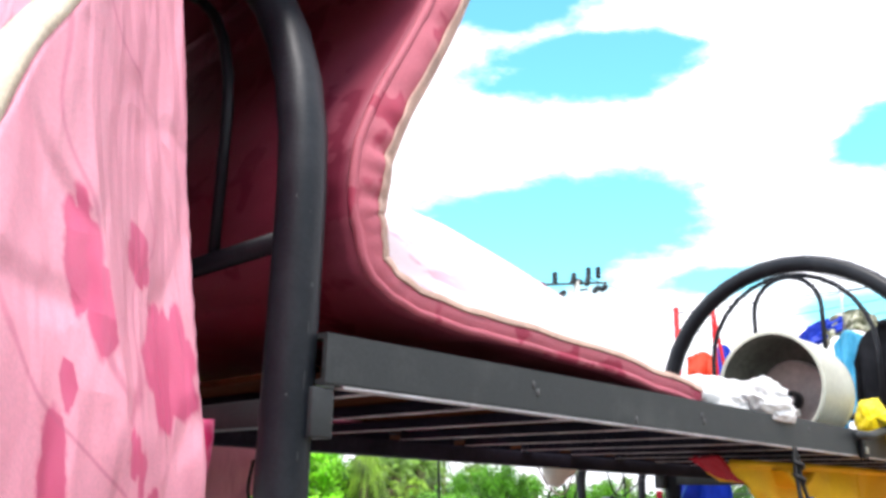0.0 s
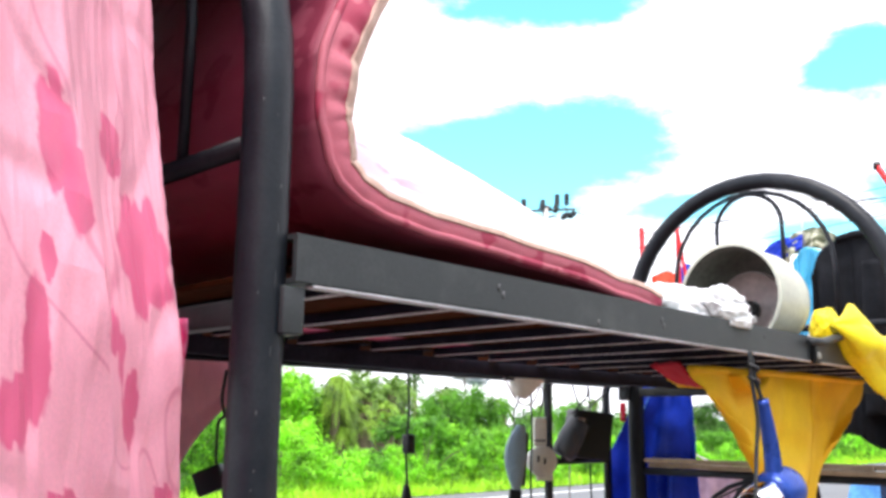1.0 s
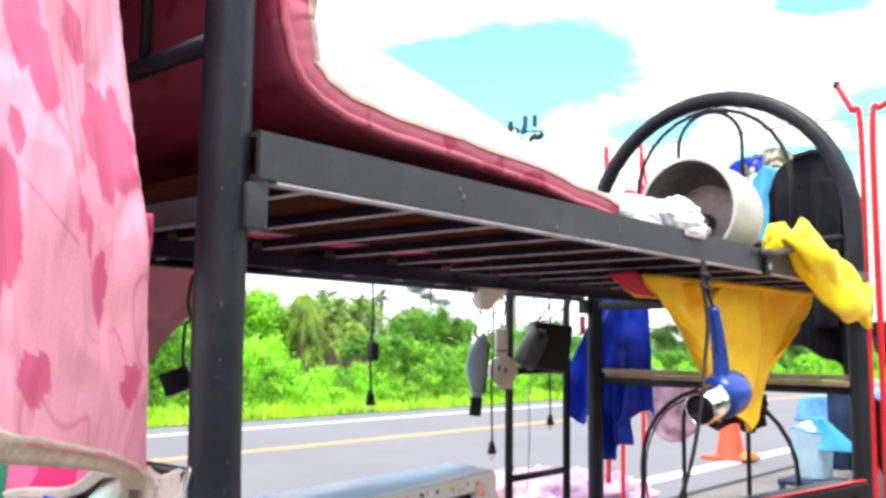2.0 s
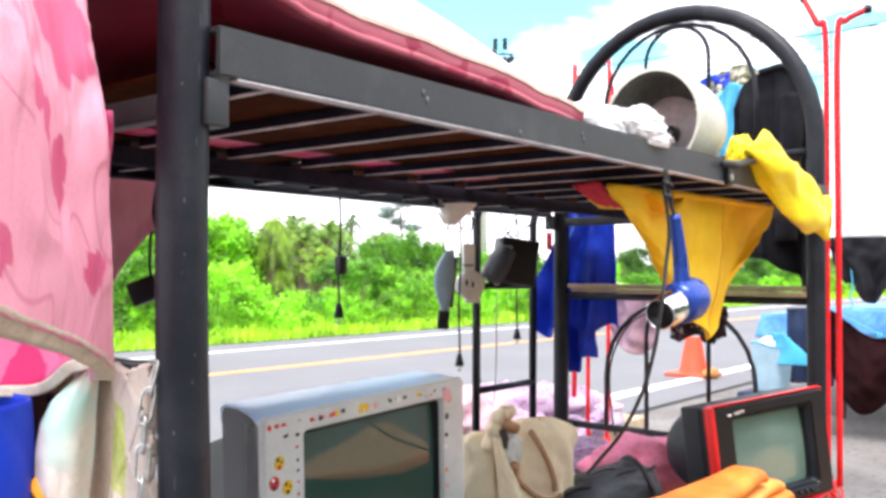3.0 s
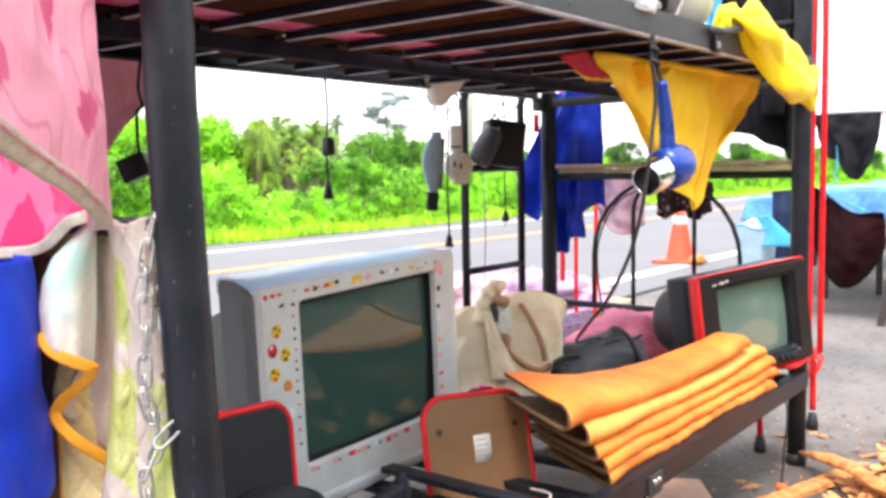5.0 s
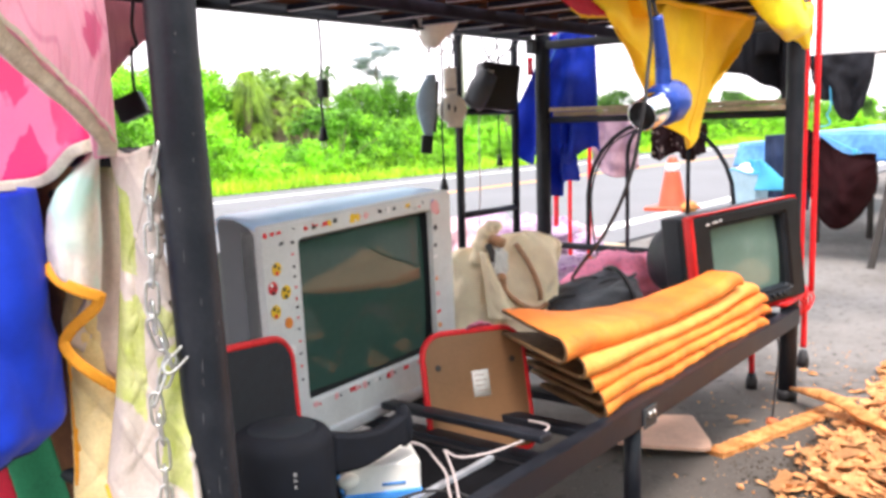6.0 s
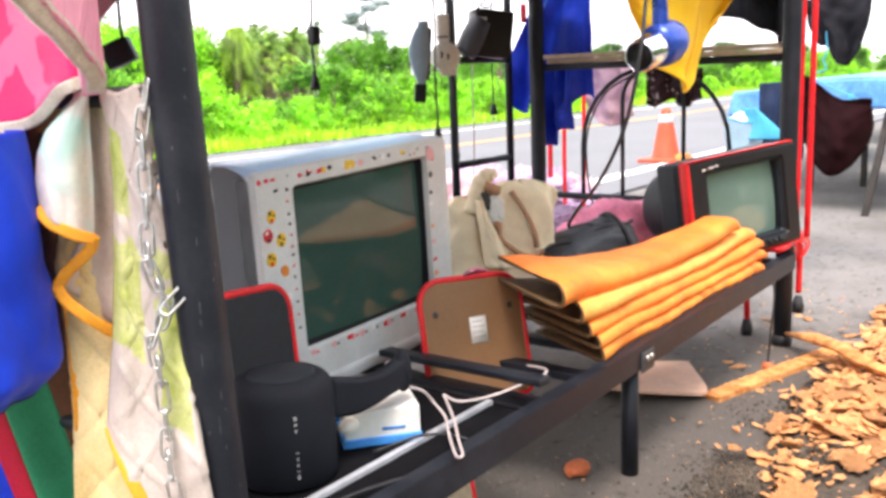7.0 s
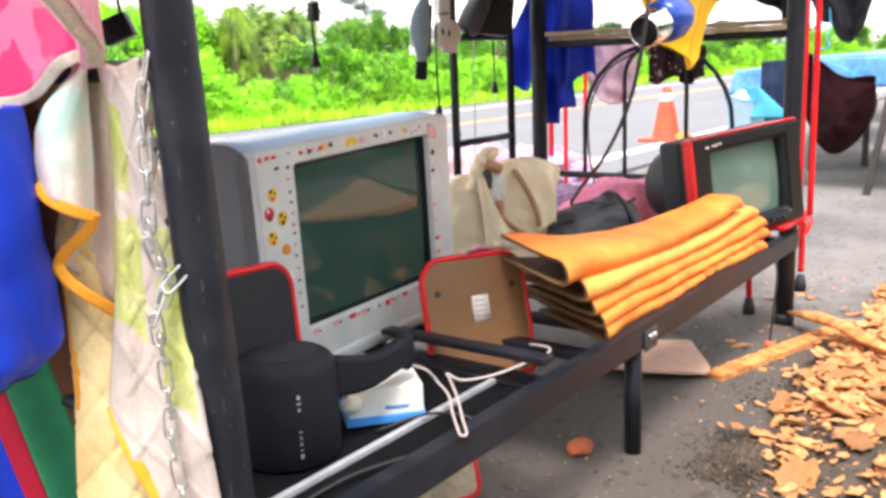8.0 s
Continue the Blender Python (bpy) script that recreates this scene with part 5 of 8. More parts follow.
def panel_thing(name, m, w, h, r, face, label, labelled):
    """A hardboard panel with rounded top corners and a red edge trim."""
    t = thing(name, label, "panel", m)
    bm = bmesh.new()
    out = []
    for sx, sz, a0, rr in ((1, 1, 0, r), (-1, 1, 90, r), (-1, -1, 180, 0.02), (1, -1, 270, 0.02)):
        for k in range(7):
            a = radians(a0 + 90 * k / 6)
            out.append((sx * (w / 2 - rr) + rr * math.cos(a), sz * (h / 2 - rr) + rr * math.sin(a)))
    A = [bm.verts.new((x, -0.004, z)) for x, z in out]
    B = [bm.verts.new((x, 0.004, z)) for x, z in out]
    bm.faces.new(A)
    bm.faces.new(B[::-1])
    for k in range(len(A)):
        bm.faces.new((A[k], A[(k + 1) % len(A)], B[(k + 1) % len(A)], B[k]))
    part("board", bm, M[face], t, world=False, smooth=False)
    part("edge_trim", tube([(x, 0, z) for x, z in out] + [(out[0][0], 0, out[0][1])], 0.0062, 8, caps=False), M["red_paint"], t, "red plastic edge trim", world=False)
    if labelled:
        tag = part("paper_label", box((-0.012, -0.0052, -0.008), (0.024, -0.0042, 0.042), 0), M["paper"], t, "white paper label", world=False)
        for i in range(4):
            part("print_bar", box((-0.007, -0.0058, 0.002 + 0.010 * i), (0.019 - 0.004 * (i % 2), -0.0054, 0.0036 + 0.010 * i), 0), M["cardboard"], tag, "grey print", world=False)
        for x in (-0.082, 0.082):
            part("screw_dot", lathe([(0, -0.0055), (0.006, -0.0052), (0.007, -0.004), (0, -0.004)], 10, Matrix.Translation((x, 0.0008, 0.055)) @ pose(0, 0, 0, -90, 0, 0)), M["wood_dark"], t, world=False)


panel_thing("backrest_panel", Matrix.Translation((0.803, 0.226, 0.298)) @ pose(0, 0, 0, 0, 0, -24) @ pose(0, 0, 0, -15, 0, 0) @ pose(0, 0, 0, 0, 1.8, 0), 0.222, 0.236, 0.045, "hardboard", "brown hardboard panel with red edge trim and a paper label", True)
panel_thing("backrest_panel", Matrix.Translation((0.30, 0.285, 0.372)) @ pose(0, 0, 0, 0, 0, 6) @ pose(0, 0, 0, -8, 0, 0) @ pose(0, 0, 0, 0, 4, 0), 0.20, 0.235, 0.04, "tv_dark", "black panel with red edge trim standing behind the speaker", False)
panel_thing("backrest_panel", Matrix.Translation((0.60, 0.22, 0.115)) @ pose(0, 0, 0, 0, 0, -25) @ pose(0, 0, 0, -18, 0, 0), 0.20, 0.22, 0.03, "timber", "pale panel with red trim leaning under the bed", False)


def orange_stack():
    t = thing("folded_rubber_sheets", "stack of folded bright orange sheets with dark underside", "folded sheets", (1.28, 0.1, 0.262))
    # height at the open end and at the far end, start, end, front, depth of each folded sheet from the bottom up
    specs = ((0.030, 0.032, 0.862, 1.74, -0.016, 0.20), (0.026, 0.032, 0.850, 1.77, -0.014, 0.21), (0.032, 0.034, 0.832, 1.75, -0.006, 0.21), (0.040, 0.036, 0.808, 1.69, -0.002, 0.215), (0.050, 0.046, 0.752, 1.59, 0.004, 0.22))
    zl = zr = 0.2690
    for i, (hl, hr, x0, x1, yf, yb) in enumerate(specs):
        def f(u, v, hl=hl, hr=hr, x0=x0, x1=x1, yf=yf, yb=yb, zl=zl, zr=zr, i=i):
            x = lerp(x0, x1, u)
            hh = lerp(hl, hr, u) * (1 + 0.16 * nz(u * 5, i * 3.3))
            if u > 0.93:
                hh *= math.sqrt(max(0.05, 1 - ((u - 0.93) / 0.07) ** 2 * 0.9))
            rr = hh / 2
            fy = yf + 0.012 * nz(u * 4 + i * 3, 1) + 0.012 * math.sin(u * 3.1) - 0.012 * u + 0.002 * nz(u * 40, v * 3, i) + (0.0045 * abs(math.sin(u * 46 + 2 * nz(u * 9, i))) * min(1, u * 3) if i < 2 else 0)
            back = lerp(yb, 0.045, u ** 0.85) + 0.010 * math.sin(u * 5 + i)
            arc = math.pi * rr
            run = back - fy - rr
            tot = 2 * run + arc
            s = v * tot
            if s < run:
                y, zz = back - s, hh
            elif s < run + arc:
                a = (s - run) / rr
                y, zz = fy + rr - rr * math.sin(a), rr + rr * math.cos(a)
            else:
                y, zz = fy + rr + (s - run - arc), 0.0
            wav = (0.010 * nz(u * 3.5 + i * 7, y * 6, i) + 0.003 * nz(u * 16, y * 14, i)) * (zz > rr)
            # the open end pinches together towards the back; the top leaf droops there
            pinch = max(0, 1 - u * 5) * max(0, y - 0.05) / 0.2
            zz = zz * (1 - 0.45 * min(1, pinch)) if i < 4 else zz + 0.012 * pinch
            flat = 1 - 0.20 * math.sin(math.pi * u ** 1.3)
            return V(x + 0.55 * (y - fy) * (1 - u) ** 2, y, 0.269 + (lerp(zl, zr, u) - 0.269 + lerp(rr, zz, 0.86)) * flat + wav * 0.5)
        part("sheet", cloth(f, 110, 48, 0.0065, two=True), [M["sheet_back"], M["orange_sheet"] if i != 3 else M["orange_pale"]], t, recalc=False)
        zl += hl * 0.95
        zr += hr * 0.98
    return t


orange_stack()
solo("rose_cloth", cloth(lambda u, v: V(lerp(0.805, 0.895, u), lerp(0.240, 0.285, v), 0.426 + 0.006 * math.sin(u * 5) + 0.006 * nz(u * 9, v * 9) - 0.03 * v - 0.012 * u), 24, 16, 0.004), M["rose"], "rose pink cloth tucked behind the orange sheets", "cloth")


def canvas_bag():
    t = thing("cloth_bag", "slouching beige canvas bag with tan leather straps", "bag", (1.2, 0.44, 0.2505))
    right, fore, c0 = V(0.557, -0.8305, 0), V(0.8305, 0.557, 0), V(1.195, 0.437, 0)

    def at(a, z, d=0.0):
        """a: across the bag's front, z: height, d: depth behind the front."""
        return c0 + right * a + fore * d + V(0, 0, z)

    def sack(a0, a1, top, depth, seed, lean):
        """A soft squarish pouch: full at the foot, creased and drawn in at the top."""
        def f(u, v):
            q = u * 2 * math.pi
            h = v
            wide = (a1 - a0) / 2 * (1 - 0.10 * h ** 3) * (1 if h < 0.86 else math.sqrt(max(0.0, 1 - ((h - 0.86) / 0.14) ** 2)))
            deep = depth * (1 - 0.35 * h ** 2) * (1 if h < 0.86 else math.sqrt(max(0.0, 1 - ((h - 0.86) / 0.14) ** 2)))
            cx, sx = math.cos(q), math.sin(q)
            p = 0.62
            x = abs(cx) ** p * (1 if cx > 0 else -1)
            y = abs(sx) ** p * (1 if sx > 0 else -1)
            fold = 0.010 * (1 - 2 * abs(math.sin(q * 2.5 + h * 3 + 2.5 * nz(h * 2, seed)))) * (0.3 + 0.7 * h) + 0.012 * nz(cx * 2, sx * 2 + seed, h * 4) + 0.005 * nz(cx * 6, sx * 6 + seed, h * 9)
            k = 1 + fold / 0.07
            sag = 0.008 * nz(cx * 3, sx * 3, seed)
            return at((a0 + a1) / 2 + x * wide * k + lean * h, lerp(0.2515, top + sag, h), 0.07 + y * deep * k)
        return f
    left = sack(-0.150, -0.002, 0.505, 0.075, 3.0, 0.012)
    other = sack(-0.022, 0.150, 0.540, 0.070, 8.0, -0.006)
    part("body", cloth(left, 72, 44, 0.003), M["canvas"], t)
    part("second_pocket", cloth(other, 72, 44, 0.003), M["canvas"], t)
    # a flap of the first pouch that falls across the front
    def flap(u, v):
        a = lerp(lerp(-0.045, -0.028, v), lerp(-0.030, 0.045, v ** 1.3), u)
        return at(a, lerp(0.505, 0.345, v), -0.004 - 0.016 * math.sin(u * 2.6) + 0.004 * nz(u * 5, v * 6, 2) - 0.006 * v)
    part("front_flap", cloth(flap, 20, 36, 0.003), M["canvas"], t, "flap of beige canvas")
    part("flap_edge", tube([flap(1.0, q / 24) for q in range(25)], 0.0028, 6), M["canvas"], t)
    # the neck drawn up into a knotted loop
    hoop = smooth_path([at(-0.048, 0.470, 0.03), at(-0.042, 0.518, 0.03), at(-0.030, 0.548, 0.03), at(-0.012, 0.560, 0.03), at(0.000, 0.550, 0.03)], 6)
    part("knotted_handle", tube(hoop, 0.014, 14, radii=[(0.025 - 0.010 * (q / 24)) * (1 + 0.10 * math.sin(q * 1.3)) for q in range(25)]), M["canvas"], t, "knotted canvas handle")
    part("handle_lining", tube(smooth_path([at(-0.022, 0.535, 0.018), at(-0.004, 0.528, 0.014), at(0.008, 0.522, 0.020)], 6), 0.013, 10), M["strap"], t, "tan leather lining of the handle")
    part("neck_fold", tube(smooth_path([at(-0.026, 0.520, 0.012), at(-0.018, 0.498, 0.002), at(-0.020, 0.480, -0.002)], 5), 0.009, 8), M["wood_dark"], t, "dark inner fold")
    part("paper", blob(at(-0.002, 0.470, 0.02), (0.030, 0.022, 0.040), 0.3, 2.6, 4, 5), M["paper"], t, "white paper showing between the pouches")
    # two leather straps lying on the front of the second pouch
    for pts in (((0.040, 0.520), (0.062, 0.488), (0.082, 0.448), (0.094, 0.412), (0.096, 0.388)), ((0.008, 0.440), (0.012, 0.412), (0.034, 0.390), (0.060, 0.372), (0.090, 0.366), (0.112, 0.380))):
        part("strap", tube(smooth_path([at(a, z, -0.008 if z < 0.5 else 0.012) for a, z in pts], 6), 0.0065, 8), M["strap"], t, "tan leather strap")
    part("strap_end", blob(at(0.004, 0.442, -0.006), (0.012, 0.012, 0.012), 0.1, 2.0, 3, 4), M["strap"], t)


canvas_bag()


def black_holdall():
    t = thing("black_holdall", "small grey-black zipped bag lying on its side", "bag", (1.42, 0.30, 0.2505))
    m = Matrix.Translation((1.375, 0.290, 0.352)) @ pose(0, 0, 0, 0, -14, -34)
    bm = bmesh.new()
    bmesh.ops.create_icosphere(bm, subdivisions=5, radius=1.0)
    for v in bm.verts:
        d = v.co.normalized()
        q = Vector([abs(c) ** 0.7 * (1 if c > 0 else -1) for c in d])
        r = 1 + 0.10 * noise.noise(d * 2.2) + 0.05 * (1 - 2.2 * abs(noise.noise(d * 4.5 + Vector((3, 1, 2)))))
        v.co = Vector((q.x * 0.125 * r, q.y * 0.072 * r, q.z * 0.072 * r))
    bm.transform(m)
    part("body", bm, M["grey_nylon"], t)
    ring = lambda k, x: m @ V(x, 0.080 * math.cos(k * 0.2618), 0.078 * math.sin(k * 0.2618))
    part("seam", tube([ring(k, 0.080) for k in range(25)], 0.006, 6), M["rubber"], t, "black edge piping")
    part("zip", tube([m @ V(-0.12 + 0.0098 * k, -0.045, 0.060 + 0.006 * math.sin(k * 0.5)) for k in range(25)], 0.004, 6), M["rubber"], t, "black zip")
    part("end_panel", blob(m @ V(-0.098, -0.01, 0.0), (0.035, 0.035, 0.055), 0.1, 2.0, 4, 3), M["jacket"], t, "darker end panel")


black_holdall()
solo("rose_cloth", blob((1.88, 0.45, 0.325), (0.21, 0.15, 0.085), 0.3, 2.6, 4, 6, 0.15), M["rose"], "crumpled rose pink cloth in a heap", "cloth")
solo("rose_cloth", blob((1.88, 0.62, 0.32), (0.10, 0.11, 0.06), 0.35, 2.6, 4, 9, 0.15), M["lilac"], "crumpled lilac cloth in a heap", "cloth")


# ---- things on and under the upper deck ----
def cooking_pot():
    m = Matrix.Translation((1.195, 0.095, 1.201)) @ pose(0, 0, 0, 0, 0, 1) @ pose(0, 0, 0, 0, 90, 0) @ pose(0, 0, 0, 4, 0, 0)
    t = thing("cooking_pot", "pale enamel pot lying on its side with open mouth", "pot", m)
    R0, L = 0.107, 0.170
    part("wall", lathe([(R0 - 0.004, 0.0), (R0 + 0.003, -0.002), (R0 + 0.004, 0.004), (R0, 0.010), (R0 * 0.98, L * 0.7), (R0 * 0.90, L * 0.92), (R0 * 0.72, L), (0, L)], 40), M["pot"], t, world=False)
    part("inside", lathe([(R0 - 0.004, 0.0), (R0 - 0.006, 0.01), (R0 * 0.93, L * 0.62), (0.0, L * 0.62)], 40), M["pot_in"], t, "dull metal inside", world=False)
    part("bottom_disc", lathe([(0.070, L * 0.50), (0.074, L * 0.52), (0.074, L * 0.62), (0, L * 0.62), (0, L * 0.50)], 32, Matrix.Translation((0.015, -0.012, -0.02))), M["pot_disc"], t, "pinkish grey heating plate", world=False)
    part("hub", lathe([(0.012, 0.006), (0.012, 0.0), (0.018, 0.0), (0.020, 0.006), (0.020, 0.02), (0.012, 0.02), (0.012, 0.006)], 20, Matrix.Translation((0.022, -0.010, L * 0.50 - 0.032))), M["black"], t, "black hub ring", world=False)


cooking_pot()


def crumple(c, s, seed, mt, label, name="plastic_bag", cat="plastic bag", amp=0.5):
    """A lump of thin film: broad lobes with sharp ridges between flat facets."""
    bm = bmesh.new()
    bmesh.ops.create_icosphere(bm, subdivisions=5, radius=1.0)
    o = Vector((seed * 1.7, seed, 0))
    for v in bm.verts:
        d = v.co.normalized()
        r = 1 + amp * 0.7 * noise.noise(d * 1.6 + o)
        for k, (fq, a) in enumerate(((2.6, 0.34), (5.5, 0.20), (11.0, 0.10))):
            r += amp * a * (1 - 2.4 * abs(noise.noise(d * fq + o * (k + 2))))
        q = d * r
        if q.z < -0.7:
            q.z = -0.7 + (q.z + 0.7) * 0.1
        v.co = Vector((q.x * s[0], q.y * s[1], q.z * s[2])) + Vector(c)
    return solo(name, bm, M[mt], label, cat, smooth=True)


crumple((0.88, 0.05, 1.128), (0.15, 0.06, 0.045), 2, "white_bag", "white plastic bag lying on the upper bunk", amp=0.35)
crumple((0.955, 0.0, 1.134), (0.085, 0.036, 0.034), 5, "white_bag", "crumpled white plastic bag spilling over the rail")
crumple((1.06, 0.10, 1.128), (0.06, 0.05, 0.030), 8, "jacket", "dark crumpled cloth beside the pot", "dark_cloth", "cloth")
crumple((1.50, 0.16, 1.225), (0.05, 0.05, 0.085), 11, "white_bag", "white plastic bag stuffed behind the pot", amp=0.25)
crumple((1.50, 0.02, 1.155), (0.03, 0.03, 0.045), 14, "yellow_glossy", "yellow nylon cloth tucked beside the pot", "yellow_cloth", "cloth", 0.25)
crumple((1.50, -0.01, 1.155), (0.012, 0.012, 0.014), 15, "red_cloth", "small red cloth knot on the rail", "red_knot", "cloth", 0.25)


def clasp():
    t = thing("rail_tie", "grey metal peg and black clip on the bed rail", "clip", (1.32, -0.04, 1.09))
    part("peg", tube([(1.235, -0.045, 1.107), (1.30, -0.046, 1.110), (1.40, -0.05, 1.130)], 0.008, 10), M["frame_worn"], t, "grey metal peg")
    clip = part("clip", box((1.262, -0.044, 1.066), (1.290, -0.035, 1.104), 0.002), M["black"], t, "black clip")
    part("clip_eye", box((1.270, -0.047, 1.076), (1.282, -0.043, 1.088), 0.001), M["zinc"], clip)


clasp()


def yellow_wrap():
    """A yellow nylon garment hung over the front rail."""
    path = smooth_path([(1.345, -0.050, 1.150), (1.45, -0.058, 1.165), (1.54, -0.070, 1.125), (1.64, -0.074, 1.098), (1.74, -0.070, 1.080), (1.82, -0.062, 1.068)], 8)

    def f(u, v):
        c = along(path, u)
        shut = min(1, 0.10 + u * 5)
        w = (0.035 + 0.05 * math.sin(min(1, u * 1.15) * 2.6)) * shut
        a = lerp(-0.2, 2 * math.pi - 0.3, v)
        r = 1 + 0.30 * nz(u * 4, math.cos(a) * 1.5, math.sin(a) * 1.5) + 0.16 * (1 - 2 * abs(math.sin(a * 1.5 + u * 6 + 1.5 * nz(u * 3, 2))))
        return c + V(0.10 * (v - 0.5) * u, 0.030 * shut * math.cos(a) * r, -w * 0.55 + w * 0.85 * math.sin(a) * r)
    t = thing("yellow_garment", "bright yellow nylon garment bundled over the bed rail", "garment", (1.6, -0.08, 1.1))
    part("body", cloth(lambda u, v: f(u * 0.80, v), 60, 56, 0.003), M["yellow_glossy"], t)
    part("sleeve", cloth(lambda u, v: f(0.78 + u * 0.22, v) + V(0, -0.004 * math.sin(v * 18), 0), 24, 56, 0.003), M["yellow_glossy"], t)
    part("hem", tube([f(1.0, k / 40) for k in range(41)], 0.003, 6), M["yellow"], t, "stitched hem")


yellow_wrap()


def hanging(name, top, drop, taper, mt, label, category="garment", nu=40, nv=40, amp=0.012, waves=5.0, seed=0, shape=None, thick=0.003):
    """A cloth hung along a line of points. drop(u): how far it falls; taper(u, v): sideways shift along the line (0 to 1)."""
    line = smooth_path(top, 6)
    d = (Vector(top[-1]) - Vector(top[0]))
    n = V(-d.y, d.x, 0).normalized()

    def f(u, v):
        uu = taper(u, v)
        p = along(line, uu)
        if uu < 0 or uu > 1:
            p = p + d * (uu if uu < 0 else uu - 1)
        k = amp * (0.3 + v) * math.sin(u * waves * 2 * math.pi + 2 * nz(u * 3, v * 2, seed)) + amp * 0.8 * nz(u * 6, v * 5, seed + 3)
        return V(p.x, p.y, p.z - drop(u) * v) + n * k
    bm = cloth(f, nu, nv, thick)
    return solo(name, bm, M[mt], label, category)


def yellow_skirt():
    t = thing("yellow_skirt", "deep yellow cloth hanging from the upper bunk", "garment", (1.40, 0.065, 1.05))
    line = smooth_path([(0.975, 0.07, 1.05), (1.40, 0.065, 1.058), (1.82, 0.06, 1.06)], 6)

    def f(u, v):
        drop = 0.245 + 0.075 * math.exp(-((u - 0.58) / 0.25) ** 2) - 0.10 * max(0, u - 0.80) / 0.2 - 0.12 * max(0, 0.2 - u) / 0.2
        p = along(line, lerp(u, 0.26 + u * 0.46, v ** 1.5))
        k = 0.014 * (0.3 + v) * math.sin(u * 10 + 2 * nz(u * 3, v * 2, 4)) + 0.012 * nz(u * 6, v * 5, 7) + 0.005 * (1 - 2 * abs(math.sin(u * 13 + v * 2.5))) * (1 - 0.5 * v)
        return V(p.x, p.y + k, p.z - drop * v)
    part("body", cloth(f, 90, 60, 0.003), M["yellow"], t)
    part("waistband", tube([f(k / 60, 0.0) + V(0, -0.002, -0.004) for k in range(61)], 0.007, 7), M["yellow"], t, "gathered top edge")
    part("hem", tube([f(k / 60, 1.0) for k in range(61)], 0.0026, 6), M["yellow"], t, "stitched lower hem")
    part("seam", tube([f(0.62, k / 30) + V(0, -0.0025, 0) for k in range(31)], 0.0013, 5), M["yellow"], t)


yellow_skirt()
solo("red_cloth", cloth(lambda u, v: V(lerp(1.020, 1.280, u) + 0.04 * (v - 0.5), lerp(0.11, 0.19, v), 1.060 - 0.044 * math.sin(u * math.pi) ** 1.2 * (1 - 0.3 * v) + 0.004 * nz(u * 9, v * 7)), 20, 16, 0.004), M["red_cloth"], "bright red cloth sagging between the bed slats", "cloth")
solo("yellow_scrap", cloth(lambda u, v: V(lerp(1.12, 1.24, u), lerp(0.04, 0.20, v), 1.040 - 0.03 * math.sin(u * math.pi) * (1 - v * 0.5) + 0.004 * nz(u * 9, v * 7, 4)), 20, 14, 0.004), M["yellow"], "yellow cloth scrap sagging between the slats", "cloth")
def blue_garment():
    t = thing("blue_garment", "royal blue garment with pale piping hung on the back post", "garment", (2.06, 0.75, 1.0))

    def body(u, v):
        y = lerp(0.815, 0.645, u) + 0.125 * (1 - u) * min(1, v * 1.7) - 0.01 * u * v
        k = 0.022 * (0.3 + v) * math.sin(u * 15 + 2 * nz(u * 3, v * 2, 7)) + 0.014 * nz(u * 6, v * 5, 3)
        return V(2.06 + k, y, 1.095 - 0.010 * abs(2 * u - 1) - (0.395 + 0.030 * math.sin(u * 12)) * v)

    def tail(u, v):
        y = lerp(0.850, 0.735, u) + (0.45 - u) * 0.03 * v
        k = 0.018 * (0.4 + v) * math.sin(u * 13 + 1.0) + 0.012 * nz(u * 6, v * 5, 9)
        return V(2.075 + k, y, 0.80 - (0.30 - 0.12 * u + 0.012 * math.sin(u * 14)) * v)
    part("body", cloth(body, 50, 44, 0.003), M["blue_cloth"], t)
    part("tail", cloth(tail, 44, 36, 0.003), M["blue_cloth"], t)
    part("piping", tube([body(0.30 + 0.02 * math.sin(k * 0.3), k / 30) + V(-0.004, 0, 0) for k in range(31)], 0.0020, 5), M["tarp"], t, "pale blue piping")
    part("hem", tube([body(k / 40, 1.0) for k in range(41)], 0.0026, 6), M["blue_cloth"], t)
    part("red_tab", cloth(lambda u, v: V(2.045, lerp(0.885, 0.865, u), lerp(1.02, 0.96, v)), 4, 6, 0.004), M["red_cloth"], t, "small red tab")


blue_garment()
hanging("pale_pink_garment", [(2.30, 0.78, 0.82), (2.30, 0.68, 0.825), (2.30, 0.60, 0.82)], lambda u: 0.17 + 0.05 * math.sin(u * 3), lambda u, v: u, "pale_pink", "pale pink garment hanging behind the bed end", waves=2, seed=3)
hanging("dotted_garment", [(2.02, 0.43, 0.79), (2.02, 0.34, 0.79), (2.02, 0.255, 0.79)], lambda u: 0.10 + 0.012 * math.sin(u * 11), lambda u, v: u, "dotted", "dark maroon dotted garment hanging from the crossbar", waves=3, seed=5)


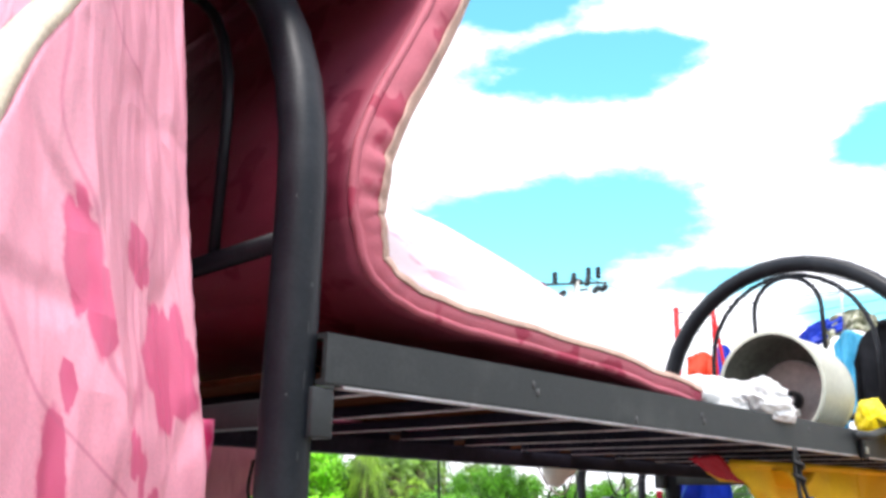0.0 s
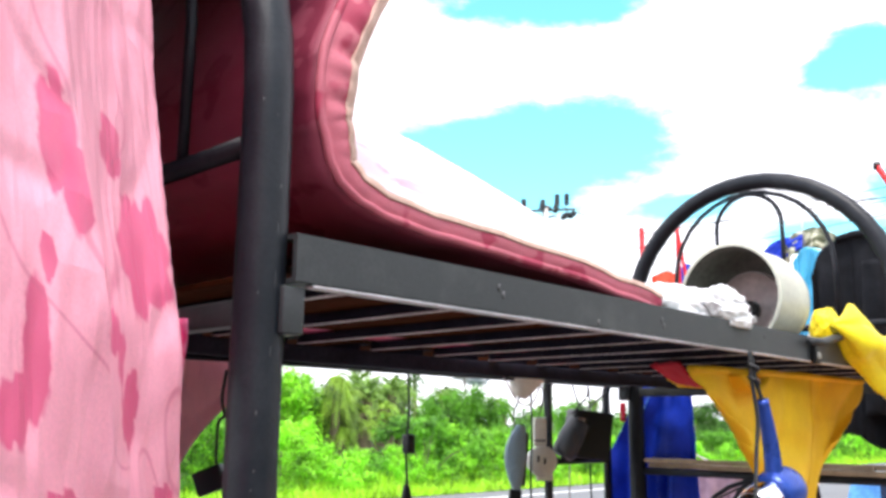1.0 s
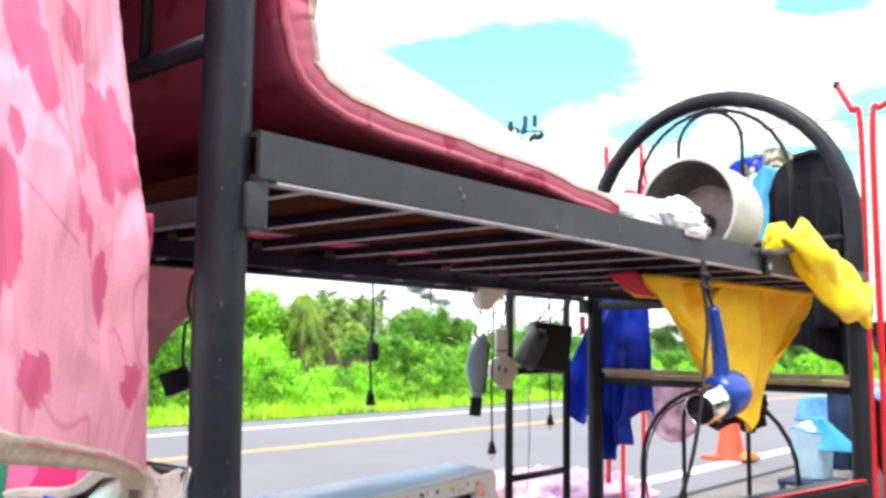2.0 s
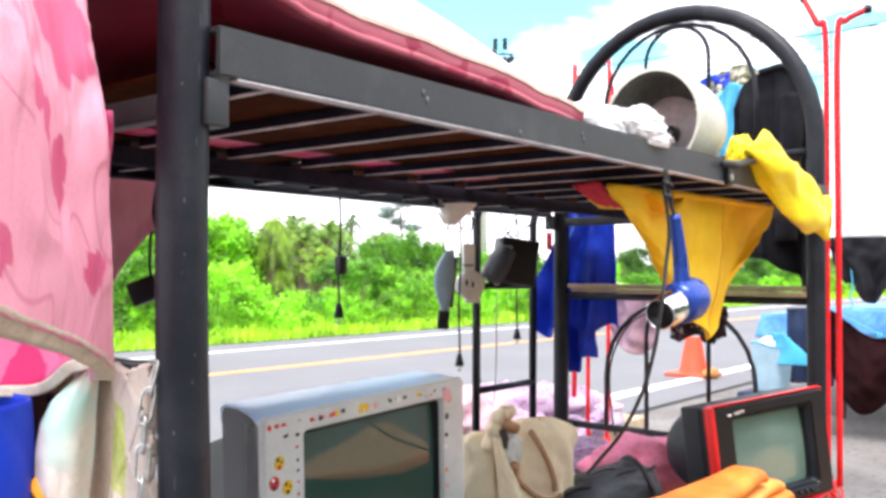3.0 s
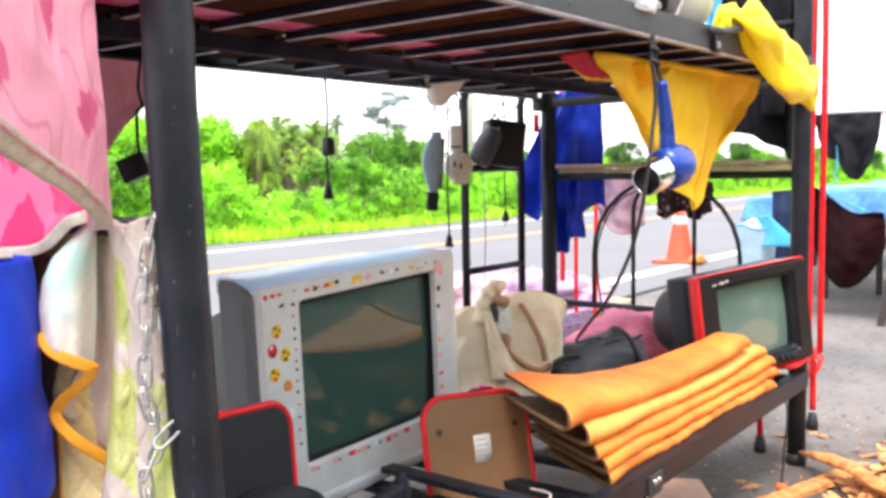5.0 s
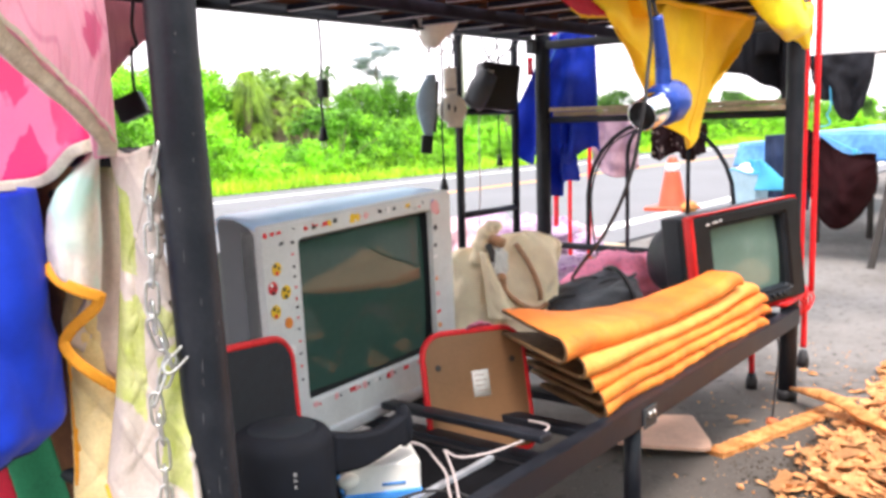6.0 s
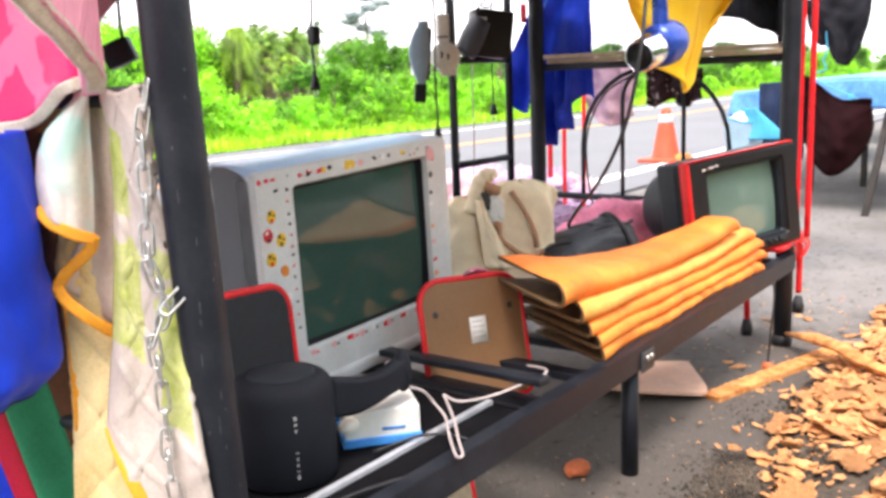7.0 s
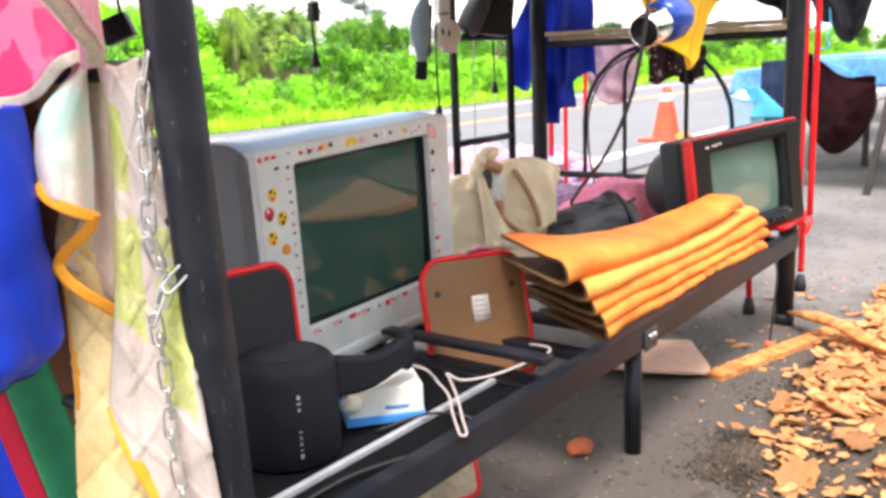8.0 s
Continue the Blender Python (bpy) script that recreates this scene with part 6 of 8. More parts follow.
def hair_dryer():
    t = thing("hair_dryer", "metallic blue hair dryer with chrome nozzle hanging by its cable", "hair dryer", (1.03, -0.05, 0.82))
    c = V(1.022, -0.05, 0.834)
    ax = V(-0.86, 0.06, -0.22).normalized()          # the way the nozzle points
    q = ax.to_track_quat("Z", "Y").to_matrix().to_4x4()
    m = Matrix.Translation(c) @ q
    part("body", lathe([(0, -0.058), (0.022, -0.056), (0.036, -0.042), (0.041, -0.02), (0.039, 0.008), (0.034, 0.026), (0, 0.026)], 32, m), M["dryer_blue"], t)
    nozzle = part("nozzle", lathe([(0.030, 0.024), (0.0315, 0.028), (0.0285, 0.082), (0.026, 0.084), (0.025, 0.082), (0.025, 0.05), (0, 0.05)], 32, m), M["chrome"], t, "chrome nozzle")
    part("grille", lathe([(0.0, 0.079), (0.0248, 0.079), (0.0248, 0.075), (0, 0.075)], 28, m), M["black"], nozzle, "black outlet grille")
    hp = smooth_path([c + V(-0.002, 0.0, 0.03), c + V(-0.006, 0.0, 0.07), c + V(-0.02, -0.001, 0.115), c + V(-0.036, -0.002, 0.155)], 6)
    part("handle", tube(hp, 0.017, 14, radii=[0.0155 - 0.0055 * k / 18 for k in range(19)]), M["dryer_blue"], t, "blue grip")
    part("cable", tube(smooth_path([c + V(-0.034, -0.002, 0.15), (0.975, -0.048, 1.02), (0.970, -0.043, 1.07), (0.965, -0.044, 1.03), (0.968, -0.05, 0.96), (0.955, -0.05, 0.90), (0.925, -0.055, 0.82), (0.92, -0.03, 0.70), (0.945, 0.03, 0.60), (1.01, 0.12, 0.52), (1.16, 0.22, 0.46), (1.34, 0.27, 0.435), (1.42, 0.27, 0.41)], 8), 0.0035, 8), M["rubber"], t, "black cable")
    for k in range(2):
        part("cable_coil", tube([V(0.972 + 0.009 * math.cos(a * 0.7), -0.046 + 0.007 * math.sin(a * 0.7), 1.055 - 0.022 * k - 0.002 * a) for a in range(10)], 0.0034, 6), M["rubber"], t)


hair_dryer()


def hook_cable(pts, r=0.0028, label="thin black cable hanging from the bed slats"):
    return solo("black_cable", tube(smooth_path(pts, 8), r, 6), M["rubber"], label, "cable", "cables under the bunk")


def plug_lead(x, y, z0, z1, mid=None):
    t = thing("plug_lead", "black mains lead with a two-pin plug hanging down", "cable", (x, y, z1), group="plug leads")
    part("lead", tube(smooth_path([(x, y, z0), (x + 0.004, y, lerp(z0, z1, 0.3)), (x - 0.003, y, lerp(z0, z1, 0.6)), (x + 0.002, y, z1 + 0.03)], 8), 0.003, 6), M["rubber"], t)
    if mid:
        part("socket", box((x - 0.006, y - 0.012, mid - 0.022), (x + 0.016, y + 0.012, mid + 0.022), 0.005), M["black"], t, "black connector")
    plug = part("plug", lathe([(0, 0.036), (0.006, 0.034), (0.011, 0.012), (0.013, 0.002), (0.012, 0), (0, 0)], 12, Matrix.Translation((x, y, z1))), M["black"], t, "black moulded plug")
    for s in (-1, 1):
        part("pin", tube([(x + s * 0.006, y, z1 + 0.001), (x + s * 0.006, y, z1 - 0.016)], 0.002, 6), M["zinc"], plug)


plug_lead(0.990, 0.80, 1.062, 0.775, 0.90)
plug_lead(1.485, 0.82, 1.06, 0.62)
plug_lead(1.935, 0.93, 1.06, 0.665)


def power_adapter():
    t = thing("power_adapter", "black power adapter dangling on its lead", "adapter", (0.345, 0.6, 0.83), group="adapters")
    part("lead", tube(smooth_path([(0.362, 0.6, 1.03), (0.356, 0.6, 0.985), (0.362, 0.6, 0.955), (0.352, 0.6, 0.945), (0.350, 0.6, 0.90), (0.352, 0.6, 0.875)], 8), 0.0028, 6), M["rubber"], t)
    part("body", box((-0.024, -0.016, -0.020), (0.024, 0.016, 0.020), 0.004, m=Matrix.Translation((0.343, 0.6, 0.852)) @ pose(0, 0, 0, 0, -22, -50)), M["black"], t)


power_adapter()


def leaf_receiver():
    t = thing("handheld_device", "slate blue leaf-shaped handheld device hanging by a thin wire", "device", (1.42, 0.82, 0.74))
    m = Matrix.Translation((1.425, 0.82, 0.848)) @ pose(0, 0, 0, 0, 0, -46) @ pose(0, 0, 0, 0, 5, 0)
    n = 26
    # a bowed back edge and a straighter front edge
    left = [(-0.008 - 0.028 * math.sin(math.pi * (k / n) ** 0.9), lerp(0.098, -0.072, k / n)) for k in range(n + 1)]
    right = [(0.012 + 0.008 * math.sin(math.pi * k / n), lerp(-0.072, 0.098, k / n)) for k in range(n + 1)]

    def slab(ring, y0, y1, inset=0.004):
        bm = bmesh.new()
        cx = sum(p[0] for p in ring) / len(ring)
        loops = []
        for y, q in ((y0, inset), (y0 + 0.004, 0.0), (y1 - 0.004, 0.0), (y1, inset)):
            loops.append([bm.verts.new(m @ V(x + (q if x < cx else -q), y, z * (1 - q * 2))) for x, z in ring])
        for a, b in zip(loops, loops[1:]):
            for k in range(len(a)):
                bm.faces.new((a[k], a[(k + 1) % len(a)], b[(k + 1) % len(b)], b[k]))
        bm.faces.new(loops[0][::-1])
        bm.faces.new(loops[-1])
        return bm
    part("body", slab(left + right, -0.013, 0.013), M["slate"], t)
    part("end_cap", box((-0.016, -0.014, -0.122), (0.016, 0.014, -0.070), 0.005, m=m), M["black"], t, "black end cap")
    part("side_strip", box((0.013, -0.010, -0.060), (0.0235, 0.010, 0.080), 0.003, m=m), M["tv_grey"], t, "dark side strip")
    for k in range(3):
        part("button", box((0.022, -0.005, -0.035 + 0.022 * k), (0.0255, 0.005, -0.025 + 0.022 * k), 0.001, m=m), M["white_plastic"], t, "pale button")
    part("wire", tube(smooth_path([(1.40, 0.81, 1.10), (1.425, 0.81, 1.03), (1.41, 0.82, 0.975), (1.42, 0.82, 0.930)], 8), 0.0024, 6), M["rubber"], t)


leaf_receiver()


def wall_charger():
    t = thing("wall_charger", "grey-white plug charger hanging on its lead", "charger", (1.54, 0.82, 0.80))
    m = Matrix.Translation((1.525, 0.82, 0.895)) @ pose(0, 0, 0, 0, 0, -50)
    part("upper_body", box((-0.018, -0.014, -0.006), (0.018, 0.014, 0.072), 0.007, m=m, seg=3), M["white_plastic"], t)
    part("lower_body", lathe([(0, -0.021), (0.036, -0.021), (0.042, -0.014), (0.042, 0.014), (0.036, 0.021), (0, 0.021)], 28, m @ Matrix.Translation((0.004, 0, -0.046)) @ pose(0, 0, 0, 90, 0, 0)), M["white_plastic"], t, "stained off-white round body")
    part("foot", box((-0.012, -0.015, -0.098), (0.034, 0.015, -0.070), 0.006, m=m, seg=3), M["white_plastic"], t)
    for x, z in ((-0.006, -0.040), (0.012, -0.046)):
        part("socket_slot", box((x - 0.003, -0.0235, z - 0.008), (x + 0.003, -0.0205, z + 0.008), 0.001, m=m), M["black"], t, "dark socket slot")
    part("rim_mark", box((-0.016, -0.0155, 0.006), (0.014, -0.0135, 0.012), 0.0006, m=m), M["ink"], t)
    part("lead", tube(smooth_path([(1.50, 0.81, 1.08), (1.53, 0.81, 1.03), (1.52, 0.82, 0.965)], 8), 0.0026, 6), M["rubber"], t)


wall_charger()


def mains_box():
    t = thing("transformer_box", "chunky black transformer box wedged on the ladder rung", "adapter", (1.80, 0.87, 0.84))
    m = Matrix.Translation((1.83, 0.875, 0.925)) @ pose(0, 0, 0, 0, 7, -40)
    part("body", box((-0.055, -0.052, -0.078), (0.068, 0.052, 0.066), 0.010, m=m, seg=3), M["black"], t)
    part("neck", lathe([(0, -0.06), (0.030, -0.06), (0.036, -0.05), (0.038, 0.0), (0.032, 0.055), (0, 0.055)], 24, Matrix.Translation((1.745, 0.87, 0.910)) @ pose(0, 0, 0, 0, 30, -30)), M["tv_grey"], t, "dark grey neck")
    part("rating_plate", box((-0.045, -0.0545, 0.015), (-0.02, -0.0515, 0.040), 0.001, m=m), M["foil"], t, "pale rating plate")
    part("logo_patch", box((0.062, -0.028, -0.01), (0.0665, 0.028, 0.02), 0.003, m=m), M["cardboard"], t, "tan logo patch")


mains_box()


def shade_lamp():
    t = thing("lamp_shade", "upturned cream lamp shade hanging under the bunk", "lamp shade", (1.43, 0.8, 1.03))
    part("shade", lathe([(0.0, -0.045), (0.02, -0.045), (0.055, 0.02), (0.062, 0.045), (0.058, 0.045), (0.02, -0.035), (0, -0.035)], 28, Matrix.Translation((1.43, 0.80, 1.062)) @ pose(0, 0, 0, 10, 15, 0)), M["white_plastic"], t)
    part("wire", tube(smooth_path([(1.33, 0.79, 1.07), (1.40, 0.80, 1.01), (1.46, 0.80, 1.0), (1.52, 0.81, 1.06)], 8), 0.0024, 6), M["cord"], t)


shade_lamp()
hook_cable([(1.56, 0.83, 1.06), (1.60, 0.84, 1.0), (1.60, 0.86, 0.9), (1.63, 0.87, 0.75), (1.655, 0.88, 0.62), (1.66, 0.885, 0.53), (1.68, 0.89, 0.56)])
hook_cable([(1.70, 0.83, 1.06), (1.76, 0.85, 1.01), (1.82, 0.86, 1.0), (1.90, 0.84, 1.05)])
hook_cable([(1.78, 0.83, 1.06), (1.80, 0.85, 1.03), (1.75, 0.87, 0.98)])
solo("white_cable", tube(smooth_path([(1.78, 0.9, 0.86), (1.775, 0.9, 0.75), (1.79, 0.91, 0.62), (1.78, 0.91, 0.48)], 8), 0.0024, 6), M["cord"], "thin grey-white cable hanging down", "cable")


def ladder():
    t = thing("ladder", "narrow dark steel bunk ladder hooked on the back rail", "ladder", (1.83, 0.9, 0.0))
    for x in (1.672, 1.985):
        part("stile", tube([(x, 0.90, 0.0), (x, 0.90, 1.05), (x, 0.885, 1.10), (x, 0.86, 1.118), (x, 0.835, 1.118)], 0.0125, 12), M["frame"], t)
    for z in (0.20, 0.523, 0.842):
        part("rung", tube([(1.672, 0.90, z), (1.985, 0.90, z)], 0.011, 10), M["frame"], t)


ladder()
for i, (y0, y1, dz, dx) in enumerate(((0.03, 0.765, 0.0, 0.014), (0.02, 0.55, 0.0, -0.016), (0.10, 0.77, 0.015, 0.0), (0.02, 0.24, 0.016, 0.022))):
    solo("batten", box((2.0 + dx - 0.012, y0, 0.8215 + dz), (2.0 + dx + 0.012, y1, 0.8345 + dz), 0.002), M["timber"], "thin weathered wooden batten lying on the crossbar", "batten", "battens", smooth=False)


def red_rack(x, y, dx, dy, top, label):
    t = thing("clothes_rack", label, "clothes rack", (x, y, 0), group="red racks")
    for k, (ox, oy) in enumerate(((0, 0), (dx, dy))):
        p = smooth_path([(x + ox, y + oy, 0.30), (x + ox, y + oy, 0.9), (x + ox, y + oy, top - 0.08), (x + ox + (0.01 if k else -0.01), y + oy + (-0.02 if k else 0.02), top - 0.02), (x + ox, y + oy + (-0.075 if k else 0.06), top + 0.0 if k else top + 0.06)], 6)
        rod = part("upright", tube(p, 0.0085, 10), M["red_paint"], t)
        part("cap", lathe([(0, 0), (0.010, 0), (0.010, 0.02), (0, 0.02)], 10, Matrix.Translation((x + ox, y + oy - (0.08 if k else -0.06), top - 0.01 if k else top + 0.05))), M["black"], rod)
    foot = part("foot_bar", tube(smooth_path([(x - 0.05, y + 0.118, 0.045), (x - 0.10, y + 0.10, 0.16), (x - 0.20, y + 0.03, 0.285), (x - 0.2, y - 0.022, 0.300), (x, y - 0.012, 0.302), (x + 0.045, y, 0.29), (x + 0.05, y, 0.2), (x + 0.05, y, 0.12)], 6), 0.009, 10), M["red_paint"], t, "bent red foot tube")
    for q in ((x - 0.05, y + 0.118, 0.0), (x + 0.05, y, 0.06)):
        part("rubber_foot", lathe([(0, 0), (0.017, 0), (0.018, 0.02), (0.011, 0.05), (0, 0.05)], 12, Matrix.Translation(q)), M["rubber"], foot, "black rubber foot")
    for k in range(4):
        part("tie", tube(smooth_path([(x - 0.14 + 0.03 * k, y - 0.02, 0.31), (x - 0.11 + 0.035 * k, y - 0.04, 0.29), (x - 0.09 + 0.02 * k, y - 0.03, 0.25), (x - 0.10 + 0.03 * k, y, 0.28)], 5), 0.003, 5), M["red_plastic"], t, "red plastic tie")
    return t


red_rack(2.10, 0.0, 0.004, -0.030, 1.61, "red tubular clothes rack tied to the bed end")


def red_stand():
    t = thing("clothes_stand", "red tubular clothes stand behind the bed end", "clothes rack", (2.5, 0.95, 0), group="red racks")
    part("frame", tube(smooth_path([(2.60, 0.95, 1.72), (2.60, 0.95, 1.2), (2.59, 0.95, 0.35), (2.57, 0.95, 0.24), (2.52, 0.95, 0.21), (2.47, 0.95, 0.22), (2.44, 0.95, 0.30), (2.44, 0.95, 0.6), (2.46, 0.95, 0.9)], 6), 0.008, 10), M["red_paint"], t)
    part("top_bar", tube([(2.60, 0.95, 1.70), (2.66, 0.95, 1.50), (2.66, 0.95, 1.2)], 0.007, 8), M["red_paint"], t)
    for x in (2.42, 2.60):
        part("leg", tube([(x, 0.95, 0.25), (x, 0.95, 0.0)], 0.008, 8), M["red_paint"], t)


red_stand()
hook_cable([(1.80, -0.02, 0.25), (1.795, -0.036, 0.20), (1.782, -0.034, 0.11), (1.777, -0.03, 0.03), (1.775, -0.03, 0.016)], label="thin black cable hanging from the lower rail")
solo("black_hose", tube(smooth_path([(2.03, 0.60, 0.30), (2.02, 0.628, 0.45), (2.02, 0.63, 0.6), (2.02, 0.57, 0.72), (2.02, 0.48, 0.775)], 8), 0.0032, 8), M["rubber"], "black cable curving up the bed end", "cable")


# ---- the stall beyond the bed ----
for p, q in (((2.55, 0.445, 1.70), (2.55, 0.445, 1.55)), ((2.30, 0.69, 0.81), (2.30, 0.69, 0.826))):
    solo("hanger_wire", tube([p, V(*p).lerp(V(*q), 0.5) + V(0, 0.004, 0), q], 0.003, 6), M["zinc"], "thin wire clothes hanger hook", "hanger")
solo("hanging_cord", tube([(2.0, 0.695, 0.822), (2.15, 0.692, 0.826), (2.30, 0.69, 0.826), (2.60, 0.95, 0.86)], 0.003, 6), M["cord"], "thin pale cord tied to the bed end", "cord")
def clothes_frame():
    t = thing("clothes_rack", "red tubular clothes rack with thin hanging lines", "clothes rack", (3.0, 0.2, 0), group="red racks")
    for y in (1.34, -1.2):
        part("upright", tube([(3.0, y, 0.0), (3.0, y, 1.83)], 0.012, 10), M["red_paint"], t)
        part("foot", tube([(2.75, y, 0.012), (3.25, y, 0.012)], 0.012, 8), M["red_paint"], t)
    part("line", tube([(3.0, 1.34, 1.805), (3.0, 0.1, 1.795), (3.0, -1.2, 1.805)], 0.0025, 6), M["tv_grey"], t, "thin grey hanging line")
    part("line", tube([(3.0, 1.34, 1.03), (3.0, 0.1, 1.02), (3.0, -1.2, 1.03)], 0.0025, 6), M["tv_grey"], t, "thin grey hanging line")
    part("line", tube([(2.0, 0.40, 1.665), (2.55, 0.36, 1.70), (3.0, 0.33, 1.80)], 0.002, 6), M["tv_grey"], t, "thin grey hanging line")


clothes_frame()
def jacket():
    t = thing("jacket", "charcoal jacket on a hanger at the bed end", "jacket", (2.12, 0.14, 1.1))
    line = smooth_path([(2.12, 0.272, 1.38), (2.12, 0.238, 1.455), (2.12, 0.16, 1.485), (2.12, 0.085, 1.470), (2.12, 0.045, 1.37)], 6)

    def f(u, v):
        p = along(line, u)
        k = 0.016 * (0.3 + v) * math.sin(u * 19 + 2 * nz(u * 3, v * 2, 1)) + 0.013 * nz(u * 6, v * 5, 4)
        return V(p.x + k, p.y, p.z - (0.47 + 0.12 * min(1, u * 1.6)) * v)
    part("body", cloth(f, 44, 50, 0.003), M["jacket"], t)
    part("collar", tube([f(lerp(0.40, 0.75, k / 12), 0.0) + V(-0.006, 0, 0.0) for k in range(13)], 0.010, 8), M["jacket"], t)
    part("hem", tube([f(k / 30, 1.0) for k in range(31)], 0.004, 6), M["jacket"], t)
    part("placket", tube([f(0.52, k / 24) + V(-0.004, 0, 0) for k in range(25)], 0.0025, 6), M["jacket"], t)
    part("sleeve", cloth(lambda u, v: V(2.10 + 0.035 * math.cos(u * 6.28), 0.09 + 0.03 * math.sin(u * 6.28) + 0.02 * v, lerp(1.40, 0.98, v)) + V(0.006 * nz(u * 6, v * 9), 0, 0), 20, 30, 0.004), M["jacket"], t)


jacket()
hanging("aqua_shirt", [(2.55, 0.49, 1.51), (2.55, 0.445, 1.555), (2.55, 0.385, 1.53)], lambda u: 0.30, lambda u, v: u, "aqua", "light aqua shirt hanging behind the arch", waves=2, amp=0.01, seed=8)
hanging("net_scarf", [(3.0, 0.70, 1.67), (3.0, 0.64, 1.71), (3.0, 0.56, 1.72), (3.0, 0.49, 1.68)], lambda u: 0.085, lambda u, v: u, "net", "olive net scarf slung over a line", waves=3, amp=0.015, seed=10)
hanging("navy_garment", [(3.0, 0.80, 1.64), (3.0, 0.72, 1.69), (3.0, 0.62, 1.70)], lambda u: 0.12 - 0.06 * u, lambda u, v: u, "blue_cloth", "blue garment slung over a line", waves=2, amp=0.012, seed=11)
hanging("orange_garment", [(3.0, 1.30, 1.60), (3.0, 1.22, 1.62), (3.0, 1.18, 1.60)], lambda u: 0.22, lambda u, v: u, "cone", "orange garment hanging on a line", waves=2, amp=0.012, seed=13)
hanging("blue_garment", [(3.0, 1.17, 1.62), (3.0, 1.12, 1.64), (3.0, 1.08, 1.60)], lambda u: 0.26, lambda u, v: u, "blue_cloth", "blue garment hanging on a line", waves=2, amp=0.012, seed=14)
hanging("white_sheet", [(3.0, 0.225, 1.78), (3.0, 0.0, 1.80), (3.02, -0.35, 1.80), (3.05, -0.8, 1.80)], lambda u: 0.79, lambda u, v: u, "white_cloth", "large white cotton sheet hanging on a line", waves=6, amp=0.012, seed=15, nu=60)
hanging("dark_shorts", [(2.98, 0.24, 1.02), (2.98, 0.12, 1.022), (2.98, 0.01, 1.02)], lambda u: 0.17 + 0.075 * math.sin(max(0, (u - 0.15)) * 3.4), lambda u, v: lerp(u, 0.25 + 0.6 * u, v * v), "jacket", "black shorts hanging below a white sheet", waves=2, amp=0.014, seed=16)


def briefs():
    t = thing("maroon_briefs", "dark maroon briefs clipped to a blue hanger", "garment", (2.98, 0.1, 0.42))
    E = V(-0.53, -0.73, 0.80)
    G = lambda p: E + (V(*p) - E) * 1.118

    def f(u, v):
        y = lerp(0.145, -0.09, u)
        top = 0.735 - 0.085 * u + 0.02 * math.cos(u * 6)
        low = 0.60 - 0.165 * math.sin(math.pi * u) ** 0.7 - 0.02 * u
        return G((2.60 + 0.03 * math.sin(u * 5 + v * 2) + 0.010 * nz(u * 7, v * 6) - 0.04 * math.sin(v * 3) * math.sin(u * 3.1), y, lerp(top, low, v)))
    part("body", cloth(f, 40, 30, 0.004), M["maroon"], t)
    part("waistband", tube([f(k / 40, 0) for k in range(41)], 0.006, 6), M["maroon"], t)
    part("hanger", tube(smooth_path([G(q) for q in ((2.615, 0.075, 0.985), (2.612, 0.07, 0.93), (2.6, 0.06, 0.83), (2.6, 0.07, 0.80), (2.6, 0.06, 0.77), (2.6, 0.10, 0.745), (2.6, -0.06, 0.665), (2.6, -0.085, 0.66))], 6), 0.0026, 6), M["aqua"], t, "pale blue plastic hanger")
    for y, z in ((0.10, 0.735), (-0.02, 0.675), (-0.07, 0.66)):
        part("peg", box((2.59, y - 0.006, z - 0.02), (2.612, y + 0.006, z + 0.012), 0.002, m=Matrix.Translation(E) @ Matrix.Scale(1.118, 4) @ Matrix.Translation(-E)), M["aqua"], t, "pale blue peg")


briefs()


def stall_table(x0, x1, y0, y1, z, label, skirt, mt, feet=None):
    t = thing("market_table", label, "table", ((x0 + x1) / 2, (y0 + y1) / 2, 0), group="market tables")
    part("top", box((x0, y0, z - 0.03), (x1, y1, z), 0.006), M["wood_dark"], t)
    n = 64

    def f(u, v):
        k = u * 4
        i = int(min(k, 3.999))
        c = ((x0, y0), (x1, y0), (x1, y1), (x0, y1), (x0, y0))
        a, b = c[i], c[i + 1]
        q = k - i
        out = 0.012 + 0.02 * v + 0.012 * v * math.sin(u * 60)
        px, py = lerp(a[0], b[0], q), lerp(a[1], b[1], q)
        cx, cy = (x0 + x1) / 2, (y0 + y1) / 2
        return V(px + out * (1 if px > cx else -1), py + out * (1 if py > cy else -1), z + 0.004 - skirt * v * (1 + 0.1 * math.sin(u * 23)))
    part("tablecloth_skirt", cloth(f, n, 8, 0.004), M[mt], t, "tarpaulin hanging over the edge")
    part("tablecloth", cloth(lambda u, v: V(lerp(x0 - 0.012, x1 + 0.012, u), lerp(y0 - 0.012, y1 + 0.012, v), z + 0.006 + 0.006 * nz(u * 9, v * 7)), 24, 16, 0.004), M[mt], t, "blue tarpaulin cover")
    for x, y, lx, ly in feet or ((x0 + 0.08, y0 + 0.08, 0, 0), (x1 - 0.08, y0 + 0.08, 0, 0), (x0 + 0.08, y1 - 0.08, 0, 0), (x1 - 0.08, y1 - 0.08, 0, 0)):
        bm = box((-0.017, -0.017, 0), (0.017, 0.017, z - 0.03), 0.003)
        for v in bm.verts:
            v.co.x += x + lx * (1 - v.co.z / z)
            v.co.y += y + ly * (1 - v.co.z / z)
        part("leg", bm, M["wood_dark"], t)
    return t


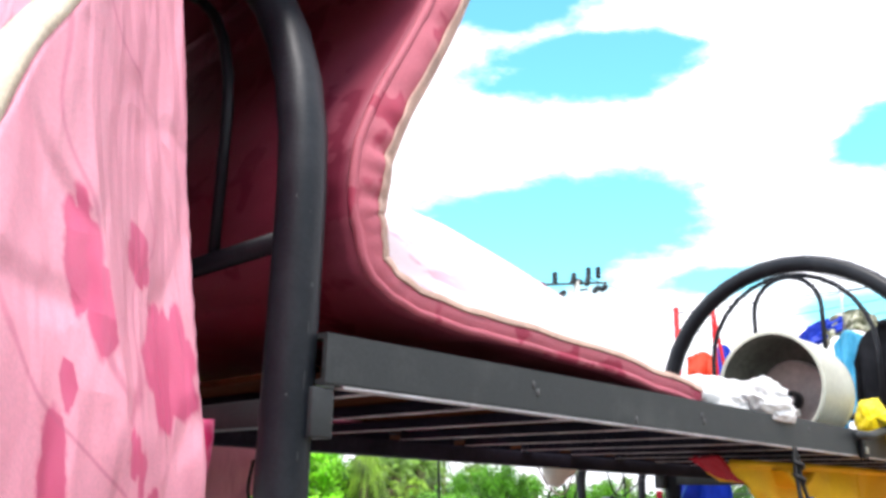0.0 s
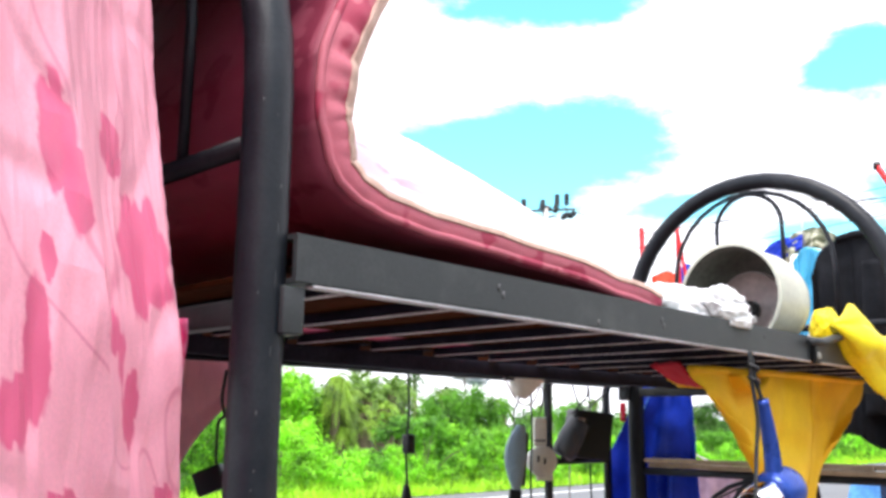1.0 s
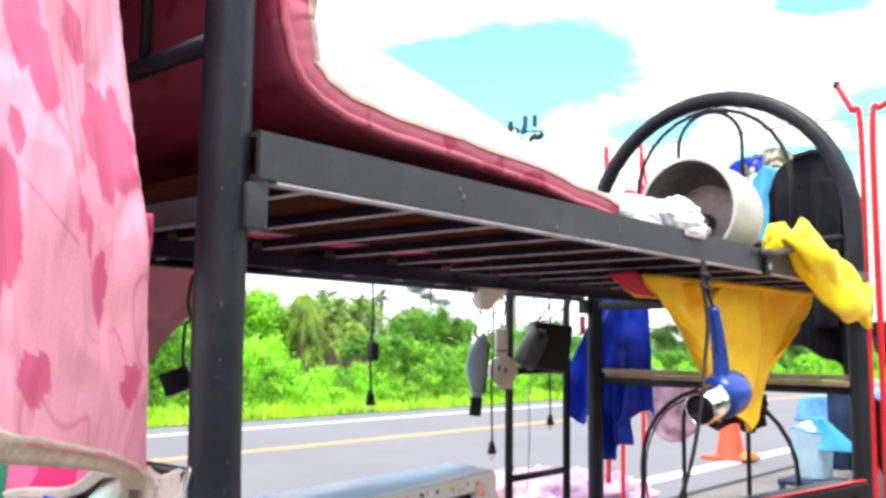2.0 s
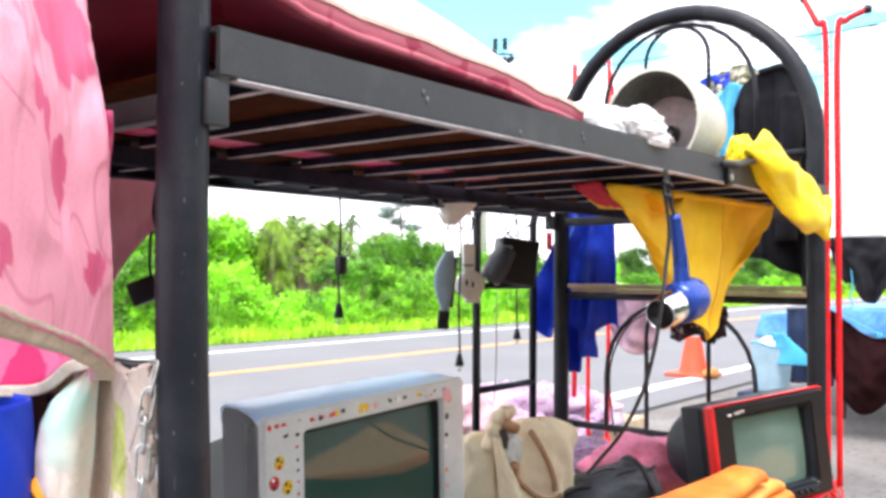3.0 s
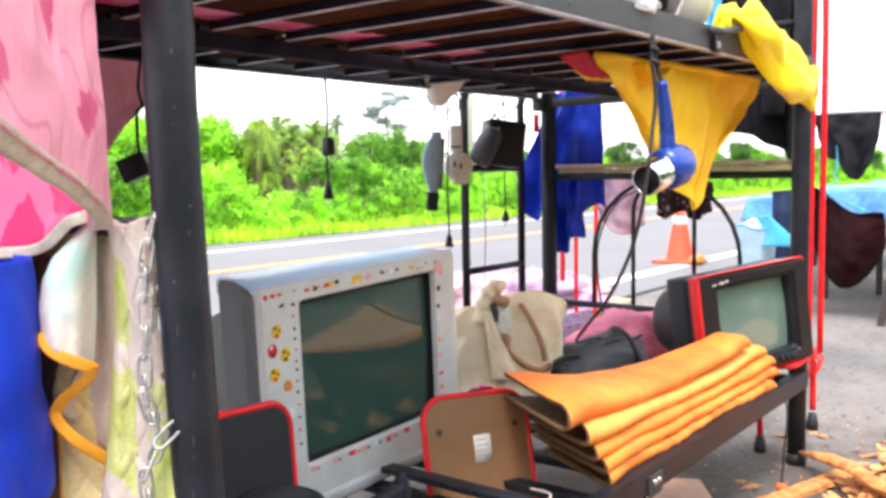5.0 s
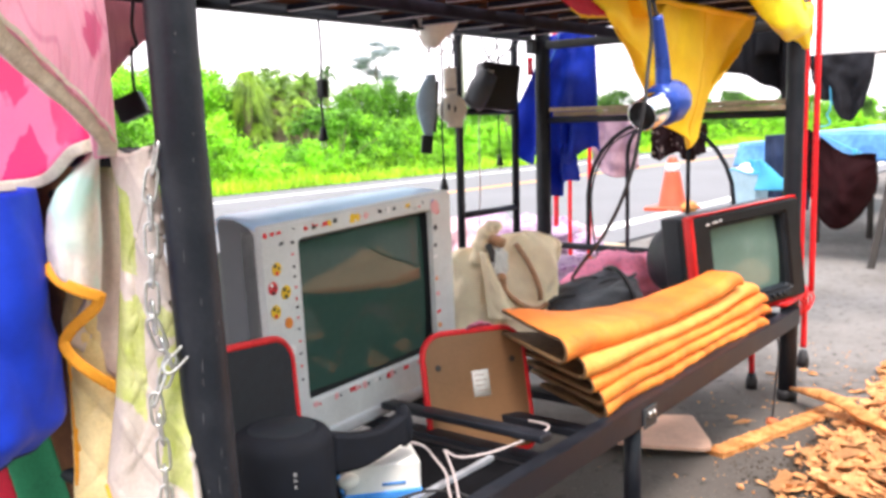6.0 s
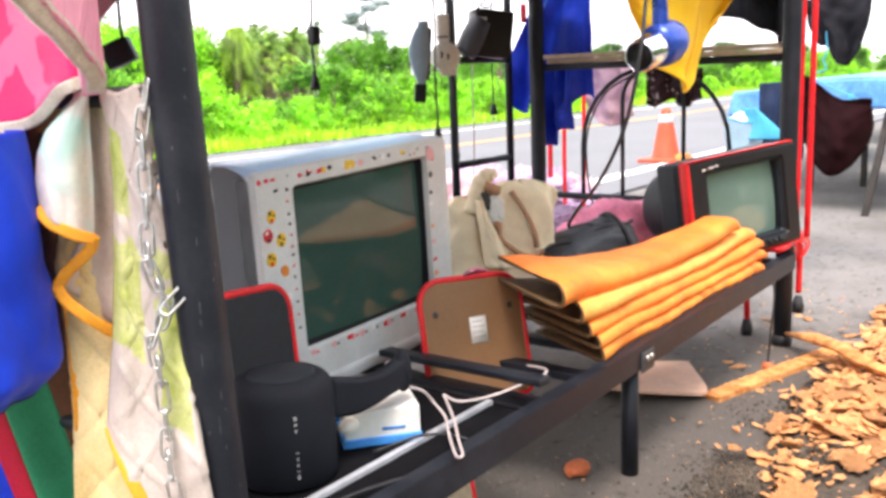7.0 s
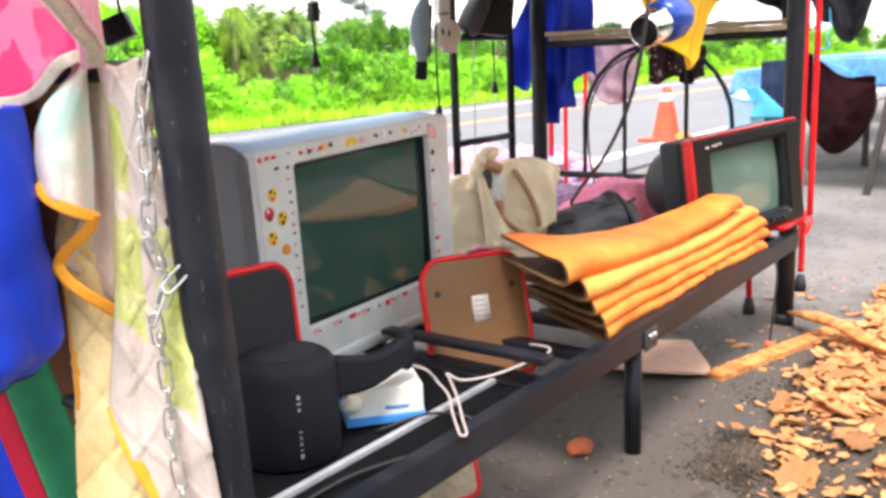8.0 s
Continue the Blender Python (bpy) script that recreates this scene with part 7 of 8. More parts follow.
stall_table(4.5, 6.3, -0.55, 0.64, 0.70, "trestle table under a bright blue tarpaulin", 0.15, "tarp", ((4.56, 0.205, -0.14, 0.091), (5.61, 0.56, 0, 0), (4.60, -0.45, 0, 0), (6.2, -0.45, 0, 0)))
stall_table(5.2, 8.2, 0.72, 1.25, 0.62, "trestle table under a pale blue tarpaulin", 0.16, "tarp")
stall_table(8.8, 12.5, -0.3, 1.3, 0.66, "trestle table heaped with goods under a tarpaulin", 0.2, "tarp")
solo("goods_heap", blob((10.2, 0.4, 0.70), (1.3, 0.6, 0.10), 0.35, 3, 4, 3, 0.3), M["yellow"], "low heap of yellow goods on a table", "goods")
solo("goods_heap", blob((11.4, 0.9, 0.72), (0.7, 0.4, 0.13), 0.35, 3, 4, 8, 0.3), M["aqua"], "low heap of blue goods on a table", "goods")
solo("goods_heap", blob((5.2, -0.1, 0.67), (0.35, 0.2, 0.05), 0.35, 3, 4, 5, 0.3), M["yellow"], "small heap of yellow cloth on a table", "goods")


hanging("navy_cover", [(4.62, 0.92, 0.69), (4.62, 0.80, 0.695), (4.62, 0.67, 0.69)], lambda u: 0.42, lambda u, v: u, "tarp_dark", "dark navy cover hanging at the table end", "cover", waves=3, amp=0.012, seed=21)


def tub():
    t = thing("plastic_basket", "pale basket of white bags with an aqua plastic sheet", "basket", (4.4, 0.9, 0.0))
    part("side", cloth(lambda u, v: V(4.42 + 0.11 * math.cos(u * 6.283) * (0.8 + 0.2 * v), 0.935 + 0.105 * math.sin(u * 6.283) * (0.8 + 0.2 * v), lerp(0.24, 0.50, v) + 0.012 * math.sin(u * 19) * v), 40, 12, 0.006), M["pale_aqua"], t, "thin pale blue side")
    part("rim", tube([V(4.42 + 0.112 * math.cos(k * 0.2244), 0.935 + 0.107 * math.sin(k * 0.2244), 0.50 + 0.012 * math.sin(k * 0.2244 * 3.02)) for k in range(29)], 0.006, 6), M["aqua"], t)
    bm = blob((4.40, 0.945, 0.465), (0.07, 0.07, 0.07), 0.35, 3, 4, 4)
    part("bag", bm, M["white_bag"], t, "crumpled white bag")
    part("aqua_sheet", cloth(lambda u, v: V(4.34 + 0.02 * math.sin(u * 5 + v * 3), lerp(lerp(0.915, 0.842, u), lerp(0.900, 0.672, u), v), lerp(0.570, 0.400, v) - 0.010 * math.sin(u * 3.1) * (1 - v)), 20, 20, 0.005), M["aqua"], t, "bright aqua plastic sheet folded over")
    part("stool", box((4.28, 0.80, 0.21), (4.56, 1.08, 0.24), 0.01), M["tarp_dark"], t, "dark blue stool seat")
    for x in (4.30, 4.54):
        for y in (0.82, 1.06):
            part("stool_leg", box((x - 0.014, y - 0.014, 0), (x + 0.014, y + 0.014, 0.21), 0.003), M["tarp_dark"], t)


tub()


def lilac_pile():
    t = thing("clothes_heap", "heap of pale lilac printed clothes on a low crate", "clothes", (2.9, 1.5, 0.0))
    part("crate", box((2.15, 1.25, 0.0), (3.55, 1.75, 0.18), 0.01), M["timber"], t, "low wooden crate")
    for i, (x, y, z, sx, sy, sz) in enumerate(((2.35, 1.48, 0.27, 0.24, 0.2, 0.13), (2.65, 1.5, 0.27, 0.26, 0.22, 0.12), (2.98, 1.47, 0.25, 0.27, 0.2, 0.11), (3.3, 1.5, 0.22, 0.24, 0.2, 0.08), (2.5, 1.36, 0.22, 0.26, 0.15, 0.08), (3.05, 1.36, 0.20, 0.28, 0.14, 0.07))):
        bm = blob((x, y, z), (sx, sy, sz), 0.4, 3.2, 4, i * 5 + 1, 0.3)
        for v in bm.verts:
            v.co.z += 0.02 * nz(v.co.x * 14, v.co.y * 14, i)
        part("garment", bm, M["lilac"] if i % 3 else M["pale_pink"], t)


lilac_pile()


def traffic_cone():
    t = thing("traffic_cone", "orange plastic traffic cone standing on the road edge", "traffic cone", (6.83, 2.42, 0.0))
    part("base", box((-0.185, -0.185, 0.0), (0.185, 0.185, 0.03), 0.01), M["cone"], t, world=False)
    part("body", lathe([(0.125, 0.03), (0.115, 0.05), (0.078, 0.26), (0.042, 0.44), (0.028, 0.46), (0, 0.46)], 28), M["cone"], t, world=False)
    part("sleeve", lathe([(0.062, 0.335), (0.066, 0.336), (0.052, 0.405), (0.048, 0.405)], 28), M["st_white"], t, "white reflective band", world=False)


traffic_cone()
solo("stone", blob((6.72, 2.22, 0.04), (0.11, 0.06, 0.05), 0.25, 2, 3, 3), M["decayed"], "pale lump of rubble beside the cone", "stone")


# ---- ground clutter ----
def ground_board():
    """A thin board with two clipped, rounded corners, lying flat with its near edge a little raised."""
    bm = bmesh.new()
    ring = smooth_path([(1.335, 0.262, 0), (1.350, 0.225, 0), (1.366, 0.155, 0), (1.400, 0.090, 0), (1.440, 0.028, 0), (1.470, 0.020, 0), (1.520, 0.042, 0), (1.600, 0.095, 0), (1.670, 0.142, 0), (1.682, 0.160, 0), (1.662, 0.195, 0), (1.625, 0.250, 0), (1.570, 0.300, 0), (1.470, 0.320, 0), (1.380, 0.295, 0)], 2)
    lift = lambda p: 0.020 * max(0.0, 1 - (p.x - 1.33) / 0.25)
    A = [bm.verts.new((p.x, p.y, 0.014 + lift(p))) for p in ring]
    B = [bm.verts.new((p.x, p.y, 0.006 + lift(p))) for p in ring]
    bm.faces.new(A)
    bm.faces.new(B[::-1])
    for k in range(len(A)):
        bm.faces.new((A[k], B[k], B[(k + 1) % len(A)], A[(k + 1) % len(A)]))
    solo("ground_board", bm, M["tan_board"], "flat tan board with rounded corners lying on the ground", "board", smooth=False)


ground_board()


def rotten_plank():
    bm = bmesh.new()
    n = 90
    a, b = V(1.47, 0.012, 0), V(2.03, -0.155, 0)
    d = (b - a).normalized()
    s = V(-d.y, d.x, 0)
    rings = []
    for i in range(n + 1):
        c = a.lerp(b, i / n)
        w = 0.027 + 0.006 * nz(i * 0.17, 3) + 0.006 * nz(i * 0.8, 8)
        h = 0.013 + 0.003 * nz(i * 0.3, 5) + 0.003 * nz(i * 1.3, 2)
        rings.append([bm.verts.new(c + s * w * q + V(0, 0, z)) for q, z in ((-1, 0.0), (-0.95, h), (-0.3 + 0.2 * nz(i * 0.4, 4), h + 0.004 * nz(i * 0.7, 9)), (0.4 + 0.2 * nz(i * 0.5, 6), h + 0.005 * nz(i * 0.8, 12)), (0.95, h * 0.9), (1, 0.0))])
    for r0, r1 in zip(rings, rings[1:]):
        for k in range(6):
            bm.faces.new((r0[k], r0[(k + 1) % 6], r1[(k + 1) % 6], r1[k]))
    bm.faces.new(rings[0])
    bm.faces.new(rings[-1][::-1])
    solo("rotten_plank", bm, M["decayed"], "crumbling orange particle board plank on the ground", "plank", smooth=False)


rotten_plank()


def lump(name, c, s, seed, mt, label, cat):
    bm = blob(c, s, 0.35, 2.2, 2, seed, 0.4)
    return solo(name, bm, M[mt], label, cat, smooth=False)


lump("brick_lump", (0.935, 0.085, 0.014), (0.030, 0.024, 0.018), 3, "brick", "broken lump of red brick on the ground", "brick")
lump("brick_lump", (1.775, -0.03, 0.0), (0.02, 0.018, 0.014), 6, "brick", "broken lump of red brick on the ground", "brick")


def flake_mesh(seed):
    r = random.Random(seed)
    bm = bmesh.new()
    n = r.randint(17, 23)
    ring = []
    jag = 1.0
    long = r.uniform(0.5, 1.0)
    for k in range(n):
        a = 2 * math.pi * (k + r.uniform(-0.3, 0.3)) / n
        # splintered outline: short runs broken by notches
        jag = lerp(jag, r.uniform(0.62, 1.28), 0.8)
        ring.append((math.cos(a) * jag * 1.1, math.sin(a) * jag * long))
    curl, twist = r.uniform(-0.30, 0.45), r.uniform(-0.25, 0.25)
    A = [bm.verts.new((x, y, 0.08 + curl * x * x * 0.5 + twist * x * y + r.uniform(-0.05, 0.05))) for x, y in ring]
    B = [bm.verts.new((v.co.x * 0.93, v.co.y * 0.93, v.co.z - 0.09)) for v in A]
    cA, cB = bm.verts.new((r.uniform(-0.2, 0.2), 0, 0.10 + r.uniform(-0.02, 0.05))), bm.verts.new((0, 0, 0.01))
    for k in range(n):
        bm.faces.new((A[k], A[(k + 1) % n], cA))
        bm.faces.new((B[(k + 1) % n], B[k], cB))
        bm.faces.new((A[k], B[k], B[(k + 1) % n], A[(k + 1) % n]))
    finish(bm, False)
    me = bpy.data.meshes.new("flake")
    bm.to_mesh(me)
    bm.free()
    me.materials.append(M["bark_chip"])
    return me


def flakes():
    t = thing("flake_heap", "heap of crumbling orange-brown wood flakes on the ground", "debris", (1.5, -0.4, 0.0))
    # the low soil mound they lie on
    def mound_z(x, y):
        dx, dy = (x - 1.68) / 0.80, (y + 0.48) / 0.34
        return 0.056 * max(0.0, 1 - dx * dx - dy * dy) ** 0.8 + 0.014 * math.exp(-((x - 1.12) / 0.13) ** 2 - ((y + 0.20) / 0.05) ** 2)
    bm = bmesh.new()
    g = [[bm.verts.new((0.75 + 2.0 * i / 40, -1.1 + 0.95 * j / 24, mound_z(0.75 + 2.0 * i / 40, -1.1 + 0.95 * j / 24) + 0.004 * nz(i * 0.7, j * 0.7) + ground_height(0.75 + 2.0 * i / 40, -1.1 + 0.95 * j / 24) - 0.004)) for j in range(25)] for i in range(41)]
    for i in range(40):
        for j in range(24):
            bm.faces.new((g[i][j], g[i + 1][j], g[i + 1][j + 1], g[i][j + 1]))
    part("soil_mound", bm, M["soil"], t, "dark crumbly soil under the flakes")
    meshes = [flake_mesh(k) for k in range(14)]
    r = random.Random(21)
    count = 0
    tries = 0
    while count < 298 and tries < 6000:
        tries += 1
        x, y = r.uniform(0.95, 2.45), r.uniform(-0.7, 0.12)
        # densest past a line that runs beside the bed
        edge = -0.17 - 0.02 * math.sin(x * 7)
        d = edge - y
        dens = (0.10 if x > 1.45 else 0.04) if d < -0.1 else (0.22 if d < 0.0 else (0.5 if d < 0.10 else 1.0))
        if x < 1.35:
            dens *= 0.5
        if x > 1.7 and -0.1 < y < 0.08:
            dens = max(dens, 0.15)
        if ((x - 1.78) / 0.82) ** 2 + ((y + 0.42) / 0.40) ** 2 > 1 + 0.35 * nz(x * 3, y * 3, 4) and d > 0 and r.random() < 0.85:
            continue
        if r.random() > dens or y < -0.75 and r.random() < 0.6:
            continue
        s = r.choice((0.010, 0.014, 0.018, 0.024, 0.030, 0.038, 0.046)) * (0.6 if dens < 0.3 else 1.2)
        f = new("flake", meshes[r.randrange(14)])
        f.parent = t
        z = mound_z(x, y) + ground_height(x, y) + r.uniform(0.0, 0.012) * (dens > 0.4)
        f.matrix_basis = WORLD[t].inverted() @ Matrix.Translation((x, y, z)) @ pose(0, 0, 0, r.gauss(2, 8), r.gauss(-4, 8), r.gauss(35, 60)) @ Matrix.Diagonal((s, s, s * r.uniform(0.5, 1.1), 1))
        count += 1
    # smaller flakes heaped between them
    V1, F1 = [], []
    for k in range(5600):
        x, y = r.uniform(0.95, 2.6), r.uniform(-0.95, -0.10)
        d = -0.17 - 0.02 * math.sin(x * 7) - y
        if d < 0.02 and r.random() < 0.88 or x < 1.32 and r.random() < 0.6 or nz(x * 6, y * 6, 9) > 0.3 and r.random() < 0.6:
            continue
        if ((x - 1.78) / 0.86) ** 2 + ((y + 0.45) / 0.46) ** 2 > 1 + 0.35 * nz(x * 3, y * 3, 4) and r.random() < 0.85:
            continue
        s = r.choice((0.003, 0.004, 0.006, 0.009, 0.014, 0.022))
        m = Matrix.Translation((x, y, mound_z(x, y) + ground_height(x, y) + r.uniform(0, 0.012))) @ pose(0, 0, 0, r.gauss(0, 18), r.gauss(0, 18), r.uniform(0, 360)) @ Matrix.Diagonal((s * r.uniform(0.9, 1.6), s * r.uniform(0.7, 1.2), s * 0.7, 1))
        src = meshes[r.randrange(14)]
        b0 = len(V1)
        V1 += [tuple(m @ v.co) for v in src.vertices]
        F1 += [tuple(b0 + i for i in f.vertices) for f in src.polygons]
    me = bpy.data.meshes.new("flake_litter")
    me.from_pydata(V1, [], F1)
    me.materials.append(M["bark_chip"])
    c = new("flake_litter", me)
    c.parent = t
    c.matrix_basis = WORLD[t].inverted()
    tagged(c, "loose small orange-brown wood flakes", kind="stuff")
    # a long curled strip of bark over the heap's far end
    bm = tube([V(1.98, -0.02, 0.035), V(1.93, -0.10, 0.06), V(1.84, -0.19, 0.085), V(1.74, -0.27, 0.085), V(1.66, -0.36, 0.095)], 0.012, 10, radii=[0.012, 0.026, 0.022, 0.028, 0.010])
    for v in bm.verts:
        v.co.z = 0.05 + 0.45 * (v.co.z - 0.05)
        v.co += Vector((0, 0, 0.010 * nz(v.co.x * 40, v.co.y * 40, v.co.z * 40)))
    part("bark_strip", bm, M["decayed"], t, "long curled strip of crumbling orange wood")
    # dark clods of soil at the trodden edge
    V2, F2 = [], []
    for k in range(4200):
        x, y = r.uniform(0.85, 1.75), -0.17 + r.gauss(-0.04, 0.07)
        if k % 2:
            x, y = r.gauss(1.12, 0.10), r.gauss(-0.19, 0.04)
        if nz(x * 5, y * 5, 2) < -0.1:
            continue
        s = r.uniform(0.002, 0.007)
        m = Matrix.Translation((x, y, mound_z(x, y) + ground_height(x, y))) @ pose(0, 0, 0, r.uniform(0, 360), r.uniform(0, 360), 0)
        b0 = len(V2)
        V2 += [tuple(m @ Vector(q) ) for q in ((s, 0, 0), (-s, 0, 0), (0, s * 0.8, 0), (0, -s * 0.7, 0), (0, 0, s * 0.7), (0, 0, -s * 0.6))]
        F2 += [tuple(b0 + i for i in f) for f in ((0, 2, 4), (2, 1, 4), (1, 3, 4), (3, 0, 4), (2, 0, 5), (1, 2, 5), (3, 1, 5), (0, 3, 5))]
    me = bpy.data.meshes.new("soil_litter")
    me.from_pydata(V2, [], F2)
    me.materials.append(M["soil"])
    c = new("soil_litter", me)
    c.parent = t
    c.matrix_basis = WORLD[t].inverted()
    tagged(c, "dark crumbs of trodden soil", kind="stuff")
    # crumbs too small to pick apart
    V0, F0 = [], []
    for k in range(7000):
        x, y = r.uniform(0.9, 2.7), r.uniform(-1.05, 0.2)
        d = -0.15 - y
        if r.random() > ((0.02 if x < 1.5 else 0.10) if d < 0 else 0.30):
            continue
        s = r.uniform(0.0012, 0.005)
        z = mound_z(x, y) + ground_height(x, y)
        b = len(V0)
        a = r.uniform(0, 6.28)
        V0 += [(x + s * math.cos(a), y + s * math.sin(a), z), (x + s * math.cos(a + 2), y + s * math.sin(a + 2), z), (x + s * math.cos(a + 4), y + s * math.sin(a + 4), z), (x, y, z + s * 0.9)]
        F0 += [(b, b + 1, b + 3), (b + 1, b + 2, b + 3), (b + 2, b, b + 3)]
    me = bpy.data.meshes.new("crumb_litter")
    me.from_pydata(V0, [], F0)
    me.materials.append(M["bark_chip"])
    c = new("crumb_litter", me)
    c.parent = t
    c.matrix_basis = WORLD[t].inverted()
    tagged(c, "scattered orange-brown crumbs", kind="stuff")


flakes()


# ---- far side of the road ----
def leaf_cloud(centers, count, size, seed, squash=1.0, drop=0.0):
    """Many small folded leaves round a set of clump centres (x, y, z, r)."""
    r = random.Random(seed)
    V0, F0 = [], []
    weights = [c[3] ** 2 for c in centers]
    for _ in range(count):
        cx, cy, cz, cr = r.choices(centers, weights)[0]
        d = Vector((r.gauss(0, 1), r.gauss(0, 1), r.gauss(0, 1))).normalized()
        rad = cr * min(1.5, abs(r.gauss(0.62, 0.34)))
        p = Vector((cx, cy, cz)) + Vector((d.x, d.y, d.z * squash)) * rad
        if p.z < 0.02:
            p.z = r.uniform(0.02, 0.2)
        s = size * r.uniform(0.6, 1.5)
        n = (d * 1.5 + Vector((r.gauss(0, 0.5), r.gauss(0, 0.5), r.gauss(0.25, 0.5)))).normalized()
        t = n.cross(Vector((r.gauss(0, 1), r.gauss(0, 1), r.gauss(0, 1)))).normalized()
        b = n.cross(t)
        t = (t - Vector((0, 0, drop))).normalized()
        k = len(V0)
        V0 += [tuple(p - t * s), tuple(p + b * s * 0.42 - n * s * 0.12), tuple(p + t * s), tuple(p - b * s * 0.42 - n * s * 0.12)]
        F0 += [(k, k + 1, k + 2, k + 3)]
    me = bpy.data.meshes.new("leaves")
    me.from_pydata(V0, [], F0)
    return me


def bush(seed, w, h, leaf, mt, label, name="bush", cat="bush", count=2600):
    r = random.Random(seed)
    t = thing(name, label, cat, group="roadside bushes")
    cs = []
    for k in range(34):
        a = r.uniform(0, 6.28)
        q = r.random() ** 0.6
        z = r.uniform(0.12, 0.85) * h
        taper = 1 - 0.45 * (z / h) ** 2
        cs.append((math.cos(a) * w * 0.5 * q * taper, math.sin(a) * w * 0.4 * q * taper, z, r.uniform(0.08, 0.24) * h * (1.15 - 0.5 * z / h)))
    me = leaf_cloud(cs, count, leaf, seed)
    me.materials.append(M[mt])
    c = new("crown", me)
    c.parent = t
    for k in range(5):
        a = 1.25 * k
        tip = cs[k]
        part("limb", tube(smooth_path([(0.05 * math.cos(a), 0.05 * math.sin(a), 0), (tip[0] * 0.4, tip[1] * 0.4, tip[2] * 0.6), (tip[0], tip[1], tip[2])], 4), 0.02, 6, radii=[0.016 - 0.013 * q / 8 for q in range(9)]), M["trunk"], t, world=False)
    return t


def palm(seed, h, frond, label, droop=1.0, fronds=20, mt="leaf_palm", wide=0.19):
    r = random.Random(seed)
    t = thing("palm_tree", label, "palm tree", group="palms")
    lean = r.uniform(-0.3, 0.3)
    part("trunk", tube(smooth_path([(0, 0, 0), (lean * 0.3, 0, h * 0.4), (lean, 0.05, h)], 6), 0.14, 10, radii=[0.20 - 0.07 * k / 12 for k in range(13)]), M["trunk"], t, world=False)
    for k in range(fronds):
        a = 2.4 * k + r.uniform(-0.2, 0.2)
        e = lerp(1.25, -0.35, k / fronds) + r.uniform(-0.1, 0.1)
        L = frond * r.uniform(0.8, 1.1)
        V0, F0 = [], []
        n = 16
        base = Vector((lean, 0.05, h))
        out = Vector((math.cos(a), math.sin(a), 0))
        side = Vector((-math.sin(a), math.cos(a), 0))
        pts = []
        for i in range(n + 1):
            q = i / n
            pts.append(base + out * L * (q * math.cos(e) * (1 - 0.15 * q)) + Vector((0, 0, L * (q * math.sin(e) - 0.50 * droop * q * q))))
        for i in range(n):
            d = (pts[i + 1] - pts[i]).normalized()
            w = L * wide * math.sin(math.pi * min(1, (i + 1.5) / (n + 1))) ** 0.6
            rib = 0.012 + 0.02 * (1 - i / n)
            b = len(V0)
            V0 += [tuple(pts[i] - side * rib), tuple(pts[i] + side * rib), tuple(pts[i + 1])]
            F0.append((b, b + 1, b + 2))
            for s in (-1, 1):
                for hh in (0.0, 0.5):
                    p = pts[i].lerp(pts[i + 1], hh)
                    tip = p + side * s * w + d * w * 0.55 - Vector((0, 0, w * r.uniform(0.25, 0.75)))
                    b = len(V0)
                    V0 += [tuple(p), tuple(p + d * L * 0.024), tuple(tip)]
                    F0.append((b, b + 1, b + 2))
        me = bpy.data.meshes.new("frond")
        me.from_pydata(V0, [], F0)
        me.materials.append(M[mt])
        f = new("frond", me)
        f.parent = t
    return t


def verge():
    r = random.Random(5)
    V0, F0 = [], []
    for k in range(42000):
        x = 2.0 + 60 * r.random() ** 1.6
        y = 7.95 + 1.9 * r.random() ** 1.3
        s = r.uniform(0.06, 0.22) * (0.6 + 0.5 * (y - 7.9))
        a = r.uniform(0, 6.28)
        b = len(V0)
        w = s * 0.16
        lx, ly = r.gauss(0, 0.4) * s, r.gauss(0, 0.4) * s
        V0 += [(x - w * math.cos(a), y - w * math.sin(a), 0), (x + w * math.cos(a), y + w * math.sin(a), 0), (x + lx, y + ly, s)]
        F0.append((b, b + 1, b + 2))
    me = bpy.data.meshes.new("verge_grass")
    me.from_pydata(V0, [], F0)
    me.materials.append(M["grass"])
    tagged(new("verge_grass", me), "bright yellow-green grass along the far road edge", "grass", kind="stuff")
    bm = box((-300, 7.95, -0.2), (1200, 60, 0.01), 0)
    solo("verge", bm, mk("verge_soil", (0.10, 0.16, 0.03), 0.95, var=0.3, scale=1.5, bscale=20), "green overgrown verge beyond the road", "verge", kind="structure", smooth=False)


verge()


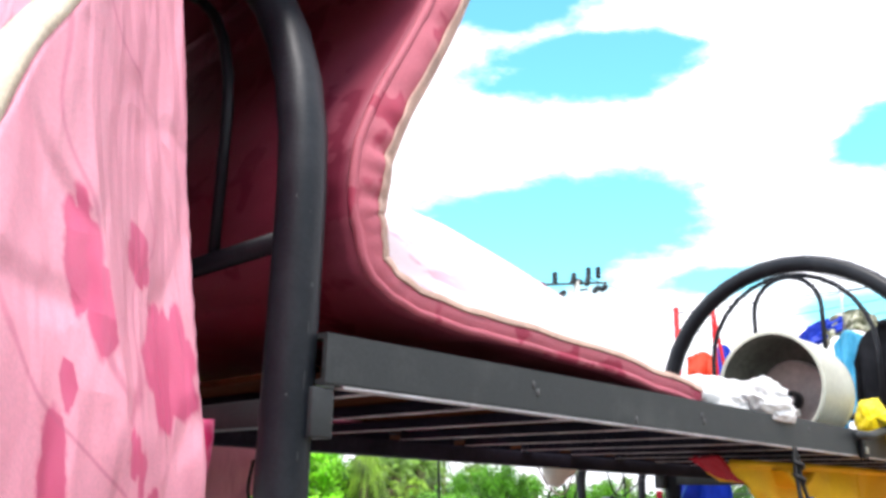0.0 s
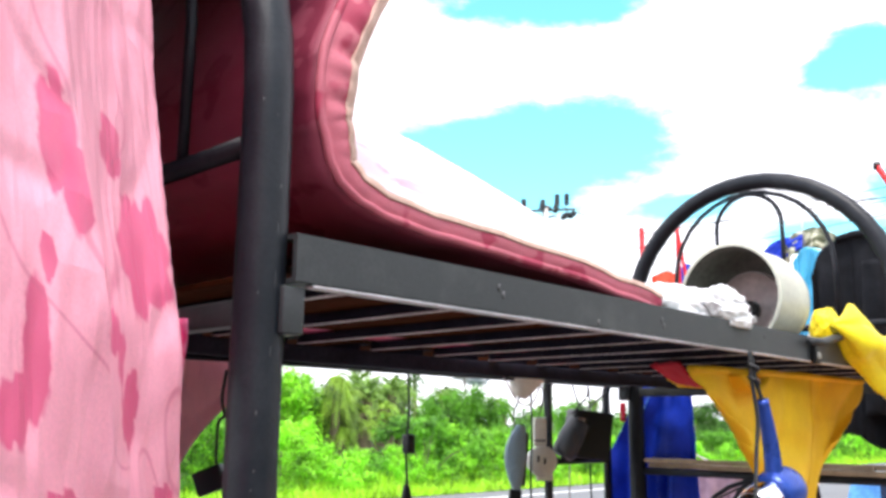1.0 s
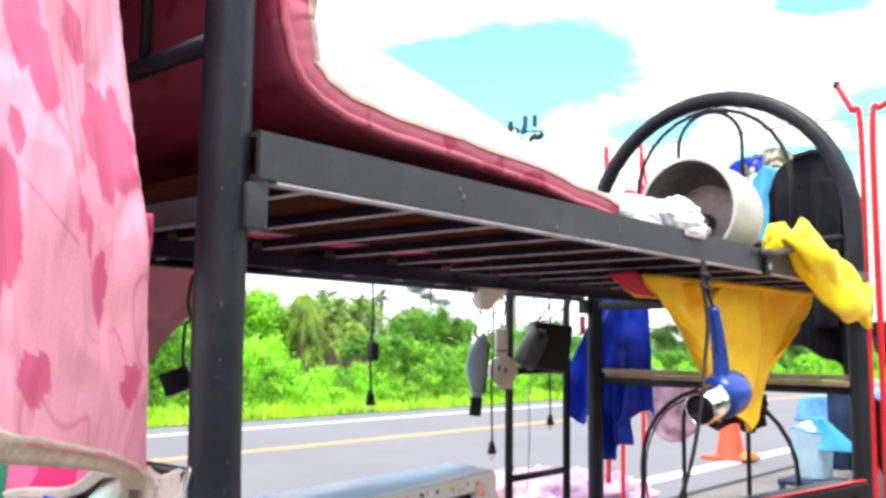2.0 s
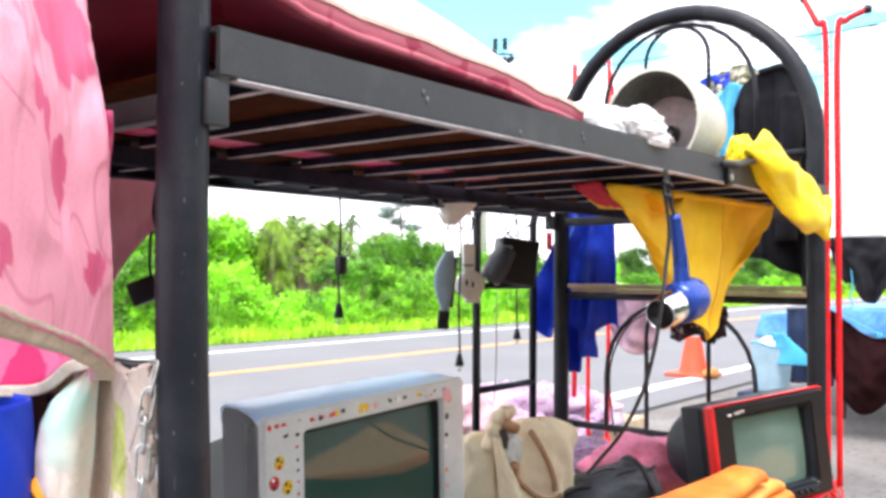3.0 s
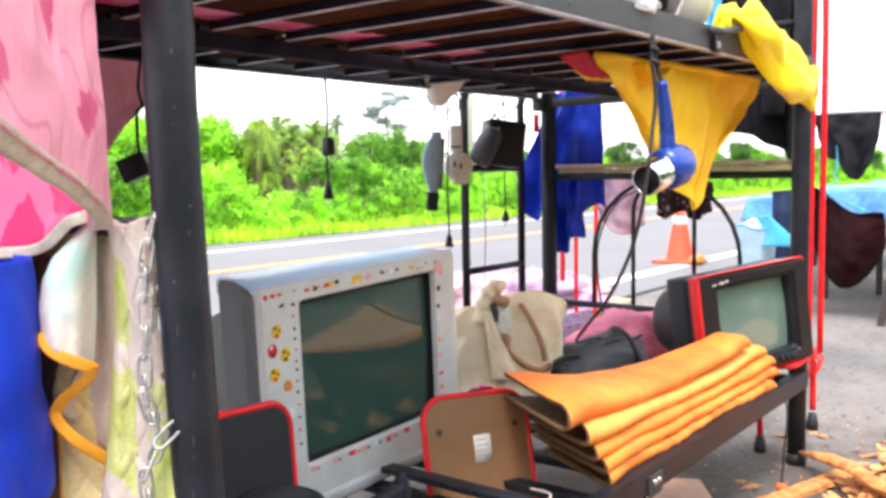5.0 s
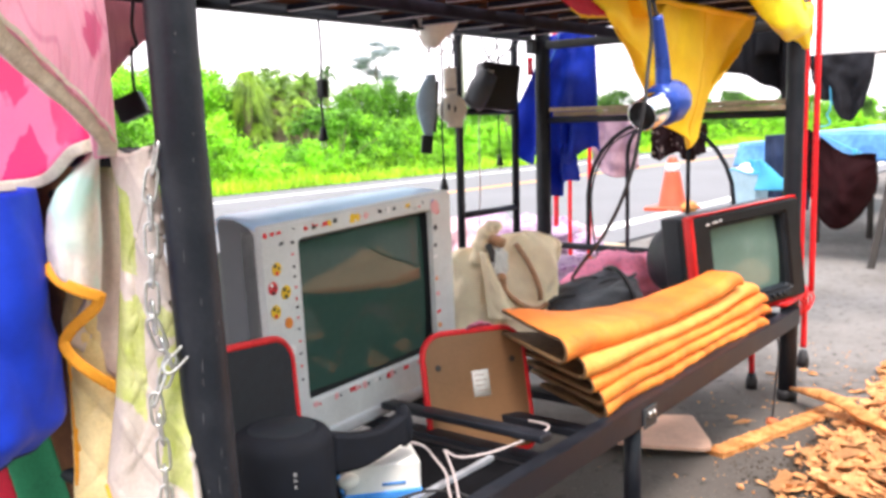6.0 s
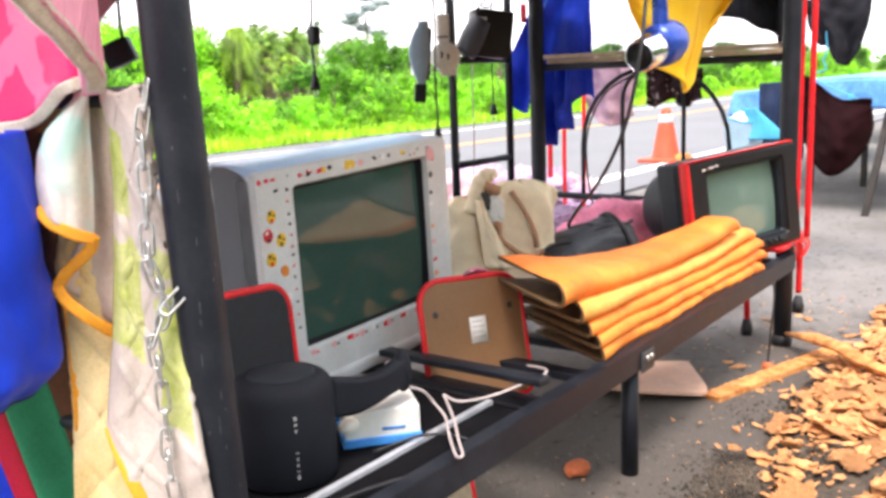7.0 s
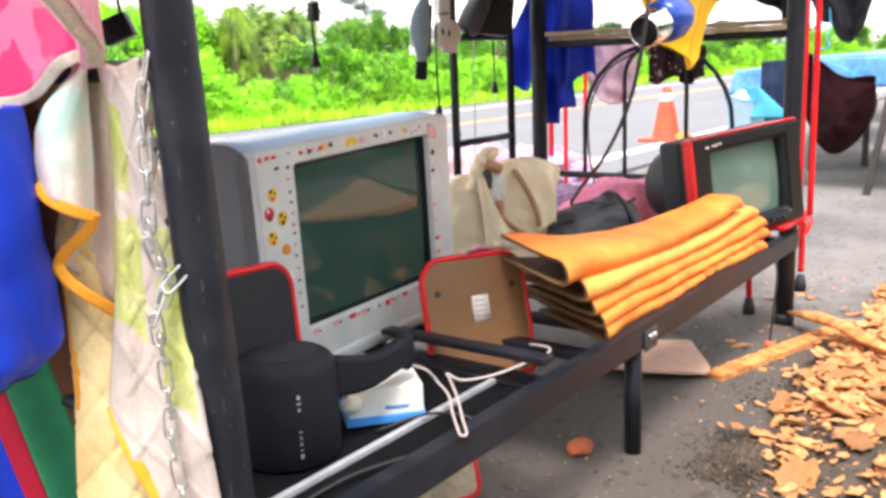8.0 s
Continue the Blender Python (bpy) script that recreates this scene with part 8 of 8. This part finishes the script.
def place_row():
    low = [bush(31, 2.6, 1.1, 0.030, "leaf", "bright green leafy bush beside the road", count=9500), bush(32, 2.2, 0.9, 0.028, "leaf", "bright green leafy bush beside the road", count=9000), bush(35, 2.4, 1.3, 0.032, "leaf_mid", "mid green leafy bush beside the road", count=9500)]
    tall = [bush(33, 2.8, 2.1, 0.040, "leaf_mid", "dense rounded green bush", count=15000), bush(34, 2.4, 2.0, 0.042, "leaf", "dense bright green bush with vines", count=12000), bush(36, 2.2, 2.4, 0.042, "leaf_deep", "dark green narrow bush hung with vines", count=12000)]
    r = random.Random(17)
    first = set()

    def put(o, x, y, s, sz=None):
        m = Matrix.Translation((x, y, 0)) @ pose(0, 0, 0, 0, 0, r.uniform(0, 360)) @ Matrix.Diagonal((s, s, sz or s, 1))
        if o not in first:
            first.add(o)
            o.matrix_basis = m
        else:
            q = copy_thing(o, Matrix.Identity(4))
            q.matrix_basis = m
    # low bushes in front, thinning out along the road
    for k in range(26):
        x = 3.5 + 1.25 * k + r.uniform(-0.4, 0.4) + (k > 14) * (k - 14) * 0.9
        put(low[k % 3], x, 9.7 + r.uniform(-0.3, 0.5), r.uniform(0.75, 1.1))
    # knee-high weeds at the road's edge
    for k in range(34):
        x = 3.8 + 0.85 * k + r.uniform(-0.35, 0.35) + max(0, k - 18) * 0.8
        put(low[r.randrange(2)], x, 8.75 + r.uniform(-0.35, 0.35), r.uniform(0.34, 0.52), r.uniform(0.38, 0.62))
    # second row, taller
    for k in range(22):
        x = 4.5 + 1.7 * k + r.uniform(-0.5, 0.5) + (k > 10) * (k - 10) * 1.6
        put(low[(k + 1) % 3] if k % 2 else tall[1], x, 11.6 + r.uniform(-0.5, 0.6), r.uniform(0.8, 1.0) * (1.0 if k % 2 else 0.5), r.uniform(0.55, 0.8) * (1.0 if k % 2 else 0.55))
    # named large ones that stand out
    put(tall[0], 14.75, 13.0, 0.74, 0.97)
    put(tall[0], 15.5, 13.3, 0.76, 0.95)
    put(tall[2], 11.25, 13.7, 0.62, 0.66)
    put(tall[2], 8.95, 13.0, 0.55, 0.60)
    put(tall[1], 9.7, 13.2, 0.98, 1.06)
    put(tall[1], 10.4, 14.2, 0.90, 1.04)
    put(tall[1], 8.3, 13.2, 0.96, 1.04)
    put(tall[2], 9.0, 14.8, 0.95)
    for k in range(16):
        put(tall[k % 3], 21 + 3.6 * k + r.uniform(-1, 1), 14.0 + r.uniform(-1, 1.5), r.uniform(0.7, 1.0))
    palms = [palm(41, 1.75, 1.15, "oil palm with drooping feathery fronds", 1.2, 18), palm(42, 2.05, 1.2, "oil palm with drooping feathery fronds", 1.0, 18), palm(43, 2.9, 1.3, "tall thin palm with a small crown", 1.1, 16, "leaf_deep", 0.24), palm(44, 1.0, 0.60, "young palm with arching yellow-green fronds", 1.4, 20, "leaf_vine"), palm(45, 1.55, 0.85, "vine-hung palm with drooping olive fronds", 1.7, 34, "leaf_vine", 0.30)]
    spots = [(0, 15.7, 17.2), (1, 17.2, 17.9), (0, 18.0, 18.3), (0, 16.2, 18.9), (1, 18.3, 20.4), (0, 17.4, 20.6), (0, 14.9, 17.6), (1, 16.4, 18.2), (0, 17.6, 18.6), (0, 13.2, 18.6), (0, 20.0, 22.0), (1, 23.0, 24.0), (0, 25.5, 23.5), (1, 28.2, 26), (0, 16.5, 21.0), (1, 19.0, 26.5), (0, 13.0, 20), (0, 31, 25), (1, 34, 28), (0, 38, 28), (1, 46, 30), (0, 55, 31), (1, 66, 34), (0, 22.0, 28.5), (1, 26.0, 29.5)]
    for i, x, y in spots:
        put(palms[i], x, y, r.uniform(0.90, 1.04) if y < 19 else r.uniform(0.90, 1.10))
    for x, y, q in ((12.6, 14.3, 1.0), (13.2, 14.7, 1.2), (13.75, 14.4, 1.05), (14.4, 15.2, 1.3), (13.1, 15.6, 1.5), (12.9, 14.2, 0.9), (10.0, 15.4, 1.5), (13.9, 15.9, 1.6)):
        put(palms[3], x, y, q)
    put(palms[4], 10.95, 12.9, 0.60, 1.08)
    put(palms[4], 11.15, 13.0, 0.62, 0.80)
    put(palms[4], 11.05, 12.8, 0.55, 0.52)
    put(palms[2], 24.4, 24.0, 0.5, 0.93)
    put(palms[2], 17.9, 24.0, 0.72)
    put(palms[2], 27.5, 28.0, 0.8)
    put(palms[2], 30.6, 31.0, 0.95)
    # a far tree rising above the rest, distance haze in its leaf colour
    t = thing("tall_tree", "distant feathery tree with a thin crown, haze in its pale colour", "tree", (43.0, 38.0, -1.0))
    part("trunk", tube(smooth_path([(0, 0, 0), (0.1, 0, 3), (-0.1, 0, 6.2)], 6), 0.045, 8), M["trunk"], t, world=False)
    for k in range(6):
        a = k * 1.05
        part("limb", tube([(0, 0, 4.0 + 0.3 * k), (1.1 * math.cos(a), 0.8 * math.sin(a), 4.7 + 0.35 * k)], 0.02, 6), M["trunk"], t, world=False)
    me = leaf_cloud([(1.2 * math.cos(k * 1.05), 0.9 * math.sin(k * 1.05), 4.8 + 0.36 * k, 0.8) for k in range(6)] + [(0, 0, 6.9, 0.6)], 3600, 0.10, 3, 0.35)
    me.materials.append(M["leaf_hazed"])
    c = new("crown", me)
    c.parent = t
    # woods behind, seen only as a mass
    cs = []
    for k in range(150):
        x = -10 + 150 * (k / 150) + r.uniform(-1, 1)
        cs.append((x, 34 + 0.10 * x + r.uniform(-2, 4), r.uniform(0.4, 1.4), r.uniform(0.9, 1.5)))
    me = leaf_cloud(cs, 40000, 0.20, 77)
    me.materials.append(M["leaf_deep"])
    tagged(new("far_woods", me), "dense dark green woodland behind the roadside palms", "woods", kind="stuff")
    # woods on the near side of the road, far along, and behind the stalls
    cs = [(60 + r.uniform(-25, 60), r.uniform(-14, 0.5), r.uniform(0.3, 2.0), r.uniform(1.0, 2.2)) for k in range(80)]
    me = leaf_cloud(cs, 16000, 0.3, 78)
    me.materials.append(M["leaf_mid"])
    tagged(new("roadside_woods", me), "green trees lining the road in the distance", "woods", kind="stuff")
    cs = [(r.uniform(-14, 26), -7.2 + r.uniform(-2.5, 1.2), r.uniform(0.2, 2.6), r.uniform(0.7, 1.4)) for k in range(150)]
    me = leaf_cloud(cs, 16000, 0.28, 79)
    me.materials.append(M["leaf_deep"])
    tagged(new("rear_woods", me), "dark green trees behind the stalls", "woods", kind="stuff")


place_row()


def earth_heap():
    """A loose tipped heap: a blunt crest falling to both ends, with a straight foot."""
    bm = bmesh.new()
    nl, nw = 60, 40
    grid = []
    for i in range(nl + 1):
        row = []
        for j in range(nw + 1):
            l, w = lerp(-0.85, 0.95, i / nl), lerp(-0.52, 0.62, j / nw)
            crest = 0.35 * max(0.02, 1 - (max(0.0, abs(l) - 0.07) / 0.88))
            ragged = 1 + 0.16 * nz(l * 4, w * 4, 7)
            end = max(0.05, 1 - (abs(l) / (0.90 * ragged)) ** 5)
            side = max(0.0, 1 - abs(w) / ((0.50 if w < 0 else 0.60 * ragged) * end))
            x, y = 2.37 + 0.454 * l + 0.891 * w, -1.32 + 0.891 * l - 0.454 * w
            rough = 0.026 * nz(x * 7, y * 7, 2) + 0.010 * nz(x * 22, y * 22, 5)
            row.append(bm.verts.new((x, y, crest * side ** 0.8 + rough * min(1, 3 * side) * min(1, crest / 0.1) - (0.010 if side > 0 else 0.03))))
        grid.append(row)
    for i in range(nl):
        for j in range(nw):
            bm.faces.new((grid[i][j], grid[i + 1][j], grid[i + 1][j + 1], grid[i][j + 1]))
    solo("earth_heap", bm, M["earth_heap"], "heap of sandy brown earth beside the stall", "heap")


earth_heap()


def power_pole():
    t = thing("utility_pole", "tall concrete utility pole with insulators and cross arms", "utility pole", (34.9, 25.4, 0))
    H = 11.85
    part("shaft", tube([(0, 0, -0.2), (0, 0, H)], 0.2, 10, radii=[0.26, 0.15]), M["concrete"], t, world=False)
    part("cross_arm", tube([(-2.7, 0, H - 0.75), (2.6, 0, H + 0.35)], 0.07, 6), M["tv_grey"], t, world=False)
    part("cross_arm", tube([(0.3, 0, H - 0.5), (1.6, 0.5, H - 0.1)], 0.06, 6), M["tv_grey"], t, world=False)
    for x, z, tilt in (((-2.75, -0.78, 90), (-1.75, -0.25, 0), (-1.2, -0.95, 60), (-0.25, 0.02, 15), (0.15, -0.05, 90), (0.95, 0.15, 20), (1.05, 0.55, 0), (1.75, -0.15, 60), (1.9, 0.75, 0), (2.35, 0.0, 60))):
        m = Matrix.Translation((x, 0, H + z)) @ pose(0, 0, 0, 0, tilt, 0)
        part("insulator", lathe([(0, -0.33), (0.09, -0.32), (0.16, -0.2), (0.10, -0.12), (0.17, 0.0), (0.10, 0.08), (0.16, 0.2), (0.08, 0.32), (0, 0.33)], 10, m), M["tv_dark"], t, "dark ribbed insulator", world=False)
    return t


power_pole()
for k, (z, y) in enumerate(((10.9, 25.6), (11.4, 25.2), (11.9, 24.8))):
    pts = [V(35.2 + q * 90, y, z - 5.5 * q * (1 - q) * 0.9 + 0.5 * q) for q in [i / 20 for i in range(21)]]
    solo("overhead_wire", tube(pts, 0.022, 5), M["tv_grey"], "thin dark overhead power wire beside the road", "wire", "wires")
for k in range(4):
    a, b = V(48.5, 31.8, 12.9 - 0.85 * k), V(27.2, 8.2, 8.28 - 0.42 * k)
    pts = [a + (b - a) * (1.9 * q) - V(0, 0, 1.2 * q * (1 - q)) for q in [i / 20 for i in range(21)]]
    solo("overhead_wire", tube(pts, 0.016, 5), M["tv_grey"], "thin dark overhead power wire beside the road", "wire", "wires")
